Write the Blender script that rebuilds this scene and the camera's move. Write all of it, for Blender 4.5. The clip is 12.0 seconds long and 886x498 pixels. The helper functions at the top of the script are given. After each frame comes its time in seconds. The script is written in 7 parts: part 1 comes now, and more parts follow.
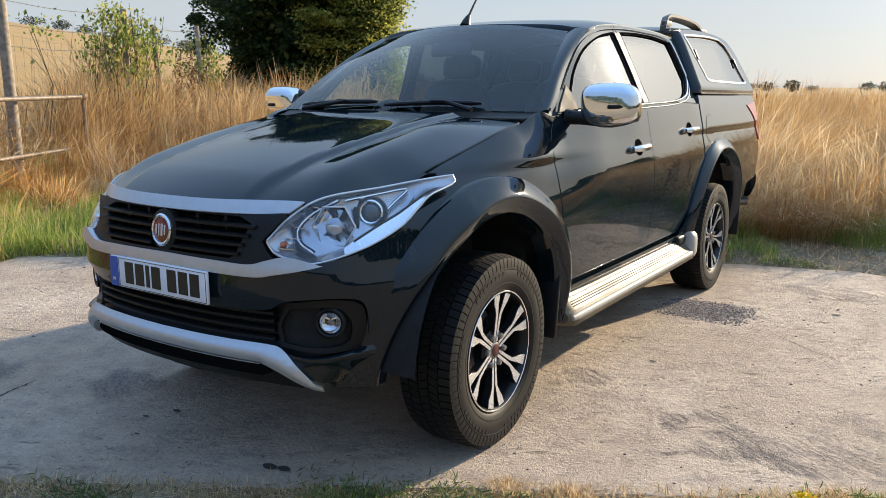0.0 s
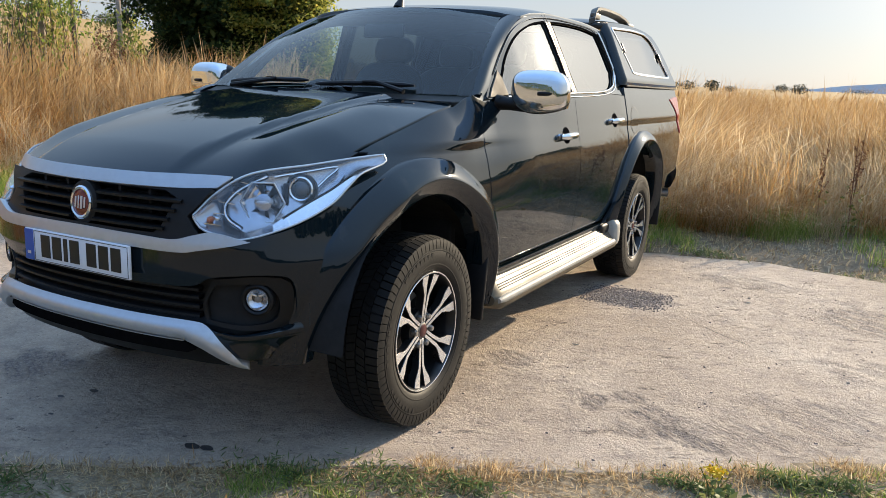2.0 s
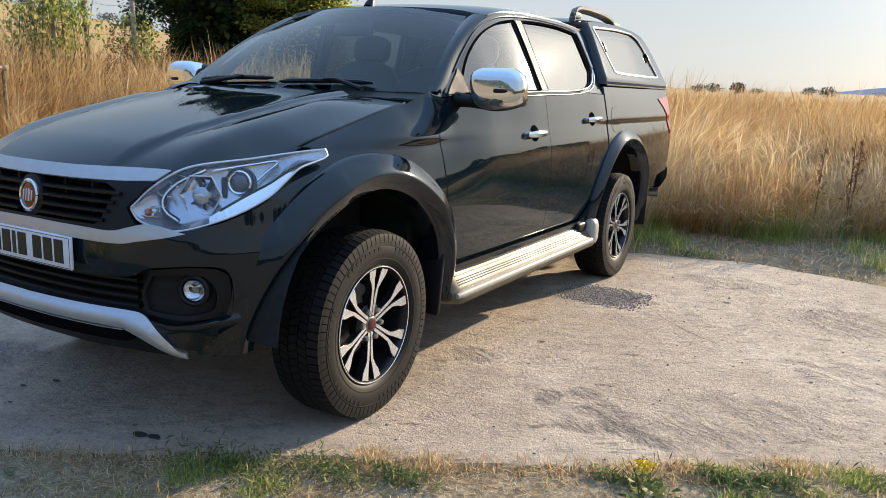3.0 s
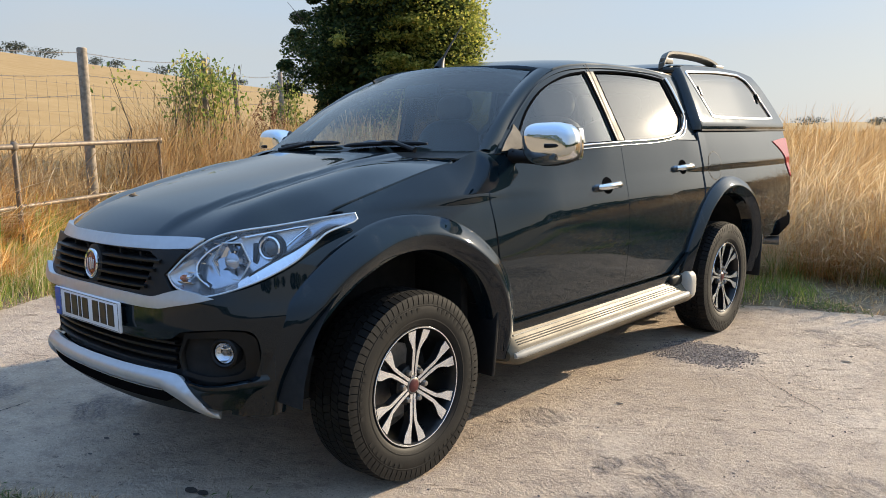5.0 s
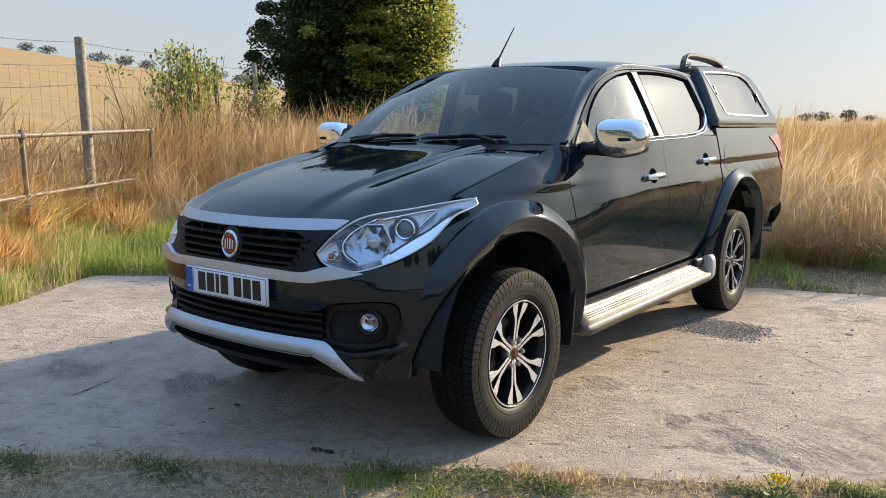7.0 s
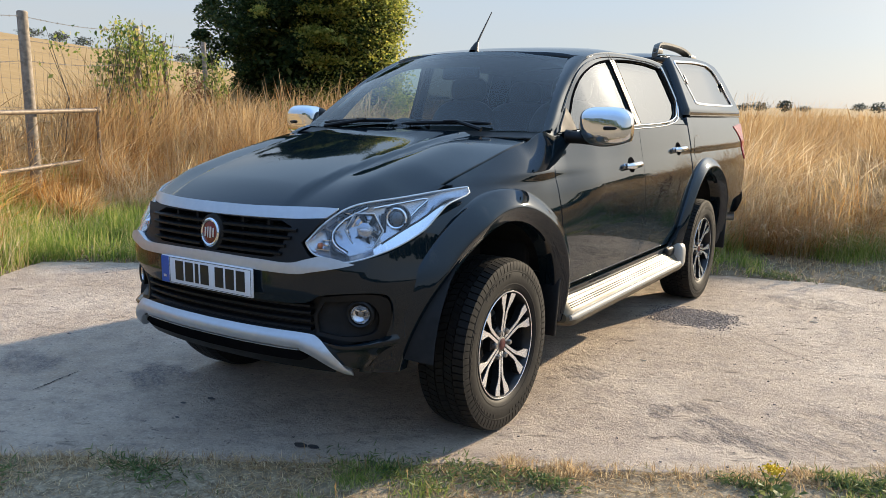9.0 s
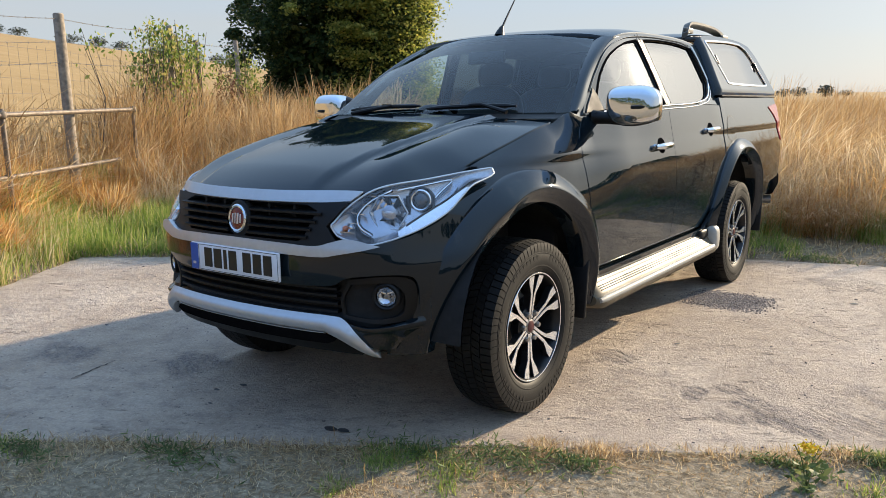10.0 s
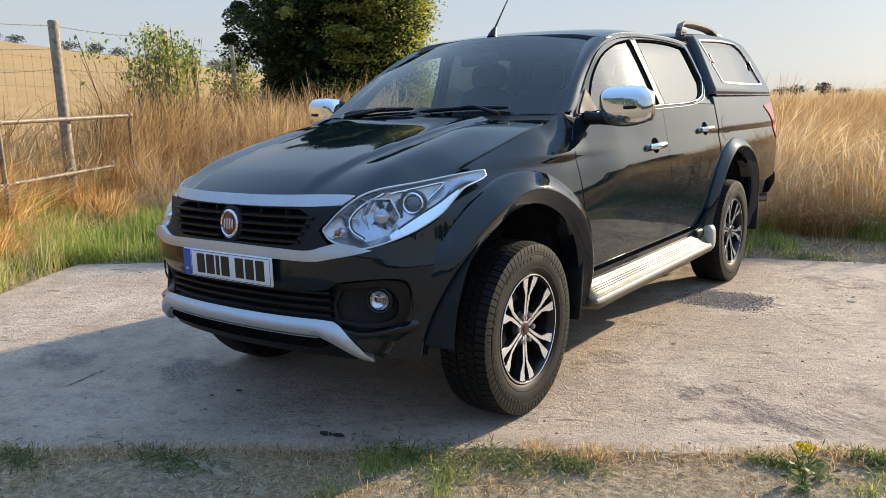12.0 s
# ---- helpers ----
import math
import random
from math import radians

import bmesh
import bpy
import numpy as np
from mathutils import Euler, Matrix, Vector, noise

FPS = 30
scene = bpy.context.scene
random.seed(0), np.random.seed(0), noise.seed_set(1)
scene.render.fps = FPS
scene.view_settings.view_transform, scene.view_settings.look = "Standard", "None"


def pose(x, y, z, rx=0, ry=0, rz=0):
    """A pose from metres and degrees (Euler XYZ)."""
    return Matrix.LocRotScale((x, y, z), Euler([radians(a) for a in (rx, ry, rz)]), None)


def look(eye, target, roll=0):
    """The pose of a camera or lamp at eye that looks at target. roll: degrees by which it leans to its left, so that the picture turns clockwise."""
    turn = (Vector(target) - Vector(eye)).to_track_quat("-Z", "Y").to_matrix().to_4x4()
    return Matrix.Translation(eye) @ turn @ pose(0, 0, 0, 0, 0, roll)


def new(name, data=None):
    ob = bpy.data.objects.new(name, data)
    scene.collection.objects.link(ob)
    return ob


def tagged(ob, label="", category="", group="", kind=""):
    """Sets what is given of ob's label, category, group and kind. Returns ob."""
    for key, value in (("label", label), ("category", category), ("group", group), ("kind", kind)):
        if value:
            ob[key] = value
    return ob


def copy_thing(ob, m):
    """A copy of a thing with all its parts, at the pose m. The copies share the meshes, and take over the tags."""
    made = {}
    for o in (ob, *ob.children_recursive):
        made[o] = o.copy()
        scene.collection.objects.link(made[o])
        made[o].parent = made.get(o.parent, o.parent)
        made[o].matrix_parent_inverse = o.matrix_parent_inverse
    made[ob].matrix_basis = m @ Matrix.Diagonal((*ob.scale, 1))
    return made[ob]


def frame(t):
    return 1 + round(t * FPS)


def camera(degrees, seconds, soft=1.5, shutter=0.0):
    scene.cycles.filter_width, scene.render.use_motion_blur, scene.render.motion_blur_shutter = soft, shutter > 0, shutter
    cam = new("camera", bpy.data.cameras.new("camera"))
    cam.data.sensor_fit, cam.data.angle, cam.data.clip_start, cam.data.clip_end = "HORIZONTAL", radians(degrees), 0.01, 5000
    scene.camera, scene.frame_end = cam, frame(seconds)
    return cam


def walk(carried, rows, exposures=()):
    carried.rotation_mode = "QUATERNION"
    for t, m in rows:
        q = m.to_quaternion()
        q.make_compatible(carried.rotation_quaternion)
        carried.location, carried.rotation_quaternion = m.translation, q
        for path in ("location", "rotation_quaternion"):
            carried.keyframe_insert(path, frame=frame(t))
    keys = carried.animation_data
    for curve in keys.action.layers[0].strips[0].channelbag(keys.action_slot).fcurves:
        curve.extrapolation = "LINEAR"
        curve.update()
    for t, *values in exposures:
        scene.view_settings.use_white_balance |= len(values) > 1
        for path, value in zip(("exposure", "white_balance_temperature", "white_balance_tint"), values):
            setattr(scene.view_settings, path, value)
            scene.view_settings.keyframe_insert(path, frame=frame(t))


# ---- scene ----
cam = camera(59.3, 12.0, soft=0.7)
PATH = [
    (0, (2.255, -2.482, 1.319), (1.166, -0.848, 0.938), 0.0),
    (0.5, (2.256, -2.488, 1.318), (1.202, -0.831, 0.936), 0.8),
    (1, (2.262, -2.468, 1.317), (1.252, -0.787, 0.926), 1.3),
    (1.5, (2.261, -2.473, 1.319), (1.299, -0.766, 0.919), 1.7),
    (2, (2.258, -2.504, 1.294), (1.333, -0.778, 0.887), 2.2),
    (2.5, (2.362, -2.489, 1.296), (1.441, -0.762, 0.883), 2.4),
    (3, (2.529, -2.395, 1.282), (1.552, -0.697, 0.879), 2.2),
    (3.2, (2.564, -2.338, 1.28), (1.552, -0.659, 0.885), 1.9),
    (4.8, (2.872, -2.089, 1.319), (1.559, -0.608, 1.033), -0.6),
    (5, (2.864, -2.099, 1.321), (1.55, -0.618, 1.038), -0.7),
    (5.5, (2.722, -2.268, 1.336), (1.409, -0.786, 1.056), -0.6),
    (6, (2.566, -2.474, 1.335), (1.269, -0.979, 1.048), -0.5),
    (6.5, (2.618, -2.675, 1.32), (1.362, -1.147, 1.024), -0.4),
    (7, (2.579, -2.794, 1.333), (1.382, -1.221, 1.029), -0.2),
    (7.2, (2.529, -2.821, 1.337), (1.362, -1.226, 1.028), -0.0),
    (8.8, (2.389, -2.815, 1.324), (1.322, -1.157, 0.989), 0.8),
    (9, (2.387, -2.83, 1.339), (1.307, -1.181, 0.997), 0.7),
    (9.5, (2.397, -2.831, 1.314), (1.281, -1.209, 0.964), 0.0),
    (10, (2.418, -2.807, 1.288), (1.265, -1.213, 0.933), -0.8),
    (10.5, (2.419, -2.79, 1.28), (1.243, -1.212, 0.924), -1.3),
    (11, (2.431, -2.782, 1.283), (1.252, -1.208, 0.923), -1.5),
    (11.5, (2.424, -2.785, 1.286), (1.259, -1.198, 0.928), -1.5),
    (12, (2.435, -2.784, 1.289), (1.281, -1.188, 0.939), -1.5),
]
EXPOSURES = [(0.0, 1.54), (12.0, 1.54)]
walk(cam, [(t, look(eye, target, roll)) for t, eye, target, roll in PATH], EXPOSURES)

# ---- world, sun ----
SUN_AZ, SUN_EL = 17.0, 18.8            # degrees from +y towards +x, and up
world = bpy.data.worlds.new("sky")
scene.world = world
world.use_nodes = True
wn = world.node_tree.nodes
sky = wn.new("ShaderNodeTexSky")
sky.sky_type = "NISHITA"
sky.sun_disc = False
sky.sun_elevation, sky.sun_rotation = radians(SUN_EL), radians(SUN_AZ)
sky.air_density, sky.dust_density, sky.ozone_density = 1.0, 1.3, 4.0
haze, dim, add = wn.new("ShaderNodeValToRGB"), wn.new("ShaderNodeVectorMath"), wn.new("ShaderNodeVectorMath")
up, cut = wn.new("ShaderNodeTexCoord"), wn.new("ShaderNodeSeparateXYZ")      # even haze, paler towards the horizon
for el, (p, c) in zip((haze.color_ramp.elements[0], haze.color_ramp.elements.new(0.28), haze.color_ramp.elements.new(0.5), haze.color_ramp.elements[-1]), ((0.0, (0.188, 0.195, 0.199)), (0.28, (0.160, 0.203, 0.250)), (0.5, (0.190, 0.268, 0.370)), (1.0, (0.192, 0.310, 0.50)))):
    el.position, el.color = p, (*c, 1)
world.node_tree.links.new(up.outputs["Generated"], cut.inputs[0])
world.node_tree.links.new(cut.outputs[2], haze.inputs[0])
dim.operation, dim.inputs[3].default_value = "SCALE", 0.008
wl = world.node_tree.links
wl.new(sky.outputs[0], dim.inputs[0])
wl.new(dim.outputs[0], add.inputs[0])
thin, veil, strip = wn.new("ShaderNodeTexNoise"), wn.new("ShaderNodeMix"), wn.new("ShaderNodeMapping")    # faint high cloud
strip.inputs["Scale"].default_value = (1.2, 1.2, 7.0)
thin.inputs["Scale"].default_value, thin.inputs["Detail"].default_value = 1.6, 5.0
cloud = wn.new("ShaderNodeMapRange")
cloud.inputs[1].default_value, cloud.inputs[2].default_value, cloud.inputs[4].default_value = 0.38, 0.68, 0.75
veil.data_type = "RGBA"
veil.inputs[7].default_value = (0.190, 0.196, 0.198, 1)
wl.new(up.outputs["Generated"], strip.inputs[0])
wl.new(strip.outputs[0], thin.inputs["Vector"])
wl.new(thin.outputs["Fac"], cloud.inputs[0])
low, fade = wn.new("ShaderNodeMapRange"), wn.new("ShaderNodeMath")
low.inputs[1].default_value, low.inputs[2].default_value = 0.45, 0.15
fade.operation = "MULTIPLY"
wl.new(cut.outputs[2], low.inputs[0])
wl.new(cloud.outputs[0], fade.inputs[0])
wl.new(low.outputs[0], fade.inputs[1])
wl.new(fade.outputs[0], veil.inputs[0])
wl.new(haze.outputs[0], veil.inputs[6])
# clearer and bluer away from the sun
away, blue, deep = wn.new("ShaderNodeVectorMath"), wn.new("ShaderNodeMapRange"), wn.new("ShaderNodeMix")
away.operation, away.inputs[1].default_value = "DOT_PRODUCT", (math.sin(radians(SUN_AZ)), math.cos(radians(SUN_AZ)), 0)
blue.inputs[1].default_value, blue.inputs[2].default_value = 0.1, -0.7
deep.data_type, deep.blend_type = "RGBA", "MULTIPLY"
deep.inputs[7].default_value = (0.60, 0.73, 0.93, 1)
wl.new(up.outputs["Generated"], away.inputs[0])
wl.new(away.outputs["Value"], blue.inputs[0])
wl.new(blue.outputs[0], deep.inputs[0])
wl.new(veil.outputs[2], add.inputs[1])
wl.new(add.outputs[0], deep.inputs[6])
# bright hazy glow round the low sun
sd = Vector((math.sin(radians(SUN_AZ)) * math.cos(radians(SUN_EL)), math.cos(radians(SUN_AZ)) * math.cos(radians(SUN_EL)), math.sin(radians(SUN_EL))))
near, wide, tight, glow, tint, total = (wn.new("ShaderNodeVectorMath"), wn.new("ShaderNodeMath"), wn.new("ShaderNodeMath"), wn.new("ShaderNodeMath"), wn.new("ShaderNodeVectorMath"), wn.new("ShaderNodeVectorMath"))
near.operation, near.inputs[1].default_value = "DOT_PRODUCT", sd
wide.operation, wide.inputs[1].default_value, wide.use_clamp = "POWER", 45.0, True
tight.operation, tight.inputs[1].default_value, tight.use_clamp = "POWER", 260.0, True
glow.operation, glow.inputs[1].default_value = "MULTIPLY_ADD", 0.9
tint.operation, tint.inputs[0].default_value = "SCALE", (0.74, 0.675, 0.555)
wl.new(up.outputs["Generated"], near.inputs[0])
wl.new(near.outputs["Value"], wide.inputs[0])
wl.new(near.outputs["Value"], tight.inputs[0])
wl.new(tight.outputs[0], glow.inputs[0])
wl.new(wide.outputs[0], glow.inputs[2])
wl.new(glow.outputs[0], tint.inputs["Scale"])
wl.new(deep.outputs[2], total.inputs[0])
wl.new(tint.outputs[0], total.inputs[1])
wl.new(total.outputs[0], wn["Background"].inputs[0])
wn["Background"].inputs[1].default_value = 1.0
sun = new("sun", bpy.data.lights.new("sun", "SUN"))
sun.data.energy, sun.data.angle, sun.data.color = 3.2, radians(0.8), (1.0, 0.825, 0.59)
sun.matrix_world = look(sd * 60, (0, 0, 0))


# ---- materials ----
def material(name):
    m = bpy.data.materials.new(name)
    m.use_nodes = True
    return m, m.node_tree.nodes, m.node_tree.links, m.node_tree.nodes["Principled BSDF"]


def noise_tex(n, l, scale, detail=4.0, rough=0.55, coord=None, stretch=None):
    tc = coord or n.new("ShaderNodeNewGeometry").outputs["Position"]
    if stretch:
        mp = n.new("ShaderNodeMapping")
        mp.inputs["Scale"].default_value = stretch
        l.new(tc, mp.inputs["Vector"])
        tc = mp.outputs[0]
    t = n.new("ShaderNodeTexNoise")
    t.inputs["Scale"].default_value, t.inputs["Detail"].default_value, t.inputs["Roughness"].default_value = scale, detail, rough
    l.new(tc, t.inputs["Vector"])
    return t.outputs["Fac"]


def ramp(n, l, fac, stops):
    r = n.new("ShaderNodeValToRGB")
    e = r.color_ramp.elements
    while len(e) < len(stops):
        e.new(0.5)
    for el, (p, c) in zip(e, stops):
        el.position, el.color = p, (*c, 1) if len(c) == 3 else c
    l.new(fac, r.inputs[0])
    return r.outputs[0]


def grey(v):
    return (v, v, v)


def mixc(n, l, fac, a, b, mode="MIX"):
    m = n.new("ShaderNodeMix")
    m.data_type, m.blend_type = "RGBA", mode
    for s, v in ((0, fac), (6, a), (7, b)):
        if isinstance(v, (int, float)):
            m.inputs[s].default_value = v
        elif isinstance(v, tuple):
            m.inputs[s].default_value = (*v, 1)
        else:
            l.new(v, m.inputs[s])
    return m.outputs[2]


def math_node(n, l, op, a, b=0.0, c=0.0):
    m = n.new("ShaderNodeMath")
    m.operation = op
    for s, v in ((0, a), (1, b), (2, c)):
        if isinstance(v, (int, float)):
            m.inputs[s].default_value = v
        else:
            l.new(v, m.inputs[s])
    return m.outputs[0]


def bump(n, l, bsdf, height, strength, dist):
    b = n.new("ShaderNodeBump")
    b.inputs["Strength"].default_value, b.inputs["Distance"].default_value = strength, dist
    l.new(height, b.inputs["Height"])
    l.new(b.outputs[0], bsdf.inputs["Normal"])


def simple(name, color, rough, metal=0.0, coat=0.0, vary=0.15, scale=40.0, bumpy=0.0, spec=0.5):
    m, n, l, b = material(name)
    f = noise_tex(n, l, scale)
    lo, hi = tuple(c * (1 - vary) for c in color), tuple(min(1, c * (1 + vary)) for c in color)
    l.new(ramp(n, l, f, [(0.3, lo), (0.7, hi)]), b.inputs["Base Color"])
    l.new(ramp(n, l, noise_tex(n, l, scale * 0.3), [(0.3, grey(rough * 0.85)), (0.7, grey(min(1, rough * 1.15)))]), b.inputs["Roughness"])
    b.inputs["Metallic"].default_value, b.inputs["Coat Weight"].default_value, b.inputs["Specular IOR Level"].default_value = metal, coat, spec
    if bumpy:
        bump(n, l, b, noise_tex(n, l, scale * 6, 3), bumpy, 0.002)
    return m


def paint_material():
    m, n, l, b = material("black_paint")
    f = noise_tex(n, l, 3.0)
    dust = noise_tex(n, l, 5.0, 6, 0.65)
    smear = math_node(n, l, "MULTIPLY", ramp(n, l, noise_tex(n, l, 16, 4, 0.6, None, (1.0, 1.0, 0.16)), [(0.58, grey(0)), (0.74, grey(1))]), ramp(n, l, noise_tex(n, l, 2.3, 3), [(0.45, grey(0)), (0.65, grey(1))]))
    l.new(mixc(n, l, math_node(n, l, "MULTIPLY", smear, 0.5), ramp(n, l, f, [(0.3, (0.0038, 0.0092, 0.0138)), (0.7, (0.0050, 0.0112, 0.0164))]), (0.055, 0.054, 0.052)), b.inputs["Base Color"])
    l.new(ramp(n, l, dust, [(0.4, grey(0.02)), (0.75, grey(0.065))]), b.inputs["Roughness"])
    b.inputs["IOR"].default_value = 1.49
    bump(n, l, b, noise_tex(n, l, 7.0, 2), 0.015, 0.01)
    return m


def glass_material(name, tint, keep, low=0.05, base=0.05):
    """A thin pane: gloss by Fresnel over clear tinted glass."""
    m, n, l, b = material(name)
    n.remove(b)
    fr = n.new("ShaderNodeLayerWeight")
    f5 = math_node(n, l, "POWER", fr.outputs["Facing"], 5.0)
    fac = math_node(n, l, "MULTIPLY_ADD", f5, 1.0 - base, base)
    gl, tr, mx = n.new("ShaderNodeBsdfGlossy"), n.new("ShaderNodeBsdfTransparent"), n.new("ShaderNodeMixShader")
    gl.inputs["Roughness"].default_value = low
    gl.inputs["Color"].default_value = (1, 1, 1, 1)
    tr.inputs[0].default_value = (*(t * keep for t in tint), 1)
    l.new(fac, mx.inputs[0])
    l.new(tr.outputs[0], mx.inputs[1])
    l.new(gl.outputs[0], mx.inputs[2])
    l.new(mx.outputs[0], n["Material Output"].inputs[0])
    return m


PAINT = paint_material()
PLASTIC = simple("black_plastic", (0.0065, 0.0068, 0.0075), 0.46, vary=0.25, bumpy=0.12, spec=0.28)
PLASTIC_DARK = simple("dark_lining", (0.006, 0.006, 0.006), 0.8, vary=0.25)
SILVER = simple("satin_silver", (0.50, 0.52, 0.545), 0.33, metal=0.55, vary=0.04)
CHROME = simple("chrome", (0.80, 0.81, 0.82), 0.05, metal=1.0, vary=0.02)
ALLOY = simple("machined_alloy", (0.80, 0.80, 0.80), 0.24, metal=0.75, vary=0.06)
ALLOY_DARK = simple("dark_alloy", (0.016, 0.016, 0.017), 0.3, metal=0.3, vary=0.2)
STEEL = simple("brake_steel", (0.25, 0.24, 0.23), 0.45, metal=0.9, vary=0.2)
STEP = simple("step_aluminium", (0.125, 0.104, 0.070), 0.5, metal=0.1, vary=0.2, scale=12, spec=0.25)
STEP_EDGE = simple("pale_step_edge", (0.38, 0.36, 0.315), 0.5, metal=0.0, vary=0.06, scale=14, spec=0.3)
LAMP_EDGE = simple("lamp_edge_chrome", (0.60, 0.62, 0.65), 0.34, metal=0.8, vary=0.03)
RUBBER_STRIP = simple("grip_rubber", (0.03, 0.028, 0.025), 0.7, vary=0.2)
PILLAR_FILM = simple("satin_pillar_film", (0.022, 0.021, 0.020), 0.55, vary=0.15, spec=0.35)
SAIL = simple("grey_mirror_sail", (0.15, 0.13, 0.105), 0.7, vary=0.12, spec=0.15)
GREY_PLASTIC = simple("bronze_grey_plastic", (0.10, 0.085, 0.065), 0.4, vary=0.15)
WHITE_PLATE = simple("plate_white", (0.74, 0.75, 0.78), 0.35, vary=0.03)
PLATE_BLUE = simple("plate_blue", (0.02, 0.09, 0.38), 0.35, vary=0.05)
PLATE_BLACK = simple("plate_black", (0.01, 0.01, 0.012), 0.4)
BADGE_RED = simple("badge_red", (0.16, 0.012, 0.016), 0.25, coat=0.6, vary=0.1)
CAP_RED = simple("cap_dark_red", (0.07, 0.012, 0.014), 0.35, vary=0.2)
BADGE_PALE = simple("badge_pale", (0.62, 0.60, 0.60), 0.3, metal=0.5, vary=0.04)
TAIL_RED = simple("lamp_red", (0.36, 0.035, 0.045), 0.16, vary=0.1)
MATT_BLACK = simple("matt_black_trim", (0.006, 0.006, 0.0065), 0.85, vary=0.2, spec=0.0)
AMBER = simple("lamp_amber", (0.55, 0.14, 0.04), 0.2, vary=0.1)
LAMP_BOWL = simple("lamp_smoky_chrome", (0.44, 0.465, 0.51), 0.2, metal=0.85, vary=0.12)
SEAT = simple("dark_leather", (0.022, 0.021, 0.021), 0.5, vary=0.2, bumpy=0.15)
TRIM_DARK = simple("dashboard_plastic", (0.02, 0.02, 0.021), 0.55, vary=0.2, bumpy=0.15)
TRIM_LIGHT = simple("headlining", (0.23, 0.22, 0.20), 0.85, vary=0.1)
GLASS_FRONT = glass_material("windscreen_glass", (0.76, 0.89, 0.88), 0.86, 0.012, 0.05)
GLASS_SIDE = glass_material("side_glass", (0.84, 0.92, 0.89), 0.80, 0.022, 0.125)
GLASS_TINT = glass_material("privacy_glass", (0.55, 0.60, 0.58), 0.17, 0.022, 0.072)
FOG_BOWL = simple("fog_lamp_bowl", (0.72, 0.73, 0.75), 0.14, metal=0.9, vary=0.05)
GLASS_LAMP = glass_material("lamp_lens", (0.97, 0.98, 1.0), 0.97, 0.02)


def lens_material():
    m, n, l, b = material("projector_lens")
    b.inputs["Base Color"].default_value = (0.03, 0.035, 0.04, 1)
    b.inputs["Roughness"].default_value, b.inputs["Coat Weight"].default_value = 0.05, 1.0
    return m


LENS = lens_material()


def tyre_material():
    m, n, l, b = material("tyre_rubber")
    f = noise_tex(n, l, 14, 6, 0.65)
    l.new(ramp(n, l, f, [(0.35, (0.0038, 0.0040, 0.0043)), (0.75, (0.0105, 0.0095, 0.0085))]), b.inputs["Base Color"])
    b.inputs["Roughness"].default_value, b.inputs["Specular IOR Level"].default_value = 0.62, 0.30
    bump(n, l, b, noise_tex(n, l, 160, 2), 0.2, 0.002)
    return m


TYRE = tyre_material()


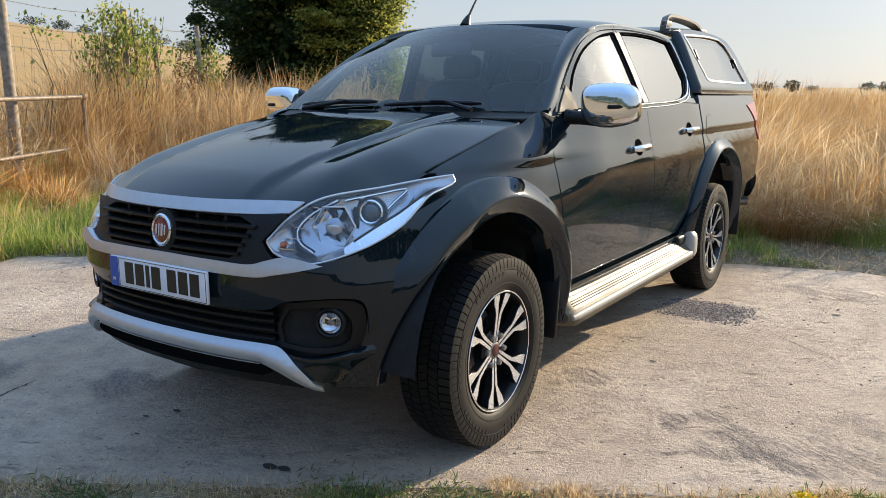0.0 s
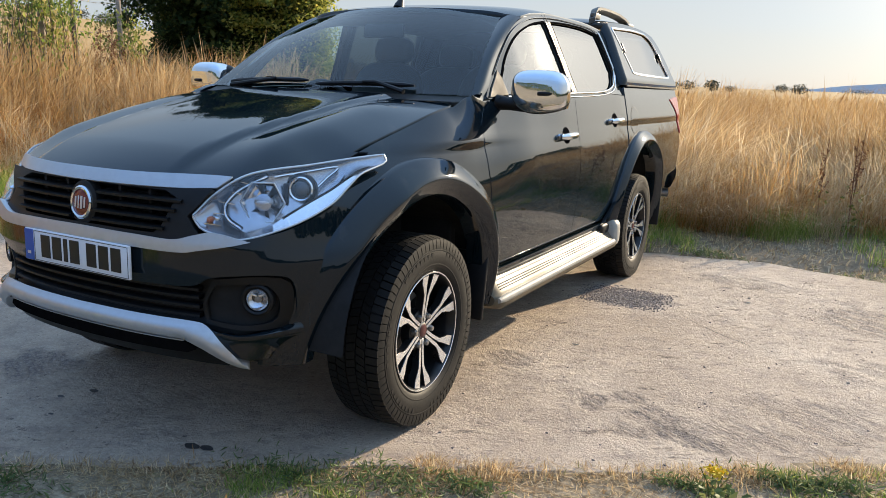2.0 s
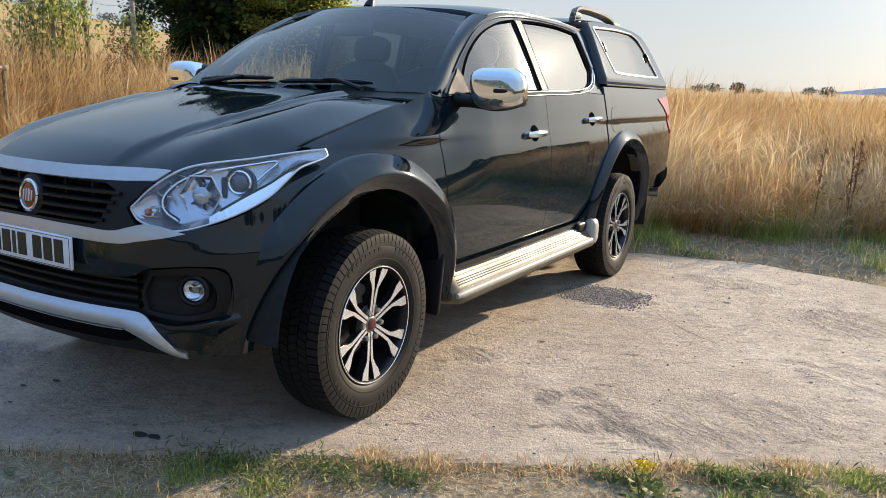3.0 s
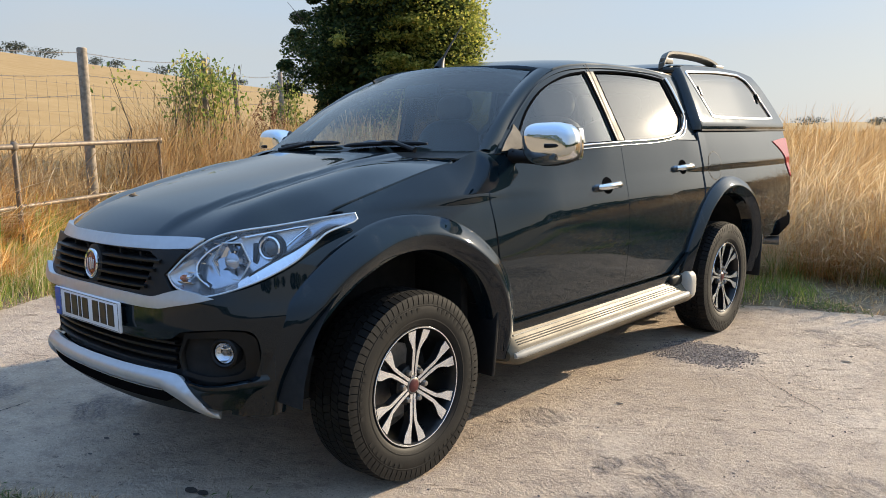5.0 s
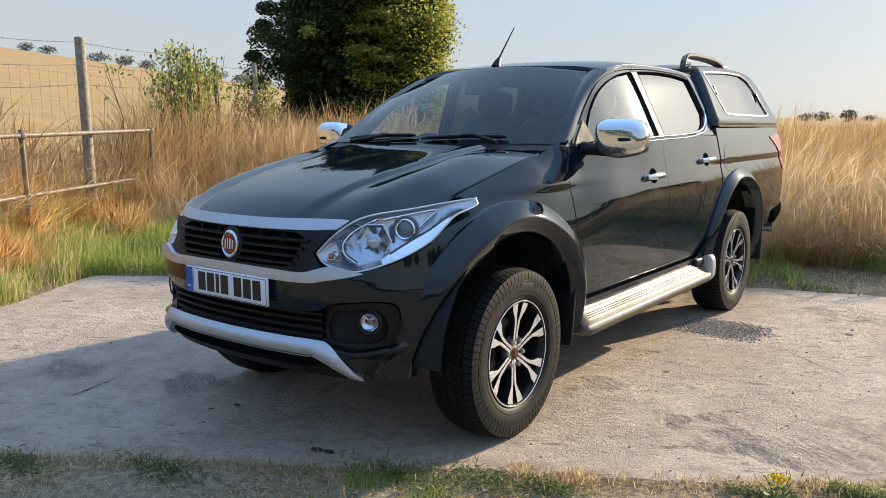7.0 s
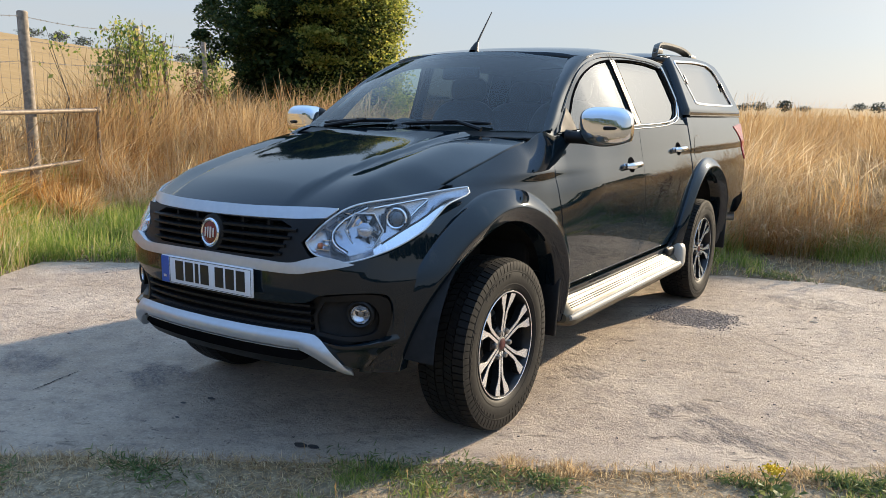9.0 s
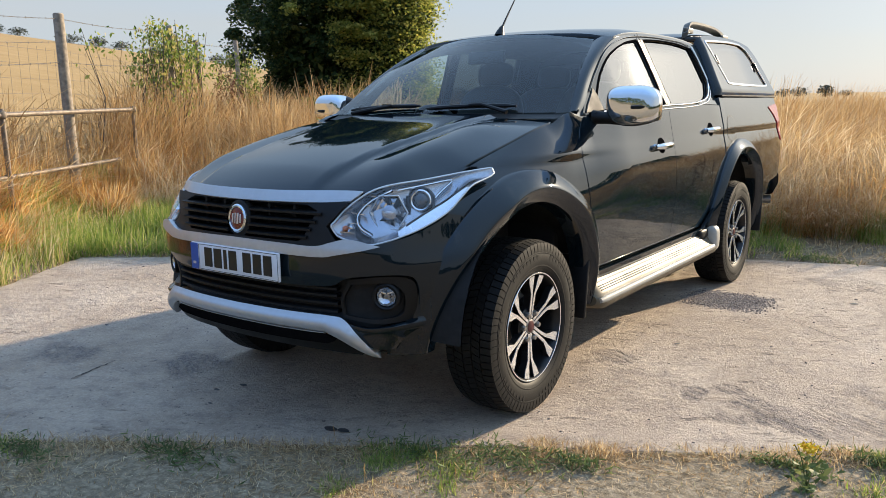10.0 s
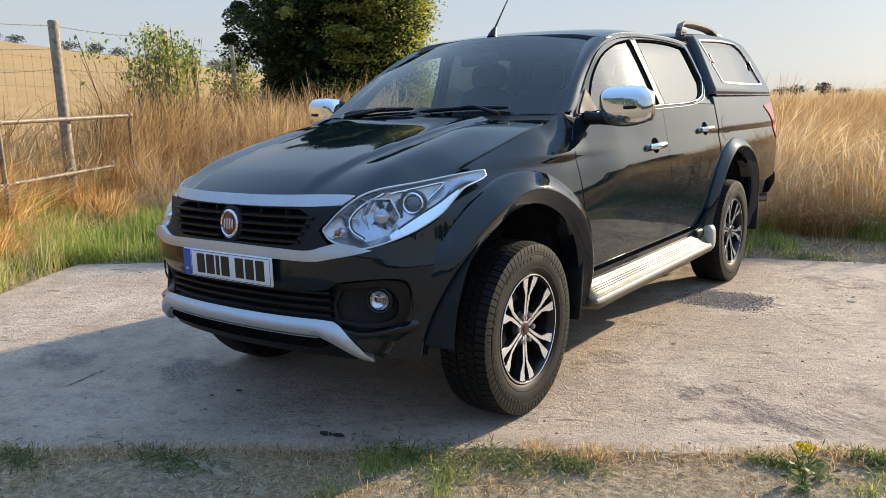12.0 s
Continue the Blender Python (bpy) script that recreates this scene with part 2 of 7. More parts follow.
def concrete_material():
    m, n, l, b = material("worn_concrete")
    pos = n.new("ShaderNodeNewGeometry").outputs["Position"]
    rot = n.new("ShaderNodeMapping")
    rot.inputs["Rotation"].default_value = (0, 0, radians(-31))
    l.new(pos, rot.inputs["Vector"])
    big = noise_tex(n, l, 0.9, 5, 0.6)
    mid = noise_tex(n, l, 5.5, 6, 0.7)
    fine = noise_tex(n, l, 70, 5, 0.75)
    lump = noise_tex(n, l, 26, 6, 0.75)
    brush = noise_tex(n, l, 13, 7, 0.75, rot.outputs[0], (0.6, 1.0, 1.0))
    c = ramp(n, l, big, [(0.32, (0.38, 0.295, 0.217)), (0.5, (0.475, 0.380, 0.292)), (0.68, (0.57, 0.475, 0.376))])

    def over(c, mask, lo, hi, amount, colour):
        f = ramp(n, l, mask, [(lo, grey(1)), (hi, grey(0))]) if amount > 0 else ramp(n, l, mask, [(lo, grey(0)), (hi, grey(1))])
        return mixc(n, l, math_node(n, l, "MULTIPLY", f, abs(amount)), c, colour)

    c = over(c, mid, 0.36, 0.56, 0.48, (0.27, 0.215, 0.175))
    c = over(c, brush, 0.40, 0.47, 0.50, (0.25, 0.205, 0.175))
    c = over(c, brush, 0.56, 0.70, -0.35, (0.60, 0.52, 0.42))
    # worn areas where the darker stones show: (x, y, half sizes, strength, how streaky)
    sep = n.new("ShaderNodeSeparateXYZ")
    l.new(pos, sep.inputs[0])
    scrape = n.new("ShaderNodeMapping")
    scrape.inputs["Rotation"].default_value = (0, 0, radians(33))
    l.new(pos, scrape.inputs["Vector"])
    streak = ramp(n, l, noise_tex(n, l, 13, 8, 0.72, scrape.outputs[0], (0.3, 1.0, 1.0)), [(0.44, grey(1)), (0.56, grey(0))])
    worn = None
    for cx, cy, rx, ry, th, st in ((1.0, 2.38, 0.33, 0.26, 0.95, 0.1), (1.49, 0.68, 0.09, 0.10, 0.9, 0.7), (1.58, 0.58, 0.12, 0.11, 0.95, 0.7), (1.70, 0.47, 0.14, 0.11, 0.9, 0.75), (1.58, 0.36, 0.12, 0.09, 0.85, 0.75), (1.85, 0.42, 0.16, 0.09, 0.8, 0.85), (1.36, 0.57, 0.06, 0.11, 0.75, 0.7), (2.0, 0.60, 0.30, 0.14, 0.5, 1.0), (2.25, 0.95, 0.4, 0.25, 0.4, 1.0), (2.5, 1.7, 0.35, 0.3, 0.4, 1.0), (0.84, 0.85, 0.16, 0.14, 0.5, 0.7), (-0.92, -0.42, 0.26, 0.22, 0.7, 0.7), (-1.65, -0.7, 0.25, 0.2, 0.6, 0.7), (2.4, 2.75, 0.4, 0.4, 0.55, 1.0), (1.6, 3.3, 0.4, 0.25, 0.5, 1.0)):
        dx = math_node(n, l, "DIVIDE", math_node(n, l, "SUBTRACT", sep.outputs[0], cx), rx)
        dy = math_node(n, l, "DIVIDE", math_node(n, l, "SUBTRACT", sep.outputs[1], cy), ry)
        d = math_node(n, l, "SQRT", math_node(n, l, "ADD", math_node(n, l, "MULTIPLY", dx, dx), math_node(n, l, "MULTIPLY", dy, dy)))
        d = math_node(n, l, "ADD", d, math_node(n, l, "MULTIPLY", math_node(n, l, "SUBTRACT", mid, 0.5), 1.9))
        mk = math_node(n, l, "MULTIPLY", ramp(n, l, d, [(0.55, grey(1)), (1.0, grey(0))]), th)
        mk = math_node(n, l, "MULTIPLY", mk, math_node(n, l, "MULTIPLY_ADD", streak, st, 1 - st))
        worn = mk if worn is None else math_node(n, l, "MAXIMUM", worn, mk)
    grit = noise_tex(n, l, 48, 7, 0.8)
    c = mixc(n, l, worn, c, ramp(n, l, grit, [(0.38, (0.05, 0.045, 0.05)), (0.5, (0.17, 0.15, 0.155)), (0.64, (0.42, 0.37, 0.33))]))
    c = over(c, lump, 0.36, 0.39, 0.8, (0.11, 0.09, 0.08))
    c = over(c, fine, 0.38, 0.46, 0.30, (0.22, 0.18, 0.15))
    groove = noise_tex(n, l, 9, 8, 0.72, rot.outputs[0], (0.3, 1.0, 1.0))
    c = over(c, groove, 0.345, 0.38, 0.75, (0.17, 0.135, 0.115))
    c = over(c, fine, 0.54, 0.62, -0.34, (0.66, 0.57, 0.46))
    l.new(c, b.inputs["Base Color"])
    b.inputs["Roughness"].default_value = 0.88
    b.inputs["Specular IOR Level"].default_value = 0.3
    h = math_node(n, l, "ADD", math_node(n, l, "MULTIPLY", brush, 0.9), math_node(n, l, "MULTIPLY", fine, 0.5))
    h = math_node(n, l, "ADD", h, math_node(n, l, "MULTIPLY", mid, 0.6))
    h = math_node(n, l, "ADD", h, math_node(n, l, "MULTIPLY", lump, 1.0))
    h = math_node(n, l, "SUBTRACT", h, math_node(n, l, "MULTIPLY", worn, math_node(n, l, "MULTIPLY", grit, 2.0)))
    h = math_node(n, l, "ADD", h, math_node(n, l, "MULTIPLY", ramp(n, l, groove, [(0.33, grey(0)), (0.40, grey(1))]), 0.5))
    bump(n, l, b, h, 0.9, 0.018)
    return m


def blade_material(name, stops, rough=0.6, soft=0.35, patchy=0.0):
    m, n, l, b = material(name)
    g = n.new("ShaderNodeNewGeometry")
    c = ramp(n, l, g.outputs["Random Per Island"], stops)
    patch = noise_tex(n, l, 0.8, 3)
    c = mixc(n, l, math_node(n, l, "MULTIPLY", patch, 0.35), c, mixc(n, l, 1.0, c, (0.75, 0.62, 0.48), "MULTIPLY"))
    clump = ramp(n, l, noise_tex(n, l, 3.2, 3), [(0.42, grey(0)), (0.60, grey(patchy))])
    c = mixc(n, l, clump, c, mixc(n, l, 1.0, c, (0.66, 0.50, 0.34), "MULTIPLY"))
    l.new(c, b.inputs["Base Color"])
    b.inputs["Roughness"].default_value = rough
    b.inputs["Specular IOR Level"].default_value = 0.25
    tr, mx = n.new("ShaderNodeBsdfTranslucent"), n.new("ShaderNodeMixShader")
    mx.inputs[0].default_value = soft
    l.new(c, tr.inputs[0])
    l.new(b.outputs[0], mx.inputs[1])
    l.new(tr.outputs[0], mx.inputs[2])
    l.new(mx.outputs[0], n["Material Output"].inputs[0])
    return m


def ground_material():
    m, n, l, b = material("dry_soil_and_stubble")
    pos = n.new("ShaderNodeNewGeometry").outputs["Position"]
    soil = ramp(n, l, noise_tex(n, l, 14, 6, 0.7), [(0.3, (0.13, 0.10, 0.066)), (0.55, (0.25, 0.195, 0.13)), (0.75, (0.42, 0.34, 0.235))])
    straw = ramp(n, l, noise_tex(n, l, 0.35, 6, 0.7), [(0.3, (0.31, 0.20, 0.085)), (0.6, (0.385, 0.26, 0.12)), (0.8, (0.43, 0.30, 0.15))])
    rows = n.new("ShaderNodeTexWave")
    rows.inputs["Scale"].default_value, rows.inputs["Distortion"].default_value = 0.9, 1.5
    l.new(pos, rows.inputs["Vector"])
    straw = mixc(n, l, math_node(n, l, "MULTIPLY", rows.outputs["Fac"], 0.18), straw, (0.38, 0.25, 0.10))
    sep = n.new("ShaderNodeSeparateXYZ")
    l.new(pos, sep.inputs[0])
    # away from the pad: the stubble field
    side = math_node(n, l, "ADD", math_node(n, l, "MULTIPLY", sep.outputs[0], -0.853), math_node(n, l, "MULTIPLY", sep.outputs[1], -0.521))
    back = math_node(n, l, "ADD", math_node(n, l, "MULTIPLY", sep.outputs[0], -0.521), math_node(n, l, "MULTIPLY", sep.outputs[1], 0.853))
    far = math_node(n, l, "MAXIMUM", side, math_node(n, l, "MULTIPLY", back, 0.5))
    fac = ramp(n, l, math_node(n, l, "DIVIDE", far, 12.0), [(0.35, grey(0)), (0.6, grey(1))])
    lawn_c = ramp(n, l, noise_tex(n, l, 24, 7, 0.78), [(0.32, (0.09, 0.07, 0.045)), (0.5, (0.25, 0.20, 0.135)), (0.68, (0.46, 0.375, 0.26))])
    front = ramp(n, l, math_node(n, l, "MULTIPLY", back, -0.1), [(0.072, grey(0)), (0.086, grey(1))])
    l.new(mixc(n, l, front, mixc(n, l, fac, soil, straw), lawn_c), b.inputs["Base Color"])
    b.inputs["Roughness"].default_value = 0.95
    b.inputs["Specular IOR Level"].default_value = 0.15
    bump(n, l, b, noise_tex(n, l, 30, 5, 0.7), 0.8, 0.02)
    return m


CONCRETE = concrete_material()
GROUND = ground_material()
STRAW = blade_material("straw", [(0.0, (0.22, 0.13, 0.055)), (0.25, (0.49, 0.33, 0.150)), (0.6, (0.57, 0.41, 0.215)), (0.85, (0.69, 0.54, 0.325)), (1.0, (0.34, 0.19, 0.08))], soft=0.42, patchy=0.4)
PALE_STRAW = blade_material("pale_straw", [(0.0, (0.58, 0.41, 0.20)), (0.5, (0.78, 0.62, 0.39)), (1.0, (0.88, 0.76, 0.55))], soft=0.5)
STRAW_RED = blade_material("rusty_straw", [(0.0, (0.34, 0.16, 0.05)), (0.3, (0.70, 0.40, 0.13)), (0.6, (0.88, 0.60, 0.25)), (0.88, (0.92, 0.78, 0.48)), (1.0, (0.32, 0.15, 0.05))], soft=0.58, patchy=0.45)
GREEN = blade_material("green_grass", [(0.0, (0.14, 0.23, 0.04)), (0.5, (0.27, 0.37, 0.075)), (0.8, (0.45, 0.49, 0.14)), (1.0, (0.62, 0.53, 0.26))], soft=0.5)
LITTER = blade_material("dry_litter", [(0.0, (0.24, 0.15, 0.075)), (0.4, (0.52, 0.37, 0.20)), (0.7, (0.78, 0.60, 0.36)), (0.9, (0.86, 0.73, 0.51)), (1.0, (0.22, 0.22, 0.08))], soft=0.45)
WEED = blade_material("weed_leaf", [(0.0, (0.09, 0.14, 0.05)), (0.6, (0.15, 0.21, 0.08)), (1.0, (0.26, 0.29, 0.12))])
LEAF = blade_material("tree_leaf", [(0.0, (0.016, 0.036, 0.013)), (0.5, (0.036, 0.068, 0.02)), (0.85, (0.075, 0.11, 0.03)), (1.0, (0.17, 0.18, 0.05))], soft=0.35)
# brighter, yellower copy of tree_leaf: sunlight painted into the leaf colour
PAINTED_SUN_LEAF = blade_material("painted_sun_leaf", [(0.0, (0.14, 0.19, 0.04)), (0.5, (0.28, 0.32, 0.07)), (0.85, (0.46, 0.45, 0.10)), (1.0, (0.56, 0.50, 0.14))], soft=0.55)
VINE = blade_material("vine_leaf", [(0.0, (0.07, 0.12, 0.03)), (0.4, (0.20, 0.28, 0.06)), (0.75, (0.42, 0.44, 0.12)), (1.0, (0.55, 0.42, 0.18))], soft=0.5)
FAR_LEAF = blade_material("far_leaf", [(0.0, (0.05, 0.062, 0.05)), (1.0, (0.095, 0.11, 0.085))], soft=0.1)
# pale because the distance haze is painted into the hill colour
HILL = simple("far_hill_painted_haze", (0.44, 0.46, 0.47), 0.95, vary=0.12, scale=0.01)
YELLOW = simple("yellow_petal", (0.75, 0.52, 0.02), 0.6)
BARK = simple("bark", (0.075, 0.06, 0.045), 0.9, vary=0.4, scale=18, bumpy=0.6)
POST_WOOD = simple("weathered_post", (0.26, 0.215, 0.165), 0.85, vary=0.35, scale=20, bumpy=0.5)
RAIL_METAL = simple("rusty_pale_tube", (0.175, 0.138, 0.105), 0.55, metal=0.25, vary=0.35, scale=16, bumpy=0.25)
DOCK = blade_material("dock_brown", [(0.0, (0.10, 0.045, 0.025)), (0.6, (0.20, 0.09, 0.045)), (1.0, (0.30, 0.16, 0.07))], soft=0.2)
STAIN = simple("oil_stain", (0.05, 0.046, 0.044), 0.6, vary=0.35, scale=60)
GRIT = blade_material("stone_crumbs", [(0.0, (0.12, 0.105, 0.105)), (0.5, (0.26, 0.23, 0.22)), (0.8, (0.42, 0.36, 0.31)), (1.0, (0.15, 0.12, 0.10))], rough=0.85, soft=0.0)
WIRE = simple("fence_wire", (0.20, 0.18, 0.16), 0.5, metal=0.7)


# ---- mesh helpers ----
def obj(name, mesh, mat, parent=None, label=""):
    if mat:
        mesh.materials.append(mat)
    ob = new(name, mesh)
    ob.parent = parent
    if label:
        ob["label"] = label
    return ob


def part(name, bm, mat, parent=None, label="", sharp=40):
    me = bpy.data.meshes.new(name)
    bmesh.ops.recalc_face_normals(bm, faces=bm.faces)
    bm.to_mesh(me)
    bm.free()
    for p in me.polygons:
        p.use_smooth = True
    me.set_sharp_from_angle(angle=radians(sharp))
    return obj(name, me, mat, parent, label)


def empty(name, m=None):
    ob = new(name)
    ob.empty_display_size = 0.1
    if m:
        ob.matrix_world = m
    return ob


class Pc:
    """A smooth monotone curve through (x, value) pairs."""

    def __init__(self, pts):
        self.x, self.v = np.array([p[0] for p in pts], float), np.array([p[1] for p in pts], float)
        h, d = np.diff(self.x), np.diff(self.v) / np.diff(self.x)
        m = np.zeros(len(pts))
        m[0], m[-1] = d[0], d[-1]
        for i in range(1, len(pts) - 1):
            if d[i - 1] * d[i] > 0:
                w1, w2 = 2 * h[i] + h[i - 1], h[i] + 2 * h[i - 1]
                m[i] = (w1 + w2) / (w1 / d[i - 1] + w2 / d[i])
        self.m = m

    def __call__(self, q):
        q = np.clip(np.asarray(q, float), self.x[0], self.x[-1])
        i = np.clip(np.searchsorted(self.x, q, side="right") - 1, 0, len(self.x) - 2)
        h = self.x[i + 1] - self.x[i]
        t = (q - self.x[i]) / h
        return ((1 + 2 * t) * (1 - t) ** 2 * self.v[i] + t * (1 - t) ** 2 * h * self.m[i]
                + t * t * (3 - 2 * t) * self.v[i + 1] + t * t * (t - 1) * h * self.m[i + 1])


def smooth(x, a, b):
    t = np.clip((np.asarray(x, float) - a) / (b - a), 0, 1)
    return t * t * (3 - 2 * t)


def spline(pts, n=8, closed=False):
    """Catmull-Rom points through pts (any dimension)."""
    p = np.array(pts, float)
    k = len(p)
    out = []
    for i in range(k if closed else k - 1):
        a, b = p[i], p[(i + 1) % k]
        z = p[i - 1] if (closed or i) else 2 * a - b
        c = p[(i + 2) % k] if (closed or i + 2 < k) else 2 * b - a
        for j in range(n):
            t = j / n
            out.append(0.5 * (2 * a + (b - z) * t + (2 * z - 5 * a + 4 * b - c) * t * t + (3 * a - z - 3 * b + c) * t ** 3))
    if not closed:
        out.append(p[-1])
    return np.array(out)


def outline(*segs):
    """A closed outline out of splines that meet at corners."""
    out = []
    for s in segs:
        out += [tuple(q) for q in (spline(s, 6) if len(s) > 2 else np.array(s, float))][:-1]
    return out


def resample(loop, step):
    out = []
    for i, a in enumerate(loop):
        b = loop[(i + 1) % len(loop)]
        k = max(1, int(math.ceil(math.hypot(b[0] - a[0], b[1] - a[1]) / step)))
        out += [(a[0] + (b[0] - a[0]) * j / k, a[1] + (b[1] - a[1]) * j / k) for j in range(k)]
    return out


def inside(px, py, loops):
    """Even-odd test for arrays of points."""
    r = np.zeros(len(px), bool)
    for lp in loops:
        q = np.array(lp)
        x0, y0 = q[:, 0], q[:, 1]
        x1, y1 = np.roll(x0, -1), np.roll(y0, -1)
        for a, b, c, d in zip(x0, y0, x1, y1):
            if b != d:
                r ^= ((b > py) != (d > py)) & (px < (c - a) * (py - b) / (d - b) + a)
    return r


def shrink(loop, d):
    """An outline moved inwards by d (outwards where negative)."""
    q = np.array(loop)
    area = np.sum(q[:, 0] * np.roll(q[:, 1], -1) - np.roll(q[:, 0], -1) * q[:, 1])
    e = np.roll(q, -1, 0) - q
    nrm = np.stack([-e[:, 1], e[:, 0]], 1) / np.maximum(np.linalg.norm(e, axis=1), 1e-9)[:, None] * np.sign(area)
    v = nrm + np.roll(nrm, 1, 0)
    v /= np.maximum(np.linalg.norm(v, axis=1), 0.4)[:, None]
    return [tuple(p) for p in q + v * d]


from mathutils.geometry import delaunay_2d_cdt


def sheet(name, parent, mat, loops, f, step=0.04, rim=0.012, flip=1, side=1, label="", lift=0.0):
    """A curved panel: the region between 2D outlines, carried by f(u, v) -> points, with turned-in edges.
    flip: which side is outside; side=-1 mirrors it across x."""
    loops = [resample(lp, step) for lp in loops]
    pts, edges = [], []
    for lp in loops:
        k = len(pts)
        pts += lp
        edges += [(k + i, k + (i + 1) % len(lp)) for i in range(len(lp))]
    nb = len(pts)
    b = np.array(pts)
    gx, gy = np.meshgrid(np.arange(b[:, 0].min() + step / 2, b[:, 0].max(), step), np.arange(b[:, 1].min() + step / 2, b[:, 1].max(), step))
    gx, gy = gx.ravel(), gy.ravel()
    ok = inside(gx, gy, loops)
    gx, gy = gx[ok], gy[ok]
    if len(gx):
        dmin = np.min((gx[:, None] - b[None, :, 0]) ** 2 + (gy[:, None] - b[None, :, 1]) ** 2, axis=1)
        keep = dmin > (0.45 * step) ** 2
        pts += list(zip(gx[keep], gy[keep]))
    v2, _, tris, *_ = delaunay_2d_cdt([Vector(p) for p in pts], edges, [], 0, 1e-6)
    uv = np.array([tuple(v) for v in v2])
    tr = np.array([t for t in tris if len(t) == 3])
    c = uv[tr].mean(1)
    tr = tr[inside(c[:, 0], c[:, 1], loops)]
    e = 1e-3
    P = f(uv[:, 0], uv[:, 1])
    N = np.cross(f(uv[:, 0] + e, uv[:, 1]) - f(uv[:, 0] - e, uv[:, 1]), f(uv[:, 0], uv[:, 1] + e) - f(uv[:, 0], uv[:, 1] - e)) * flip
    N /= np.maximum(np.linalg.norm(N, axis=1), 1e-12)[:, None]
    P = P + N * lift
    if flip < 0:
        tr = tr[:, ::-1]
    # the cdt gives ccw triangles in (u, v)
    faces = [tuple(t) for t in tr]
    normals = N
    if rim:
        count = {}
        for t in faces:
            for i in range(3):
                a, d = t[i], t[(i + 1) % 3]
                count[(a, d)] = 1
        border = [(a, d) for a, d in count if (d, a) not in count]
        used = sorted({a for a, _ in border} | {d for _, d in border})
        k = len(P)
        top = {v: k + i for i, v in enumerate(used)}
        low = {v: k + len(used) + i for i, v in enumerate(used)}
        tang = np.zeros((len(P), 3))
        for a, d in border:
            s = P[d] - P[a]
            s /= max(np.linalg.norm(s), 1e-9)
            tang[a] += s
            tang[d] += s
        out = np.cross(tang[used], N[used])
        out /= np.maximum(np.linalg.norm(out, axis=1), 1e-9)[:, None]
        P = np.vstack([P, P[used], P[used] - N[used] * rim])
        normals = np.vstack([N, out * 0.75 + N[used] * 0.65, out])
        faces += [(top[a], low[a], low[d], top[d]) for a, d in border]
    if side < 0:
        P, normals = P * [-1, 1, 1], normals * [-1, 1, 1]
        faces = [t[::-1] for t in faces]
    me = bpy.data.meshes.new(name)
    me.from_pydata([tuple(p) for p in P], [], faces)
    for p in me.polygons:
        p.use_smooth = True
    normals = normals / np.maximum(np.linalg.norm(normals, axis=1), 1e-9)[:, None]
    me.normals_split_custom_set_from_vertices([tuple(q) for q in normals])
    return obj(name, me, mat, parent, label)


def grid_mesh(name, parent, mat, P, side=1, label="", rim=0.0, flip=1):
    """A smooth patch from an (m, n, 3) array of points."""
    m, n, _ = P.shape
    N = np.cross(np.gradient(P, axis=0), np.gradient(P, axis=1)) * flip
    N /= np.maximum(np.linalg.norm(N, axis=2), 1e-12)[..., None]
    V, NN = P.reshape(-1, 3), N.reshape(-1, 3)
    faces = []
    for i in range(m - 1):
        for j in range(n - 1):
            q = (i * n + j, (i + 1) * n + j, (i + 1) * n + j + 1, i * n + j + 1)
            faces.append(q if flip > 0 else q[::-1])
    if rim:
        loop = [j for j in range(n)] + [i * n + n - 1 for i in range(1, m)] + [(m - 1) * n + j for j in range(n - 2, -1, -1)] + [i * n for i in range(m - 2, 0, -1)]
        k = len(V)
        nl = len(loop)
        V = np.vstack([V, V[loop], V[loop] - NN[loop] * rim])
        NN = np.vstack([NN, NN[loop], NN[loop]])
        for a in range(nl):
            d = (a + 1) % nl
            q = (k + a, k + d, k + nl + d, k + nl + a)
            faces.append(q)
    if side < 0:
        V, NN = V * [-1, 1, 1], NN * [-1, 1, 1]
        faces = [q[::-1] for q in faces]
    me = bpy.data.meshes.new(name)
    me.from_pydata([tuple(p) for p in V], [], faces)
    for p in me.polygons:
        p.use_smooth = True
    if not rim:
        me.normals_split_custom_set_from_vertices([tuple(q) for q in NN])
    else:
        me.set_sharp_from_angle(angle=radians(50))
    return obj(name, me, mat, parent, label)


def tube(bm, pts, r, n=10, cap=True):
    """A round bar along points; r: one radius or one per point."""
    pts = [Vector(p) for p in pts]
    rs = r if isinstance(r, (list, tuple, np.ndarray)) else [r] * len(pts)
    rings, prev = [], None
    for i, p in enumerate(pts):
        t = (pts[min(i + 1, len(pts) - 1)] - pts[max(i - 1, 0)]).normalized()
        a = prev if prev is not None else (Vector((0, 0, 1)) if abs(t.z) < 0.9 else Vector((1, 0, 0)))
        a = (a - t * a.dot(t)).normalized()
        prev = a
        c = t.cross(a)
        rings.append([bm.verts.new(p + (a * math.cos(2 * math.pi * k / n) + c * math.sin(2 * math.pi * k / n)) * rs[i]) for k in range(n)])
    for q, s in zip(rings, rings[1:]):
        for k in range(n):
            bm.faces.new((q[k], q[(k + 1) % n], s[(k + 1) % n], s[k]))
    if cap:
        bm.faces.new(rings[0][::-1])
        bm.faces.new(rings[-1])
    return bm


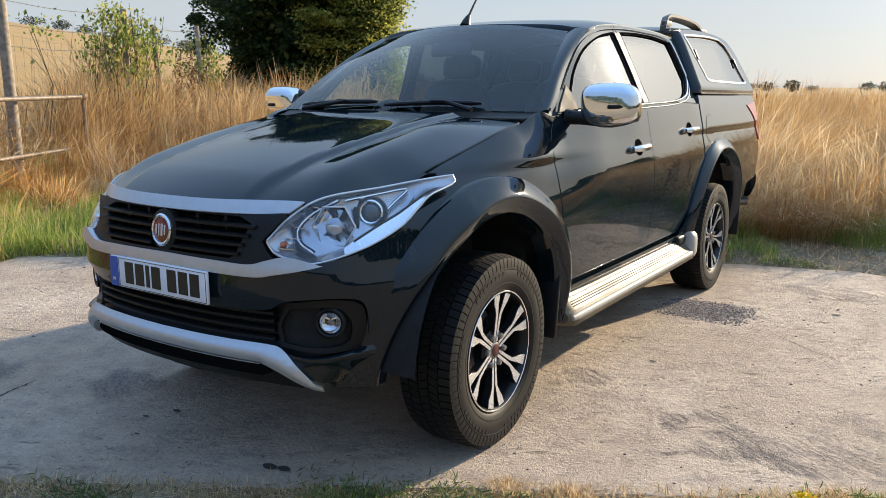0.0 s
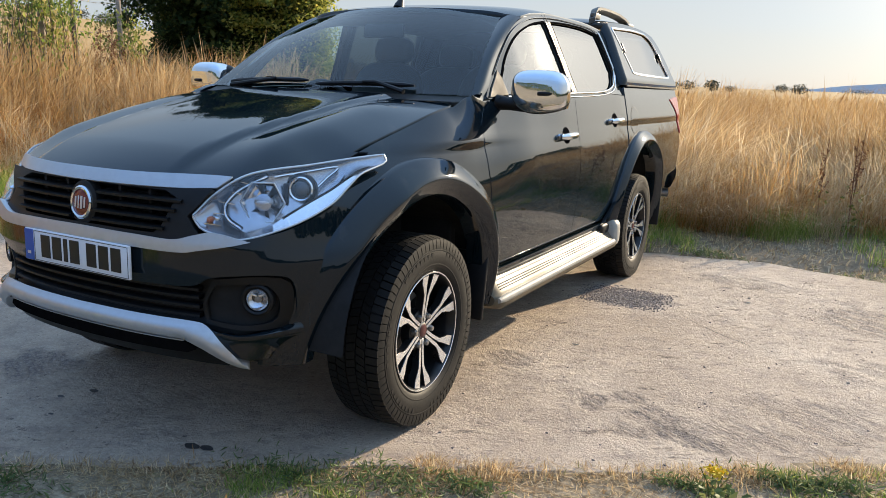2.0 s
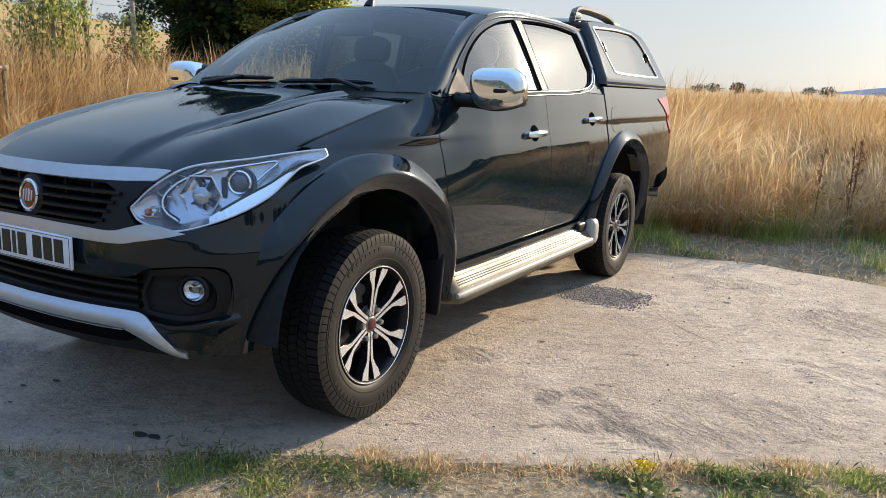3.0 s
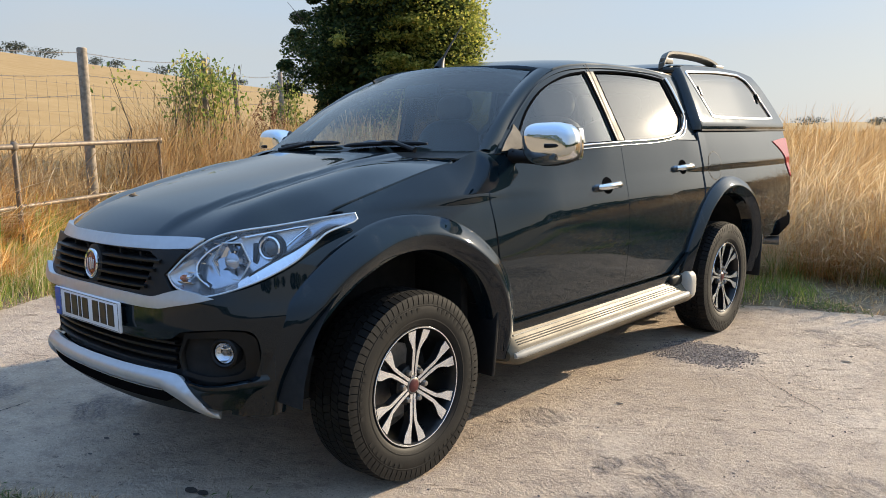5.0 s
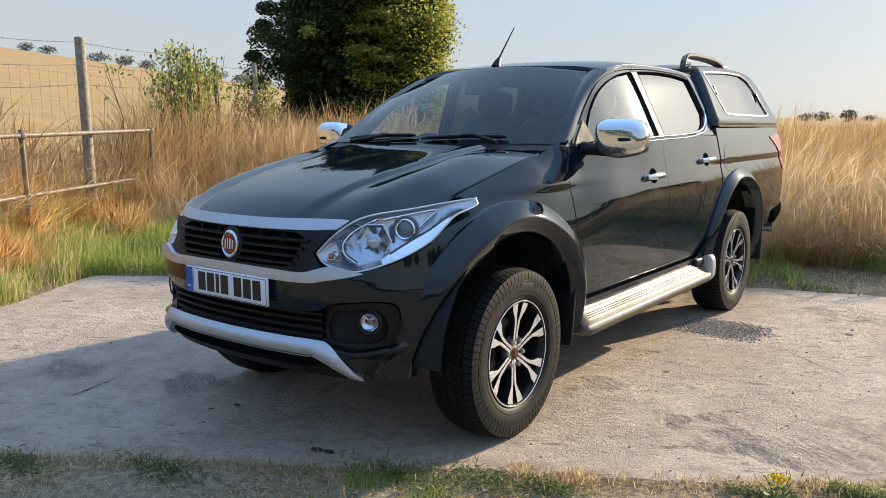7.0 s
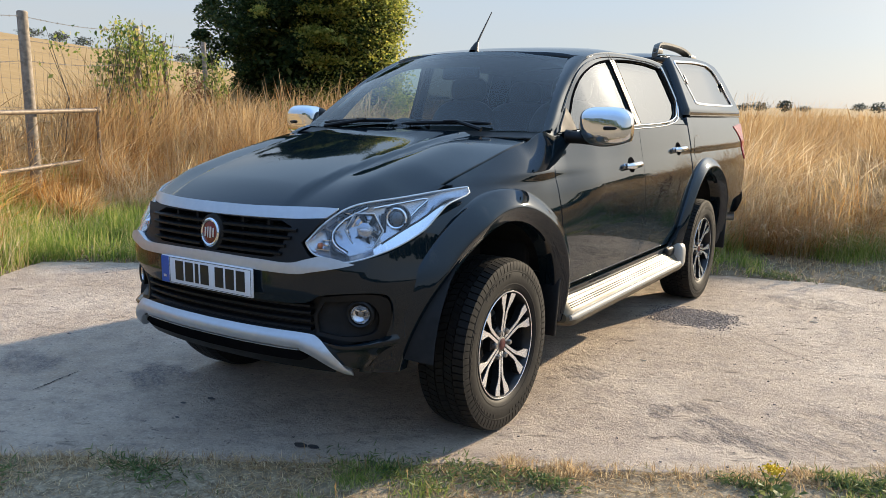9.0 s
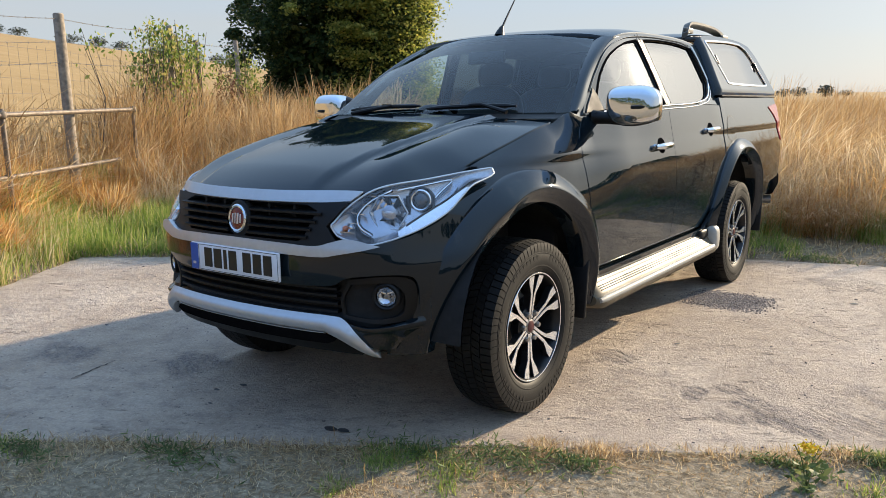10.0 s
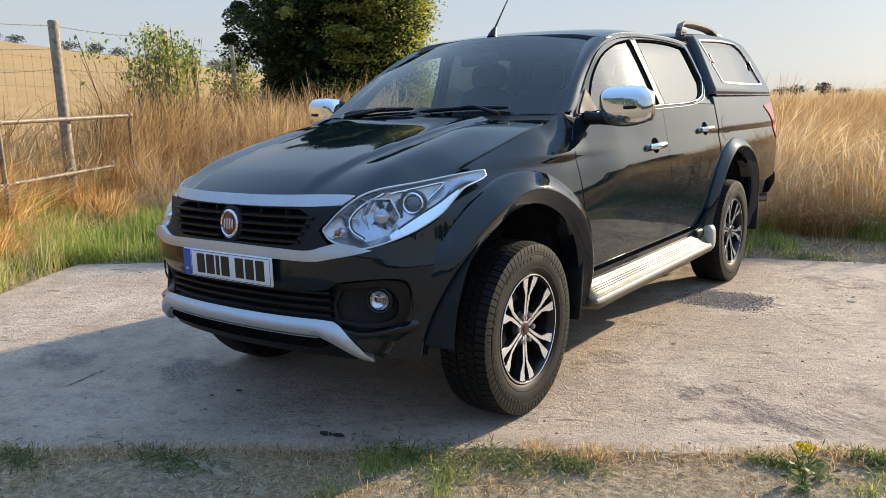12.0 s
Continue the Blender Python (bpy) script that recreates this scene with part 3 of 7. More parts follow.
def lathe(bm, prof, n=48, m=None):
    """Turn (radius, x) pairs round the x axis."""
    m = m or Matrix()
    rings = [[bm.verts.new(m @ Vector((x, r * math.cos(2 * math.pi * k / n), r * math.sin(2 * math.pi * k / n)))) for k in range(n)] for r, x in prof]
    for q, s in zip(rings, rings[1:]):
        for k in range(n):
            bm.faces.new((q[k], q[(k + 1) % n], s[(k + 1) % n], s[k]))
    return rings


def block(bm, size, m=None, bevel=0.0, seg=2):
    r = bmesh.ops.create_cube(bm, size=1.0)
    vs = r["verts"]
    bmesh.ops.scale(bm, vec=size, verts=vs)
    if bevel:
        es = list({e for v in vs for e in v.link_edges})
        o = bmesh.ops.bevel(bm, geom=es, offset=bevel, segments=seg, affect="EDGES", profile=0.5)
        vs = list({v for fc in o["faces"] for v in fc.verts} | {v for v in vs if v.is_valid})
    if m:
        bmesh.ops.transform(bm, matrix=m, verts=vs)
    return bm


def prism(bm, loop, depth, place, bevel=0.0):
    """An outline (2D) of that depth, carried by place(u, v, w) -> Vector, w from 0 to depth."""
    a = [bm.verts.new(place(u, v, 0)) for u, v in loop]
    k = [bm.verts.new(place(u, v, depth)) for u, v in (shrink(loop, bevel) if bevel else loop)]
    n = len(loop)
    if bevel:
        mid = [bm.verts.new(place(u, v, depth - bevel)) for u, v in loop]
        for i in range(n):
            bm.faces.new((a[i], a[(i + 1) % n], mid[(i + 1) % n], mid[i]))
            bm.faces.new((mid[i], mid[(i + 1) % n], k[(i + 1) % n], k[i]))
    else:
        for i in range(n):
            bm.faces.new((a[i], a[(i + 1) % n], k[(i + 1) % n], k[i]))
    bm.faces.new(k)
    bm.faces.new(a[::-1])
    return bm


# ---- ground, pad and field ----
UX, UY = 0.853, 0.521                      # along the pad
PAD_FRONT, PAD_BACK, PAD_LEFT = -0.83, 3.02, -3.22


def un(x, y):
    return UX * x + UY * y, -UY * x + UX * y


def xy(u, n):
    return UX * u - UY * n, UY * u + UX * n


def ground_z(x, y):
    u, n = un(np.asarray(x, float), np.asarray(y, float))
    bank = 0.24 * smooth(-u, 3.4, 5.0) + 0.05 * smooth(n, 3.2, 6.0) * smooth(u, -6, -3)
    hill = 0.176 * np.clip(-u - 6.0, 0, 112) - 0.05 * np.clip(-u - 118, 0, 900)
    hill = hill * smooth(-u, 5.5, 14)
    far = 0.016 * np.clip(n - 70, 0, 700) * smooth(u, -160, -20)
    under = -0.003 - 0.07 * smooth(u, -3.3, -3.0) * smooth(-n, -3.0, -2.7) * smooth(n, -0.8, -0.5)
    return bank + hill + far + under


def build_ground():
    a = np.concatenate([-np.geomspace(1400, 14, 34), np.linspace(-13, 13, 105), np.geomspace(14, 1400, 34)])
    gu, gn = np.meshgrid(a, a, indexing="ij")
    X, Y = xy(gu, gn)
    Z = ground_z(X, Y) + 0.006 * np.sin(X * 7.3 + np.sin(Y * 5.1)) * np.cos(Y * 6.1)
    n = len(a)
    faces = [(i * n + j, (i + 1) * n + j, (i + 1) * n + j + 1, i * n + j + 1) for i in range(n - 1) for j in range(n - 1)]
    me = bpy.data.meshes.new("ground")
    me.from_pydata(list(zip(X.ravel(), Y.ravel(), Z.ravel())), [], faces)
    for p in me.polygons:
        p.use_smooth = True
    tagged(obj("ground", me, GROUND), "dry soil and golden stubble field rising to a ridge", "ground", kind="structure")


def pad_height(X, Y):
    return 0.004 * np.sin(X * 1.7 + 0.6 * Y) + 0.003 * np.sin(Y * 2.9 - X)


def build_pad():
    rng = random.Random(4)
    edge = []
    corners = [(PAD_LEFT, PAD_FRONT), (7.5, PAD_FRONT), (7.5, 0.3), (5.6, 1.25), (4.3, 1.98), (3.6, 2.72), (2.7, PAD_BACK), (PAD_LEFT, PAD_BACK)]
    for a, b in zip(corners, corners[1:] + corners[:1]):
        k = max(2, int(math.hypot(b[0] - a[0], b[1] - a[1]) / 0.09))
        for j in range(k):
            edge.append((a[0] + (b[0] - a[0]) * j / k + rng.uniform(-0.018, 0.018), a[1] + (b[1] - a[1]) * j / k + rng.uniform(-0.018, 0.018)))

    def f(u, n):
        X, Y = xy(u, n)
        return np.stack([X, Y, pad_height(X, Y)], 1)

    ob = sheet("pavement", None, CONCRETE, [edge], f, 0.12, 0.12, 1)
    tagged(ob, "worn pale concrete pad with cracks and dark rough patches", "concrete pad", kind="structure")


def pad_crack(pts, w, seed):
    """A thin filled crack that lies on the pad."""
    rng = random.Random(seed)
    q = spline(pts, 14)
    bm = bmesh.new()
    prev = None
    for i, p in enumerate(q):
        t = q[min(i + 1, len(q) - 1)] - q[max(i - 1, 0)]
        t /= np.linalg.norm(t)
        nn = np.array([-t[1], t[0]])
        p = p + nn * rng.uniform(-0.007, 0.007)
        ww = w * rng.uniform(0.25, 1.0) * min(1, 4 * i / len(q), 4 * (len(q) - i) / len(q))
        z = float(pad_height(p[0], p[1])) + 0.003
        pair = [bm.verts.new((*(p + nn * ww), z)), bm.verts.new((*(p - nn * ww), z))]
        if prev:
            bm.faces.new((prev[0], pair[0], pair[1], prev[1]))
        prev = pair
    return tagged(part("pavement_crack", bm, PLASTIC_DARK), "dark crack filled with soil in the concrete", "crack", kind="structure")


def blades(name, mat, base, h, w, lean, bend, head=None, label="", category="grass", rng=None):
    """Many thin leaves as one mesh. base (k, 3); h, w (k); lean (k, 2): the tip's shift; head: width of a seed head."""
    k = len(base)
    rng = rng or np.random.default_rng(1)
    ang = rng.uniform(0, np.pi, k)
    sx, sy = np.cos(ang) * w / 2, np.sin(ang) * w / 2
    levels = [0.0, 0.45, 0.8, 1.0] if head is None else [0.0, 0.55, 0.84, 1.0]
    widths = [1.0, 0.85, 0.5, 0.0] if head is None else [0.8, 0.65, head, 0.0]
    if head is not None and head > 1.85:             # near stems whose heads nod
        levels, widths = [0.0, 0.45, 0.7, 0.85, 1.0], [0.8, 0.7, 0.6, head, 0.0]
    if head is None and np.max(h) < 0.1:
        levels, widths = [0.0, 0.55, 1.0], [1.0, 0.8, 0.0]
    nl = len(levels)
    per = 2 * (nl - 1) + 1
    V = np.zeros((k, per, 3))
    for i, (t, q) in enumerate(zip(levels, widths)):
        cx = base[:, 0] + lean[:, 0] * t ** bend
        cy = base[:, 1] + lean[:, 1] * t ** bend
        drop = np.sqrt(np.clip(1 - (np.hypot(lean[:, 0], lean[:, 1]) / np.maximum(h, 1e-3)) ** 2 * 0.5, 0.25, 1))
        cz = base[:, 2] + h * (t - (1 - drop) * t ** bend)
        if i < nl - 1:
            V[:, 2 * i] = np.stack([cx - sx * q, cy - sy * q, cz], 1)
            V[:, 2 * i + 1] = np.stack([cx + sx * q, cy + sy * q, cz], 1)
        else:
            V[:, 2 * i] = np.stack([cx, cy, cz], 1)
    tri = []
    for i in range(nl - 2):
        a = 2 * i
        tri += [(a, a + 1, a + 3), (a, a + 3, a + 2)]
    a = 2 * (nl - 2)
    tri.append((a, a + 1, a + 2))
    T = (np.array(tri)[None] + (np.arange(k) * per)[:, None, None]).reshape(-1, 3)
    me = bpy.data.meshes.new(name)
    me.vertices.add(k * per)
    me.vertices.foreach_set("co", V.ravel())
    me.loops.add(T.size)
    me.loops.foreach_set("vertex_index", T.ravel().astype(np.int32))
    me.polygons.add(len(T))
    me.polygons.foreach_set("loop_start", np.arange(0, T.size, 3, dtype=np.int32))
    me.update(calc_edges=True)
    me.validate()
    return tagged(obj(name, me, mat), label, category, kind="stuff")


def leaves(name, mat, pos, size, rng, parent=None, label="", droop=0.5, slim=0.32):
    """Small folded leaves as one mesh."""
    k = len(pos)
    a = rng.normal(size=(k, 3))
    a[:, 2] *= droop
    a /= np.linalg.norm(a, axis=1)[:, None]
    b = np.cross(a, rng.normal(size=(k, 3)))
    b /= np.linalg.norm(b, axis=1)[:, None]
    c = np.cross(a, b)
    s = size[:, None]
    V = np.stack([pos - a * s * 0.5, pos + b * s * slim + c * s * 0.1, pos + a * s * 0.55, pos - b * s * slim + c * s * 0.1], 1)
    T = (np.array([(0, 1, 2), (0, 2, 3)])[None] + (np.arange(k) * 4)[:, None, None]).reshape(-1, 3)
    me = bpy.data.meshes.new(name)
    me.vertices.add(k * 4)
    me.vertices.foreach_set("co", V.ravel())
    me.loops.add(T.size)
    me.loops.foreach_set("vertex_index", T.ravel().astype(np.int32))
    me.polygons.add(len(T))
    me.polygons.foreach_set("loop_start", np.arange(0, T.size, 3, dtype=np.int32))
    me.update(calc_edges=True)
    me.validate()
    return obj(name, me, mat, parent, label)


def scatter(rng, k, u0, u1, n0, n1, clump=0.0, size=0.25):
    """Points of the plan, in pad directions; clump draws them towards random centres."""
    u, n = rng.uniform(u0, u1, k), rng.uniform(n0, n1, k)
    if clump:
        m = max(4, int((u1 - u0) * (n1 - n0) / size ** 2 * 0.35))
        cu, cn = rng.uniform(u0, u1, m), rng.uniform(n0, n1, m)
        j = rng.integers(0, m, k)
        pull = rng.random(k) < clump
        u = np.where(pull, cu[j] + rng.normal(size=k) * size * 0.35, u)
        n = np.where(pull, cn[j] + rng.normal(size=k) * size * 0.35, n)
    return u, n


def on_pad(u, n):
    right = np.interp(n, [-0.83, 0.3, 1.25, 1.98, 2.72, 3.02], [7.5, 7.5, 5.6, 4.3, 3.6, 2.7])
    return (u > PAD_LEFT) & (u < right) & (n > PAD_FRONT) & (n < PAD_BACK)


def lawn(name, mat, seed, k, area, h, w, lean, bend=1.8, head=None, clump=0.6, size=0.3, label="", keep=None, flat=1.0, rise=None, over=False):
    rng = np.random.default_rng(seed)
    u, n = scatter(rng, k, *area, clump=clump, size=size)
    ok = ~on_pad(u, n) if not over else u > -99
    if keep is not None:
        ok &= keep(u, n, rng)
    u, n = u[ok], n[ok]
    X, Y = xy(u, n)
    k = len(u)
    hh = h[0] + (h[1] - h[0]) * rng.random(k) ** 0.8
    if h[1] > 0.6:
        hh *= 1 + 0.17 * np.sin(u * 1.9 + 1.7 * np.sin(n * 1.3)) + 0.10 * np.sin(u * 4.7 - n * 3.1)
    if rise:
        hh *= np.interp(n + 0.3 * np.sin(u * 2.3), rise, (0.35, 1.0))
    ww = rng.uniform(w[0], w[1], k)
    a, m = rng.uniform(0, 2 * np.pi, k), np.abs(rng.normal(size=k)) * lean
    if (h[1] > 0.6 and area[0] > -4) or mat is STRAW_RED:                  # swathes laid over by the wind
        a = 1.5 * np.sin(u * 1.1 + 1.4 * np.sin(n * 0.9)) + 1.2 * np.sin(n * 1.7 - u * 0.8) + np.where(rng.random(k) < 0.25, a, rng.normal(size=k) * 0.8)
    ln = np.stack([np.cos(a) * m * hh, np.sin(a) * m * hh], 1)
    big = np.hypot(ln[:, 0], ln[:, 1]) / hh
    ln *= (flat * np.minimum(1, 1.15 / np.maximum(big, 1e-6)))[:, None]
    base = np.stack([X, Y, ground_z(X, Y) - 0.01], 1)
    return blades(name, mat, base, hh, ww, ln, bend, head, label, "grass", rng)


def build_grass():
    field = lambda u, n: (u > -1.7 + 0.2 * np.sin(n * 3.0)) | (n > 6.1 + 0.35 * np.sin(u * 3.0))      # all but the green corner
    near = lambda u, n, r: field(u, n) & (r.random(len(u)) < np.clip(1.25 - (n - 3.2) / 20, 0.4, 1))
    low_front = lambda u, n, r: field(u, n) & (r.random(len(u)) < np.clip((n - 3.9 - 0.35 * np.sin(u * 2.3)) / 1.0, 0.04, 1))
    # tall dry grass behind the pad
    lawn("tall_dry_grass", STRAW, 11, 39500, (-3.6, 11, 4.7, 17), (0.80, 1.44), (0.0025, 0.0045), 0.5, 2.8, 1.7, 0.88, 0.40, "tall dry straw-coloured field grass with seed heads", near, 1.1, (4.4, 6.2))
    lawn("bent_dry_grass", STRAW_RED, 12, 30000, (-3.6, 11, 4.0, 11), (0.25, 1.05), (0.003, 0.006), 1.0, 1.9, None, 0.92, 0.5, "bent rusty dry grass at the field's edge", low_front, 1.2, (4.0, 5.4))
    lawn("pale_bent_grass", STRAW, 22, 31000, (-1.0, 11, 4.1, 9), (0.45, 1.25), (0.0022, 0.0045), 0.85, 2.5, 1.8, 0.85, 0.5, "pale bent grass with feathery heads", low_front, 1.25, (4.0, 5.6))
    lawn("pale_edge_stems", PALE_STRAW, 35, 18000, (-1.0, 8, 3.95, 6.6), (0.35, 1.15), (0.0022, 0.004), 0.95, 2.8, 1.9, 0.85, 0.35, "pale bleached stems leaning out of the field", None, 1.2, (3.9, 4.8))
    lawn("pale_bank_stems", PALE_STRAW, 36, 9000, (-5.3, -4.4, -1.0, 13), (0.30, 0.95), (0.004, 0.008), 1.3, 2.4, 1.9, 0.85, 0.35, "pale bleached stems on the bank", None, 1.2)
    lawn("fallen_grass", PALE_STRAW, 23, 5000, (-1.0, 11, 3.9, 6.5), (0.25, 0.8), (0.003, 0.0055), 1.3, 1.8, None, 0.85, 0.4, "pale fallen stems tangled in the field's edge", low_front, 1.4)
    lawn("wispy_stems", STRAW, 33, 500, (-2, 11, 4.6, 9), (0.95, 1.40), (0.002, 0.0035), 0.25, 2.6, 2.0, 0.7, 0.5, "thin tall stems standing above the dry grass")
    lawn("rusty_field_grass", STRAW_RED, 34, 26000, (-1, 11, 4.2, 8), (0.3, 1.05), (0.0025, 0.0055), 0.9, 2.1, None, 0.9, 0.45, "rust-coloured tangled grass in the field's edge", low_front, 1.2, (4.0, 5.2))
    # extra rusty blades: their colour stands in for warm light through the stems
    lawn("rusty_edge_grass", STRAW_RED, 43, 8000, (-1.2, 8, 3.95, 5.3), (0.22, 0.75), (0.0035, 0.007), 1.1, 1.9, None, 0.92, 0.45, "matted grass at the foot of the field, warm light put in as rust colour", None, 1.2)
    lawn("far_dry_grass", STRAW, 13, 14000, (-3, 40, 18, 70), (0.95, 1.46), (0.02, 0.045), 0.4, 2.0, 1.8, 0.3, 1.5, "dry field grass further off")
    # verge behind the pad
    spots = lambda u, n, r: (np.sin(u * 2.7 + 1) + np.sin(u * 5.3 + n * 3) * 0.7 + r.normal(size=len(u)) * 0.4 + 1.2 * (n - 3.75)) > -0.35
    lawn("verge_grass", GREEN, 14, 26000, (-3.4, 8, 1.6, 4.7), (0.03, 0.20), (0.003, 0.007), 0.8, 1.6, None, 0.9, 0.22, "green verge grass along the concrete", spots)
    lawn("field_foot_grass", GREEN, 24, 5000, (-1.0, 8, 3.8, 4.5), (0.10, 0.36), (0.004, 0.008), 0.8, 1.7, None, 0.8, 0.4, "longer green grass at the foot of the dry stems", spots)
    lawn("verge_litter", LITTER, 15, 46000, (-3.4, 8, 1.4, 4.6), (0.02, 0.075), (0.004, 0.010), 1.4, 1.3, None, 0.4, 0.2, "short dry grass along the concrete", None, 1.7)
    # left bank
    lawn("green_verge_grass", GREEN, 16, 29000, (-4.5, -3.12, -2.5, 7.5), (0.06, 0.28), (0.004, 0.008), 0.55, 1.6, None, 0.7, 0.25, "lush green grass beside the concrete")
    lawn("green_corner_grass", GREEN, 40, 11000, (-4.25, -1.3, 2.9, 6.6), (0.07, 0.34), (0.005, 0.011), 0.8, 1.6, None, 0.9, 0.3, "long bright green grass at the corner of the concrete")
    lawn("bank_green_grass", GREEN, 41, 2600, (-5.0, -4.1, 2.5, 9.0), (0.20, 0.60), (0.007, 0.015), 0.8, 1.6, None, 0.97, 0.30, "green leaves among the dry grass of the bank")
    lawn("pale_corner_stems", PALE_STRAW, 42, 7000, (-4.7, -1.6, 5.6, 9.5), (0.25, 0.85), (0.004, 0.008), 1.4, 2.0, None, 0.92, 0.4, "pale bleached stems tangled at the foot of the bank", None, 1.2)
    lawn("verge_weed_grass", PALE_STRAW, 26, 6000, (-4.6, -3.3, -2.5, 7.5), (0.12, 0.40), (0.003, 0.005), 0.7, 1.6, None, 0.6, 0.35, "pale stems among the green grass")
    lawn("bank_low_grass", STRAW_RED, 17, 26000, (-5.0, -3.95, -1.0, 12), (0.14, 0.50), (0.007, 0.015), 1.5, 1.4, None, 0.95, 0.42, "tangled orange dry grass on the bank")
    lawn("bank_dry_grass", STRAW_RED, 27, 24000, (-6.0, -4.45, -1.0, 15), (0.25, 0.85), (0.006, 0.014), 1.4, 1.5, None, 0.95, 0.42, "rusty tangled dry grass under the fence")
    lawn("bank_tall_grass", STRAW, 18, 6000, (-5.9, -4.6, -1.0, 17), (0.6, 1.4), (0.004, 0.008), 1.0, 2.0, 1.8, 0.85, 0.4, "tall pale grass with seed heads by the fence")
    lawn("post_foot_grass", STRAW, 39, 2200, (-4.95, -4.25, 6.4, 9.8), (0.8, 1.8), (0.003, 0.006), 0.5, 2.2, 1.8, 0.5, 0.7, "tall straw round the overgrown fence post")
    lawn("hedge_foot_grass", STRAW, 28, 7000, (-5.4, -1.5, 8.5, 15), (0.55, 1.65), (0.005, 0.010), 0.6, 2.0, 1.8, 0.75, 0.4, "tall pale grass in front of the tree")
    lawn("tangled_bank_grass", STRAW_RED, 31, 17000, (-5.2, -1.5, 6.0, 14), (0.25, 0.90), (0.006, 0.013), 1.5, 1.5, None, 0.92, 0.55, "tangled rusty grass below the tree", None, 1.3)
    # strip in front of the pad
    lawn("front_litter", LITTER, 19, 78000, (-3.3, 3.6, -1.75, -0.80), (0.008, 0.034), (0.0022, 0.0058), 1.6, 1.3, None, 0.45, 0.18, "short dry matted grass strip", None, 3.0)
    bare = lambda u, n, r: (np.sin(u * 3.1 + 0.8) + np.sin(u * 7.7) * 0.7 + r.normal(size=len(u)) * 0.2 - 1.4 * np.abs(n + 0.92)) > 0.2
    lawn("front_green_tufts", GREEN, 20, 22000, (-3.6, 6.0, -1.20, -0.80), (0.012, 0.055), (0.002, 0.0055), 1.1, 1.5, None, 0.97, 0.11, "low green grass tufts on the dry strip", bare, 1.2)
    lawn("front_straw", PALE_STRAW, 38, 28000, (-3.3, 3.8, -1.75, -0.83), (0.008, 0.022), (0.0016, 0.0036), 1.2, 1.3, None, 0.7, 0.2, "long pale straws lying on the dry strip", None, 5.5)
    lawn("edge_litter", LITTER, 29, 24000, (-3.4, 5.0, -0.91, -0.805), (0.015, 0.055), (0.002, 0.0045), 1.5, 1.4, None, 0.7, 0.12, "dry grass hanging over the concrete's edge", None, 1.6, None, True)
    lawn("front_stalks", STRAW, 21, 900, (-3.6, 6.0, -1.25, -0.82), (0.03, 0.13), (0.0014, 0.0028), 0.9, 1.6, 1.8, 0.7, 0.3, "thin dry stalks on the strip", bare)


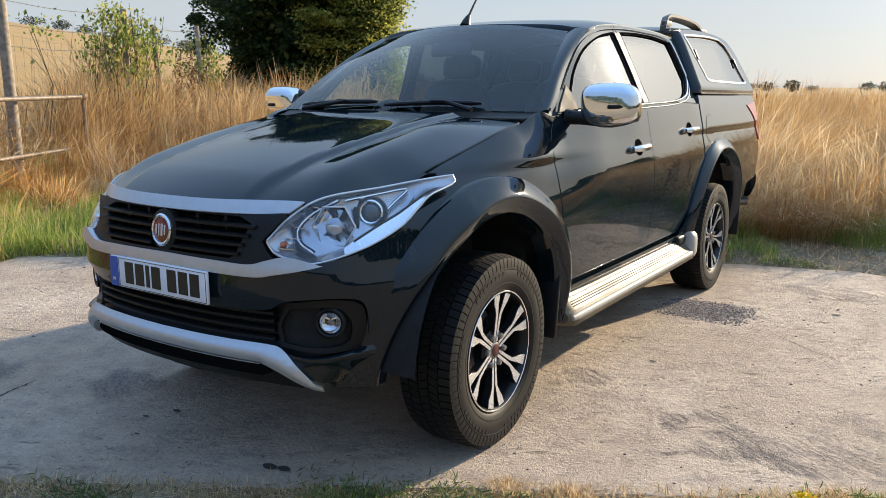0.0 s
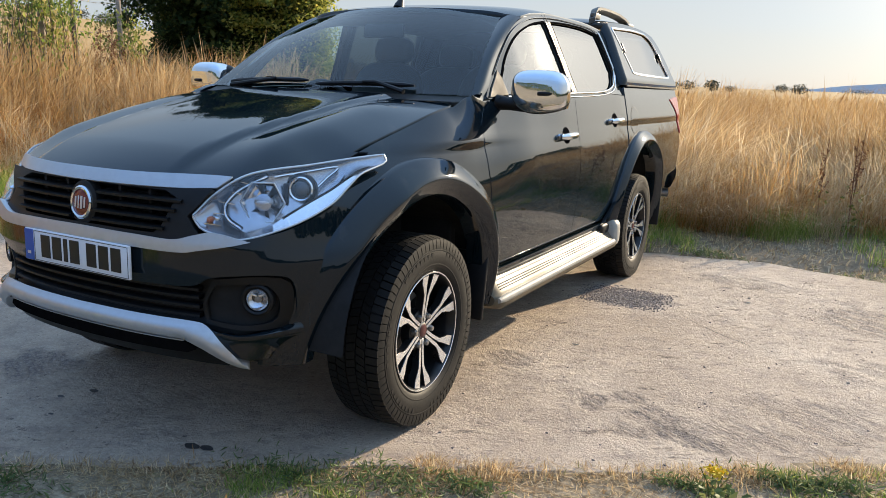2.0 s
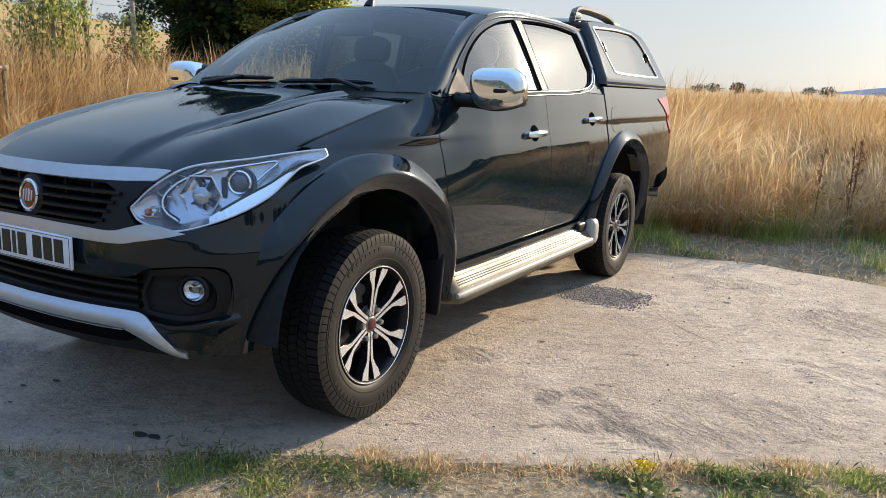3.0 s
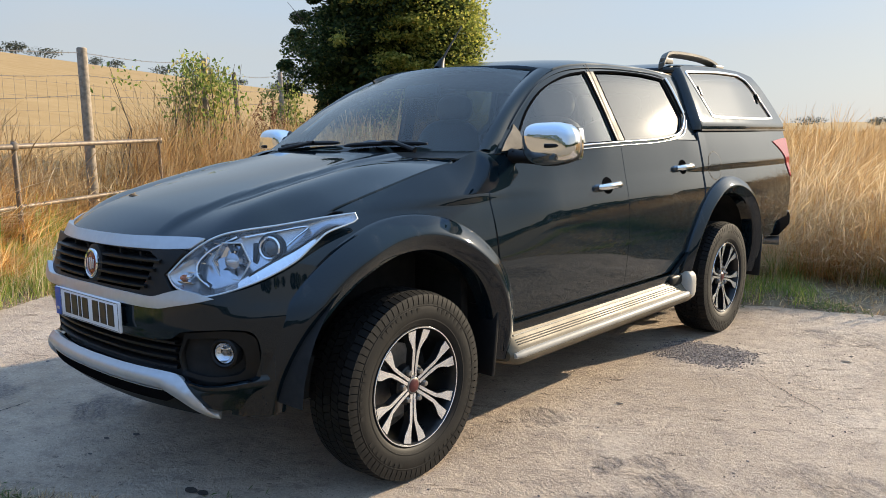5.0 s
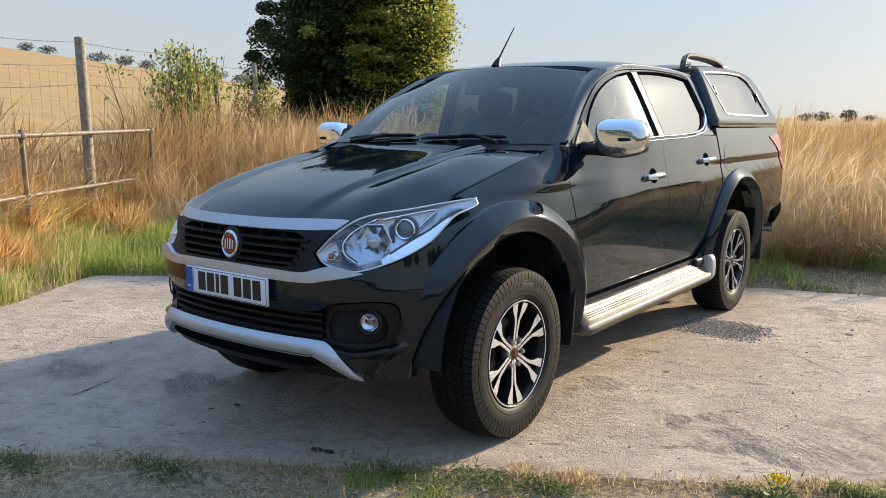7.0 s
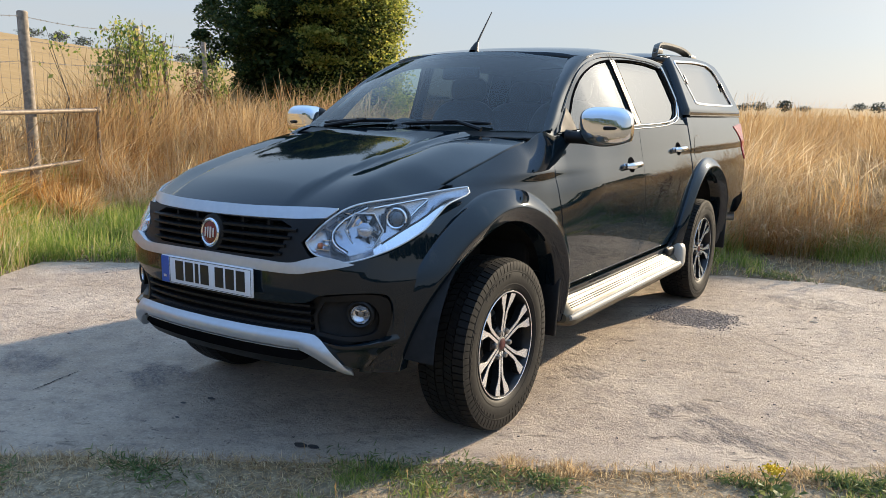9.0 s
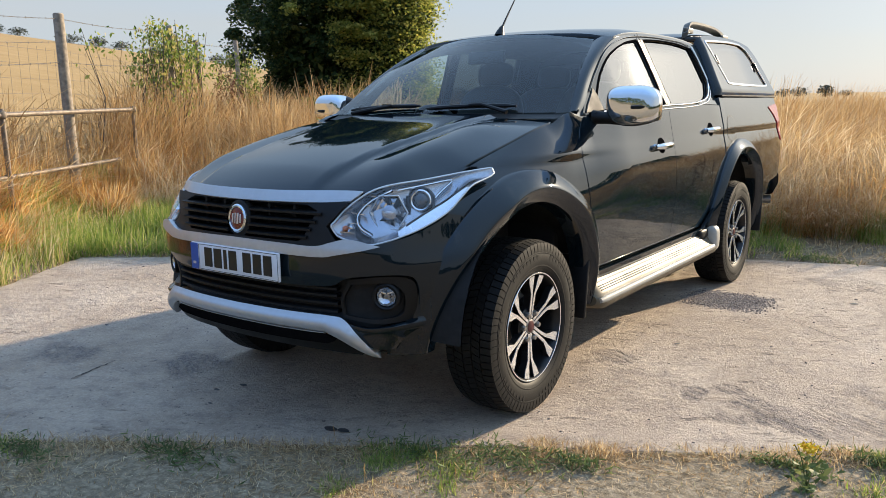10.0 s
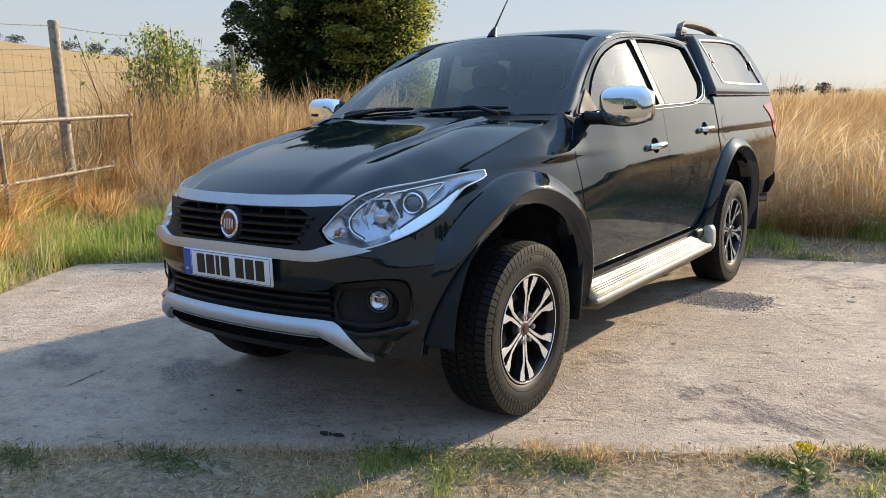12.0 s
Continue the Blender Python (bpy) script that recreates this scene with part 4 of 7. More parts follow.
def build_tree(x, y, height, spread, count, seed, name="tree", mat=None, leaf=0.13, label=""):
    rng = np.random.default_rng(seed)
    z0 = float(ground_z(x, y))
    root = empty(name, Matrix.Translation((x, y, z0)))
    bm = bmesh.new()
    tube(bm, [(0, 0, -0.2), (0.05, 0.02, height * 0.25), (-0.04, 0.06, height * 0.55), (0.02, 0, height * 0.85)], [0.16 * height / 6, 0.13 * height / 6, 0.08 * height / 6, 0.02])
    cents = []
    for i in range(16):
        a, t = rng.uniform(0, 2 * np.pi), rng.uniform(0.12, 0.85)
        r = spread * rng.uniform(0.45, 0.95) * (1.15 - 0.7 * max(0, t - 0.45))
        tip = np.array([np.cos(a) * r, np.sin(a) * r, height * min(1, t + rng.uniform(0.05, 0.18))])
        tube(bm, [(0, 0, height * t * 0.8), tuple(tip * [0.5, 0.5, 0.95]), tuple(tip)], [0.05, 0.03, 0.01], 6)
    for i in range(14 if spread > 2 else 0):        # dead twigs that stand out of the shaded side
        z = rng.uniform(0.5, 0.95) * height
        b = np.array([-0.62, -0.60, 0]) * spread * rng.uniform(0.95, 1.1)
        e = b + rng.normal(size=3) * [0.15, 0.15, 0.2] + [-0.28, -0.27, 0.45]
        mid = (b + e) / 2 + rng.normal(size=3) * 0.06
        tube(bm, [(b[0], b[1], z), (mid[0], mid[1], z + mid[2]), (e[0], e[1], z + e[2])], [0.012, 0.009, 0.004], 5)
    part("trunk", bm, BARK, root)
    # clumps over an uneven crown
    nc = 260
    a, hz = rng.uniform(0, 2 * np.pi, nc), rng.uniform(0.03, 0.97, nc)
    prof = np.interp(hz, [0, 0.12, 0.35, 0.62, 0.85, 1.0], [0.72, 0.92, 1.0, 0.92, 0.66, 0.25])
    wob = 1 + 0.16 * np.sin(3 * a + 5 * hz) + 0.10 * np.sin(7 * a - 9 * hz)
    rad = spread * prof * wob * np.sqrt(rng.uniform(0.25, 1.0, nc))
    C = np.stack([np.cos(a) * rad, np.sin(a) * rad, height * hz], 1)
    j = rng.integers(0, nc, count)
    size = rng.uniform(0.18, 0.68, nc)[j]
    off = rng.normal(size=(count, 3))
    off /= np.linalg.norm(off, axis=1)[:, None]
    off *= (rng.random(count) ** 0.45)[:, None] * size[:, None] * [1.15, 1.15, 0.75]
    pos = C[j] + off
    pos = pos[pos[:, 2] > 0.15]
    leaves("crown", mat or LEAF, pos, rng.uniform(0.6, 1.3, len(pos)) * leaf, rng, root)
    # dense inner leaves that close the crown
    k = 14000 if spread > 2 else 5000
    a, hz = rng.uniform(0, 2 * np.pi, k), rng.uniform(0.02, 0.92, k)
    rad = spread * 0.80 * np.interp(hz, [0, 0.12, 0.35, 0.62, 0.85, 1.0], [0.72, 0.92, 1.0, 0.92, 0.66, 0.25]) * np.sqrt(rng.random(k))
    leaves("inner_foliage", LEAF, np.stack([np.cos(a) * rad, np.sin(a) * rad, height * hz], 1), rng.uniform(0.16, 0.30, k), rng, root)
    if spread > 2:                                  # outer sprays, sunlight painted in as an olive leaf colour
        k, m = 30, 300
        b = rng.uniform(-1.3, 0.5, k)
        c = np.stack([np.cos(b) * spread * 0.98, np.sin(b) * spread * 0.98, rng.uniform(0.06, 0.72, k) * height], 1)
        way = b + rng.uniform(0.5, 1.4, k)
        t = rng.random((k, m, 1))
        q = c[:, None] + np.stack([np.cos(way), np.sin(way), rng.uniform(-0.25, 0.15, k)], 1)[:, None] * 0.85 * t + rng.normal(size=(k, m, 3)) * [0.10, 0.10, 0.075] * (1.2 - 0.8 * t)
        leaves("sunlit_spray", PAINTED_SUN_LEAF, q.reshape(-1, 3), rng.uniform(0.6, 1.3, k * m) * leaf, rng, root, "olive-green sprays with sunlight painted into their leaf colour")
    return tagged(root, label, "tree")


def build_far_hills():
    """Low ridges beyond the field, aerial haze painted into their colour."""
    for k, (r, h, seed) in enumerate(((900, 17, 1), (1250, 31, 2))):
        rng = random.Random(seed)
        bm = bmesh.new()
        prev = None
        for i in range(91):
            a = radians(-70 + 110 * i / 90)
            x, y = r * math.sin(a), r * math.cos(a)
            z = (h + 3 * math.sin(i * 0.31 + seed) + 1.5 * math.sin(i * 0.83) + rng.uniform(-0.5, 0.5)) * (0.3 + 0.7 * float(smooth(math.degrees(a), -9, 4)))
            ring = [bm.verts.new((x * q, y * q, zz)) for q, zz in ((0.97, -12), (1.0, z), (1.08, z + 1), (1.2, -12))]
            if prev:
                for m in range(3):
                    bm.faces.new((prev[m], ring[m], ring[m + 1], prev[m + 1]))
            prev = ring
        tagged(part("backdrop", bm, HILL), "low hills on the horizon, haze painted in as a pale colour", "hills", kind="structure")


build_ground()
build_pad()
build_far_hills()


# ---- the pickup ----
truck = tagged(empty("pickup_truck"), "glossy black double-cab pickup with a matching hard canopy", "pickup truck")

LIP = Pc([(-0.84, 0.950), (-0.80, 0.984), (-0.72, 1.026), (-0.6, 1.069), (-0.4, 1.119), (-0.1, 1.175), (0.2, 1.225), (0.5, 1.262), (0.7, 1.275)])
SEAM = Pc([(-0.64, 0.545), (-0.55, 0.598), (-0.45, 0.652), (-0.36, 0.690), (-0.25, 0.708), (-0.1, 0.722), (0.2, 0.735), (0.45, 0.737), (0.7, 0.74)])
SIDE = Pc([(0.28, 0.79), (0.42, 0.825), (0.52, 0.848), (0.65, 0.867), (0.80, 0.880), (0.90, 0.882), (0.98, 0.876), (1.06, 0.861), (1.12, 0.848), (1.18, 0.836), (1.27, 0.818), (1.40, 0.79)])
PLAN = Pc([(-0.75, 0.54), (-0.7, 0.60), (-0.6, 0.715), (-0.5, 0.785), (-0.4, 0.832), (-0.3, 0.858), (-0.2, 0.872), (0.0, 0.880), (0.5, 0.884), (3.3, 0.884), (3.9, 0.872), (4.4, 0.842)])
NECK = Pc([(0.5, -0.065), (0.65, -0.055), (0.8, -0.045), (1.1, -0.02), (1.5, 0.0), (2.4, 0.0), (2.75, -0.01)])


def bow(x):
    x = np.abs(x)
    return 0.4 * x ** 2 + 0.9 * x ** 6


def bonnet_z(x, y):
    p = y - bow(x) * (0.12 + 0.88 * smooth(-y, -0.45, 0.45))
    return LIP(p) - 0.018 * (x / 0.72) ** 2 + 0.019 * (1 - smooth(np.abs(x) - 0.10 * smooth(y, -0.7, 0.3), 0.31, 0.362)) * smooth(y, -0.84, -0.62) + 0.030 * np.exp(-((np.abs(x) - 0.52) / 0.12) ** 2) * smooth(y, -0.75, -0.45) * (1 - smooth(y, 0.0, 0.4)) - 0.018 * smooth(np.abs(x), 0.50, 0.64) * smooth(-y, 0.22, 0.42)


def side_x(y, z):
    """Half width of the body at y along it and height z, below the windows."""
    y, z = np.asarray(y, float), np.asarray(z, float)
    base = SIDE(z) + PLAN(y) - 0.884 - 0.030 * smooth(z, 0.72, 0.90) * (1 - smooth(y, -0.50, -0.18))
    base = base + NECK(y) * np.clip((z - 0.97) / 0.30, 0, 1.2) ** 1.6 * smooth(y, 0.25, 0.65)
    base = base - 0.022 * smooth(z, 0.78, 1.02) * (1 - smooth(y, 0.40, 1.0)) * smooth(y, -0.45, -0.1)
    # shoulder crease, fading towards the middle of the doors
    crease = 0.013 * (1 - smooth(y, 0.20, 0.95)) + 0.013 * smooth(y, 2.15, 2.9)
    base = base + crease * (smooth(z - 0.045 * smooth(y, 0.0, 3.0), 1.045, 1.085) - 0.6)
    xs = SEAM(y)
    zs = bonnet_z(xs, y)
    t = np.clip((z - (zs - 0.19)) / 0.19, 0, 1.15)
    return base - (base - xs) * t ** 2.3 * (1 - smooth(y, 0.30, 0.62))


def F_side(y, z):
    return np.stack([side_x(y, z), y, z], 1)


def F_bonnet(x, y):
    return np.stack([x, y, bonnet_z(x, y)], 1)


def cab_x(y, z):
    return 0.819 - 0.43 * (z - 1.27) - 0.9 * np.clip(z - 1.60, 0, 1) ** 2 + NECK(y)


def F_cab(y, z):
    y, z = np.asarray(y, float), np.asarray(z, float)
    return np.stack([cab_x(y, z), y, z], 1)


EDGE = Pc([(0.55, 1.24), (0.66, 1.295), (0.8, 1.405), (0.95, 1.51), (1.1, 1.597), (1.25, 1.655), (1.45, 1.69), (1.75, 1.712), (2.2, 1.715), (2.55, 1.698), (2.72, 1.67)])
RIDGE = Pc([(1.0, 1.675), (1.1, 1.695), (1.3, 1.727), (1.7, 1.752), (2.2, 1.758), (2.55, 1.745), (2.75, 1.73)])


def F_roof(x, y):
    ze = EDGE(y)
    q = np.abs(x) / cab_x(y, ze)
    ze2 = np.maximum(ze, 1.60 + 0 * ze)
    return np.stack([x, y, RIDGE(y) - (RIDGE(y) - ze2) * (0.5 * q ** 2 + 0.5 * q ** 9)], 1)


def canopy_x(y, z):
    return 0.812 - 0.50 * np.clip(z - 1.39, 0, 1) - 1.1 * np.clip(z - 1.66, 0, 1) ** 2 - 0.03 * np.clip(1.39 - z, -1, 0) + Pc([(2.6, -0.004), (3.4, -0.006), (4.0, -0.03), (4.4, -0.055)])(y)


def F_canopy(y, z):
    y, z = np.asarray(y, float), np.asarray(z, float)
    return np.stack([canopy_x(y, z), y, z], 1)


CAN_EDGE = Pc([(2.56, 1.708), (2.62, 1.728), (2.68, 1.745), (2.8, 1.762), (3.3, 1.782), (3.8, 1.778), (4.02, 1.752)])
CAN_TOP = Pc([(2.56, 1.742), (2.62, 1.765), (2.68, 1.780), (2.8, 1.797), (3.3, 1.818), (3.8, 1.812), (4.02, 1.785)])


def F_canopy_top(x, y):
    ze = CAN_EDGE(y)
    q = np.abs(x) / canopy_x(y, ze)
    return np.stack([x, y, CAN_TOP(y) - (CAN_TOP(y) - ze) * (0.4 * q ** 2 + 0.6 * q ** 8)], 1)


# the front, wrapped round the plan of the nose: u along it, z up
_nose = spline([(-0.005, -0.846), (0.2, -0.840), (0.4, -0.815), (0.55, -0.770), (0.65, -0.712), (0.72, -0.640), (0.775, -0.545), (0.818, -0.440), (0.845, -0.33), (0.858, -0.22)], 12)
_nose[0] = (0, -0.846)
_len = np.concatenate([[0], np.cumsum(np.hypot(*np.diff(_nose, axis=0).T))])
NOSE_X, NOSE_Y = Pc(list(zip(_len[::4], _nose[::4, 0]))), Pc(list(zip(_len[::4], _nose[::4, 1])))
FACE = Pc([(0.28, -0.12), (0.34, -0.07), (0.42, -0.012), (0.48, 0.0), (0.56, -0.012), (0.64, -0.008), (0.70, 0.002), (0.78, 0.0), (0.82, -0.008), (0.90, -0.028), (0.96, -0.05), (1.01, -0.075)])


CORNER = Pc([(0.28, -0.09), (0.42, -0.055), (0.52, -0.034), (0.65, -0.012), (0.72, -0.010), (0.80, -0.024), (0.90, -0.036), (1.0, -0.05)])


def F_nose(off=0.0):
    def f(u, z):
        s, a = np.sign(u + 1e-12), np.abs(u)
        x, y = NOSE_X(a), NOSE_Y(a)
        tx, ty = NOSE_X(a + 0.004) - NOSE_X(np.maximum(a - 0.004, 0)), NOSE_Y(a + 0.004) - NOSE_Y(np.maximum(a - 0.004, 0))
        k = np.hypot(tx, ty)
        nx, ny = ty / k * smooth(a, 0.0, 0.06), -tx / k
        q = smooth(a, 0.58, 0.82)
        d = FACE(z) * (1 - q) + CORNER(z) * q + off
        return np.stack([s * (x + nx * d), y + ny * d, z], 1)
    return f


def u_at(x):
    return float(np.interp(x, _nose[:, 0], _len))


def both(loop):
    """Close a right-hand outline (from the middle and back to it) with its mirror image."""
    return list(loop) + [(-u, z) for u, z in loop[::-1] if abs(u) > 1e-9]


def arc(cy, cz, r, a0, a1, k=24):
    return [(cy + r * math.cos(radians(a0 + (a1 - a0) * i / k)), cz + r * math.sin(radians(a0 + (a1 - a0) * i / k))) for i in range(k + 1)]


AX_F, AX_R, WHEEL_R = (0.0, 0.372), (3.0, 0.372), 0.372
GAP = 0.0025
door_front = [(0.535, 0.515), (0.510, 0.80), (0.498, 1.08), (0.53, 1.16), (0.62, 1.245)]
door_mid = [(1.635, 1.285), (1.63, 0.95), (1.64, 0.515)]
door_back = [(2.615, 1.285), (2.61, 1.0), (2.575, 0.78), (2.47, 0.66), (2.33, 0.565), (2.20, 0.515)]

for s, tag in ((1, "left"), (-1, "right")):
    # wing
    loop = outline([(0.49, 1.08), (0.50, 0.80), (0.527, 0.515), (0.53, 0.40)], [(0.53, 0.40), (0.47, 0.40)],
                   arc(0, 0.39, 0.575, 3, 153), [(-0.513, 0.66), (-0.53, 0.880)], [(-0.53, 0.880), (-0.49, 0.905)],
                   [(-0.49, 0.905), (-0.40, 0.973), (-0.31, 1.027), (-0.235, 1.054)], [(-0.235, 1.062), (-0.30, 1.060), (-0.36, float(bonnet_z(SEAM(-0.36), -0.36)) - 0.004)],
                   [(y, float(bonnet_z(SEAM(y), y)) - 0.004) for y in (-0.36, -0.28, -0.2, -0.1, 0.05, 0.2, 0.36)],
                   [(0.36, float(bonnet_z(SEAM(0.36), 0.36)) - 0.004), (0.5, 1.262), (0.665, 1.268)], [(0.665, 1.268), (0.622, 1.241), (0.53, 1.165), (0.49, 1.08)])
    sheet("front_wing", truck, PAINT, [loop], F_side, 0.018, 0.02, 1, s)
    # doors
    d1 = outline(door_front, [(0.62, 1.245), (1.0, 1.265), (1.635, 1.285)], door_mid, [(1.64, 0.515), (0.535, 0.515)])
    d2 = outline([(1.64, 0.515), (1.63, 0.95), (1.635, 1.285)], [(1.635, 1.285), (2.1, 1.295), (2.615, 1.285)], door_back, [(2.20, 0.515), (1.64, 0.515)])
    fd = sheet("front_door", truck, PAINT, [shrink(d1, GAP)], F_side, 0.02, 0.02, 1, s)
    rd = sheet("rear_door", truck, PAINT, [shrink(d2, GAP)], F_side, 0.02, 0.02, 1, s)
    # load bed side
    bed = outline([(2.635, 1.0), (2.64, 1.343)], [(2.64, 1.343), (4.34, 1.343)], [(4.34, 1.343), (4.345, 1.1), (4.33, 0.80), (4.30, 0.62)],
                  [(4.30, 0.62), (3.58, 0.52)], arc(3.0, 0.39, 0.60, 12, 150), [(2.49, 0.69), (2.60, 0.80), (2.635, 1.0)])
    sheet("bed_side", truck, PAINT, [shrink(bed, GAP)], F_side, 0.02, 0.02, 1, s)
    sill = [(0.54, 0.508), (2.19, 0.508), (2.42, 0.64), (2.47, 0.40), (0.54, 0.40)]
    sheet("sill", truck, PAINT, [sill], F_side, 0.06, 0.02, -1, s, lift=-0.006)

    # upper side of the cab with its two window openings
    gf = outline([(0.80, 1.315), (0.93, 1.44), (1.10, 1.545), (1.32, 1.62), (1.535, 1.655)], [(1.535, 1.655), (1.575, 1.47), (1.60, 1.292)], [(1.60, 1.292), (1.1, 1.28), (0.80, 1.268)], [(0.80, 1.268), (0.80, 1.315)])
    gr = outline([(1.635, 1.66), (1.9, 1.672), (2.2, 1.672), (2.43, 1.655)], [(2.43, 1.655), (2.46, 1.56), (2.50, 1.43)], [(2.50, 1.43), (2.40, 1.345), (2.2, 1.305), (1.70, 1.293)], [(1.70, 1.293), (1.665, 1.47), (1.635, 1.66)])
    cab = outline([(0.62, 1.25), (1.1, 1.27), (1.635, 1.288), (2.1, 1.298), (2.625, 1.29)], [(2.625, 1.29), (2.66, 1.45), (2.70, 1.655)],
                  [(2.70, 1.655), (2.55, 1.69), (2.2, 1.708), (1.75, 1.705), (1.45, 1.683), (1.25, 1.648), (1.1, 1.592), (0.95, 1.505), (0.8, 1.40), (0.68, 1.305), (0.62, 1.25)])
    sheet("cab_side", truck, PAINT, [cab, gf, gr], F_cab, 0.03, 0.03, 1, s, lift=-0.003)
    sheet("front_side_window", truck, GLASS_SIDE, [shrink(gf, -0.006)], F_cab, 0.04, 0.0, 1, s, "clear side window glass", lift=-0.010).visible_shadow = False
    sheet("rear_side_window", truck, GLASS_TINT, [shrink(gr, -0.006)], F_cab, 0.04, 0.0, 1, s, "dark tinted side window glass", lift=-0.010).visible_shadow = False
    for q in (gf, gr):
        sheet("window_seal", truck, MATT_BLACK, [shrink(q, -0.006), shrink(q, 0.0025)], F_cab, 0.03, 0.006, 1, s, lift=0.0015)

    # canopy side with its window
    ks = outline([(2.665, 1.352), (4.33, 1.352)], [(4.33, 1.352), (4.328, 1.39), (4.235, 1.545), (4.13, 1.665), (4.03, 1.748)],
                 [(y, float(CAN_EDGE(y))) for y in (4.03, 3.8, 3.3, 2.9, 2.72)], [(2.72, float(CAN_EDGE(2.72))), (2.70, 1.55), (2.665, 1.352)])
    kw = outline([(2.785, 1.722), (3.3, 1.745), (3.70, 1.746)], [(3.70, 1.746), (3.85, 1.70), (3.97, 1.58), (4.07, 1.458)], [(4.07, 1.458), (4.04, 1.437), (3.6, 1.430), (2.96, 1.435), (2.885, 1.462)], [(2.885, 1.462), (2.82, 1.60), (2.77, 1.705), (2.785, 1.722)])
    sheet("canopy_side", truck, PAINT, [ks, kw], F_canopy, 0.035, 0.03, 1, s)
    # rounded front corner of the canopy, back to the cab
    zz = np.linspace(1.352, 1.742, 12)
    yf = np.interp(zz, [1.352, 1.55, 1.742], [2.665, 2.70, 2.72])
    an = np.linspace(0, math.pi / 2, 7)
    P = np.stack([np.stack([canopy_x(yf, zz) - 0.055 * (1 - math.cos(a)), yf - 0.05 * math.sin(a), zz], 1) for a in an])
    grid_mesh("canopy_corner", truck, PAINT, P, s, flip=-1)
    sheet("canopy_window", truck, GLASS_TINT, [shrink(kw, -0.006)], F_canopy, 0.05, 0.0, 1, s, "dark tinted canopy window glass", lift=-0.008).visible_shadow = False
    sheet("canopy_window_frame", truck, CHROME, [shrink(kw, -0.008), shrink(kw, 0.006)], F_canopy, 0.03, 0.008, 1, s, "bright silver window frame", lift=0.004)

# bonnet
fr = [(x, -0.792 + float(bow(x)) + 0.0) for x in np.linspace(0, 0.555, 12)]
edge = [(float(SEAM(y)) - 0.004, y) for y in (-0.6, -0.52, -0.45, -0.38, -0.3, -0.15, 0.0, 0.2, 0.37)]
fr = [p for p in fr if p[1] < -0.64]
half = fr + edge + [(0.70, 0.385), (0.4, 0.35), (0.0, 0.335)]
half[0] = (0.0, half[0][1])
bl = half + [(-x, y) for x, y in half[::-1] if abs(x) > 1e-9]
sheet("bonnet", truck, PAINT, [bl], F_bonnet, 0.02, 0.03, 1)

# roof
ry = [1.235, 1.3, 1.45, 1.75, 2.2, 2.55, 2.69]
rl = [(0, 1.075), (0.2, 1.085), (0.4, 1.12), (0.585, 1.18)] + [(float(cab_x(y, EDGE(y))) - 0.006, y) for y in ry] + [(0.3, 2.72), (0, 2.73)]
sheet("roof", truck, PAINT, [both(rl)], F_roof, 0.05, 0.03, 1)

# windscreen and pillars
tt, ss = np.linspace(0, 1, 15), np.linspace(-1, 1, 41)
T, S = np.meshgrid(tt, ss, indexing="ij")


def screen(T, S, off=0.0):
    xb, xt = 0.740 * S, 0.568 * S
    yb, yt = 0.43 + 0.18 * xb ** 2, 1.070 + 0.29 * xt ** 2
    zb, zt = 1.262 + 0 * S, 1.690 - 0.13 * xt ** 2
    k = 0.022 * np.sin(np.pi * T)
    return np.stack([xb + (xt - xb) * T, yb + (yt - yb) * T - k * 0.6 + off * 0.55, zb + (zt - zb) * T + k - off * 0.83], 2)


grid_mesh("windscreen", truck, GLASS_FRONT, screen(T, S), label="curved windscreen glass", flip=-1).visible_shadow = False
for s in (1, -1):
    q = screen(tt[:, None] * np.ones((1, 2)), np.ones((15, 2)))[:, 0] * [1, 1, 1]
    ye = np.linspace(0.60, 1.245, 15)
    ze = EDGE(ye)
    e = np.stack([cab_x(ye, ze), ye, ze - 0.004], 1)
    v = np.linspace(0, 1, 7)[None, :, None]
    P = q[:, None] * (1 - v) + e[:, None] * v + np.sin(np.pi * v) * 0.016 * np.array([0.5, -0.6, 0.6])
    grid_mesh("windscreen_pillar", truck, PAINT, P, s, flip=1)
    sheet("mirror_sail", truck, SAIL, [[(0.655, 1.258), (0.835, 1.270), (0.822, 1.345), (0.800, 1.378), (0.775, 1.352), (0.70, 1.298)]], F_cab, 0.03, 0.008, 1, s, "grey plastic sail behind the mirror", lift=0.004)

# canopy top, back and front
ct = [(0, 2.58), (0.4, 2.585), (0.52, 2.60), (float(canopy_x(2.66, CAN_EDGE(2.66))) - 0.02, 2.66)] + [(float(canopy_x(y, CAN_EDGE(y))), y) for y in (2.72, 2.9, 3.3, 3.8, 4.03)] + [(0, 4.06)]
sheet("canopy_roof", truck, PAINT, [both(ct)], F_canopy_top, 0.06, 0.03, 1)
for y, k in ((2.675, 0), (4.17, 1)):
    bm = bmesh.new()
    pts = [(-0.75, 1.30), (0.75, 1.30), (0.745, 1.40), (0.60, 1.70), (0.38, 1.74), (-0.38, 1.74), (-0.60, 1.70), (-0.745, 1.40)]
    ys = [y + (0.14 if z < 1.5 else -0.17) * k for _, z in pts]
    bm.faces.new([bm.verts.new((x, yy, z)) for (x, z), yy in zip(pts, ys)])
    part("canopy_end", bm, PAINT, truck)


def facing(p, d, roll=0.0):
    """A pose at p whose x axis looks along d."""
    d = Vector(d).normalized()
    yv = Vector((0, 0, 1)).cross(d).normalized()
    zv = d.cross(yv)
    m = Matrix((d, yv, zv)).transposed().to_4x4()
    return Matrix.Translation(p) @ m @ Matrix.Rotation(radians(roll), 4, "X")


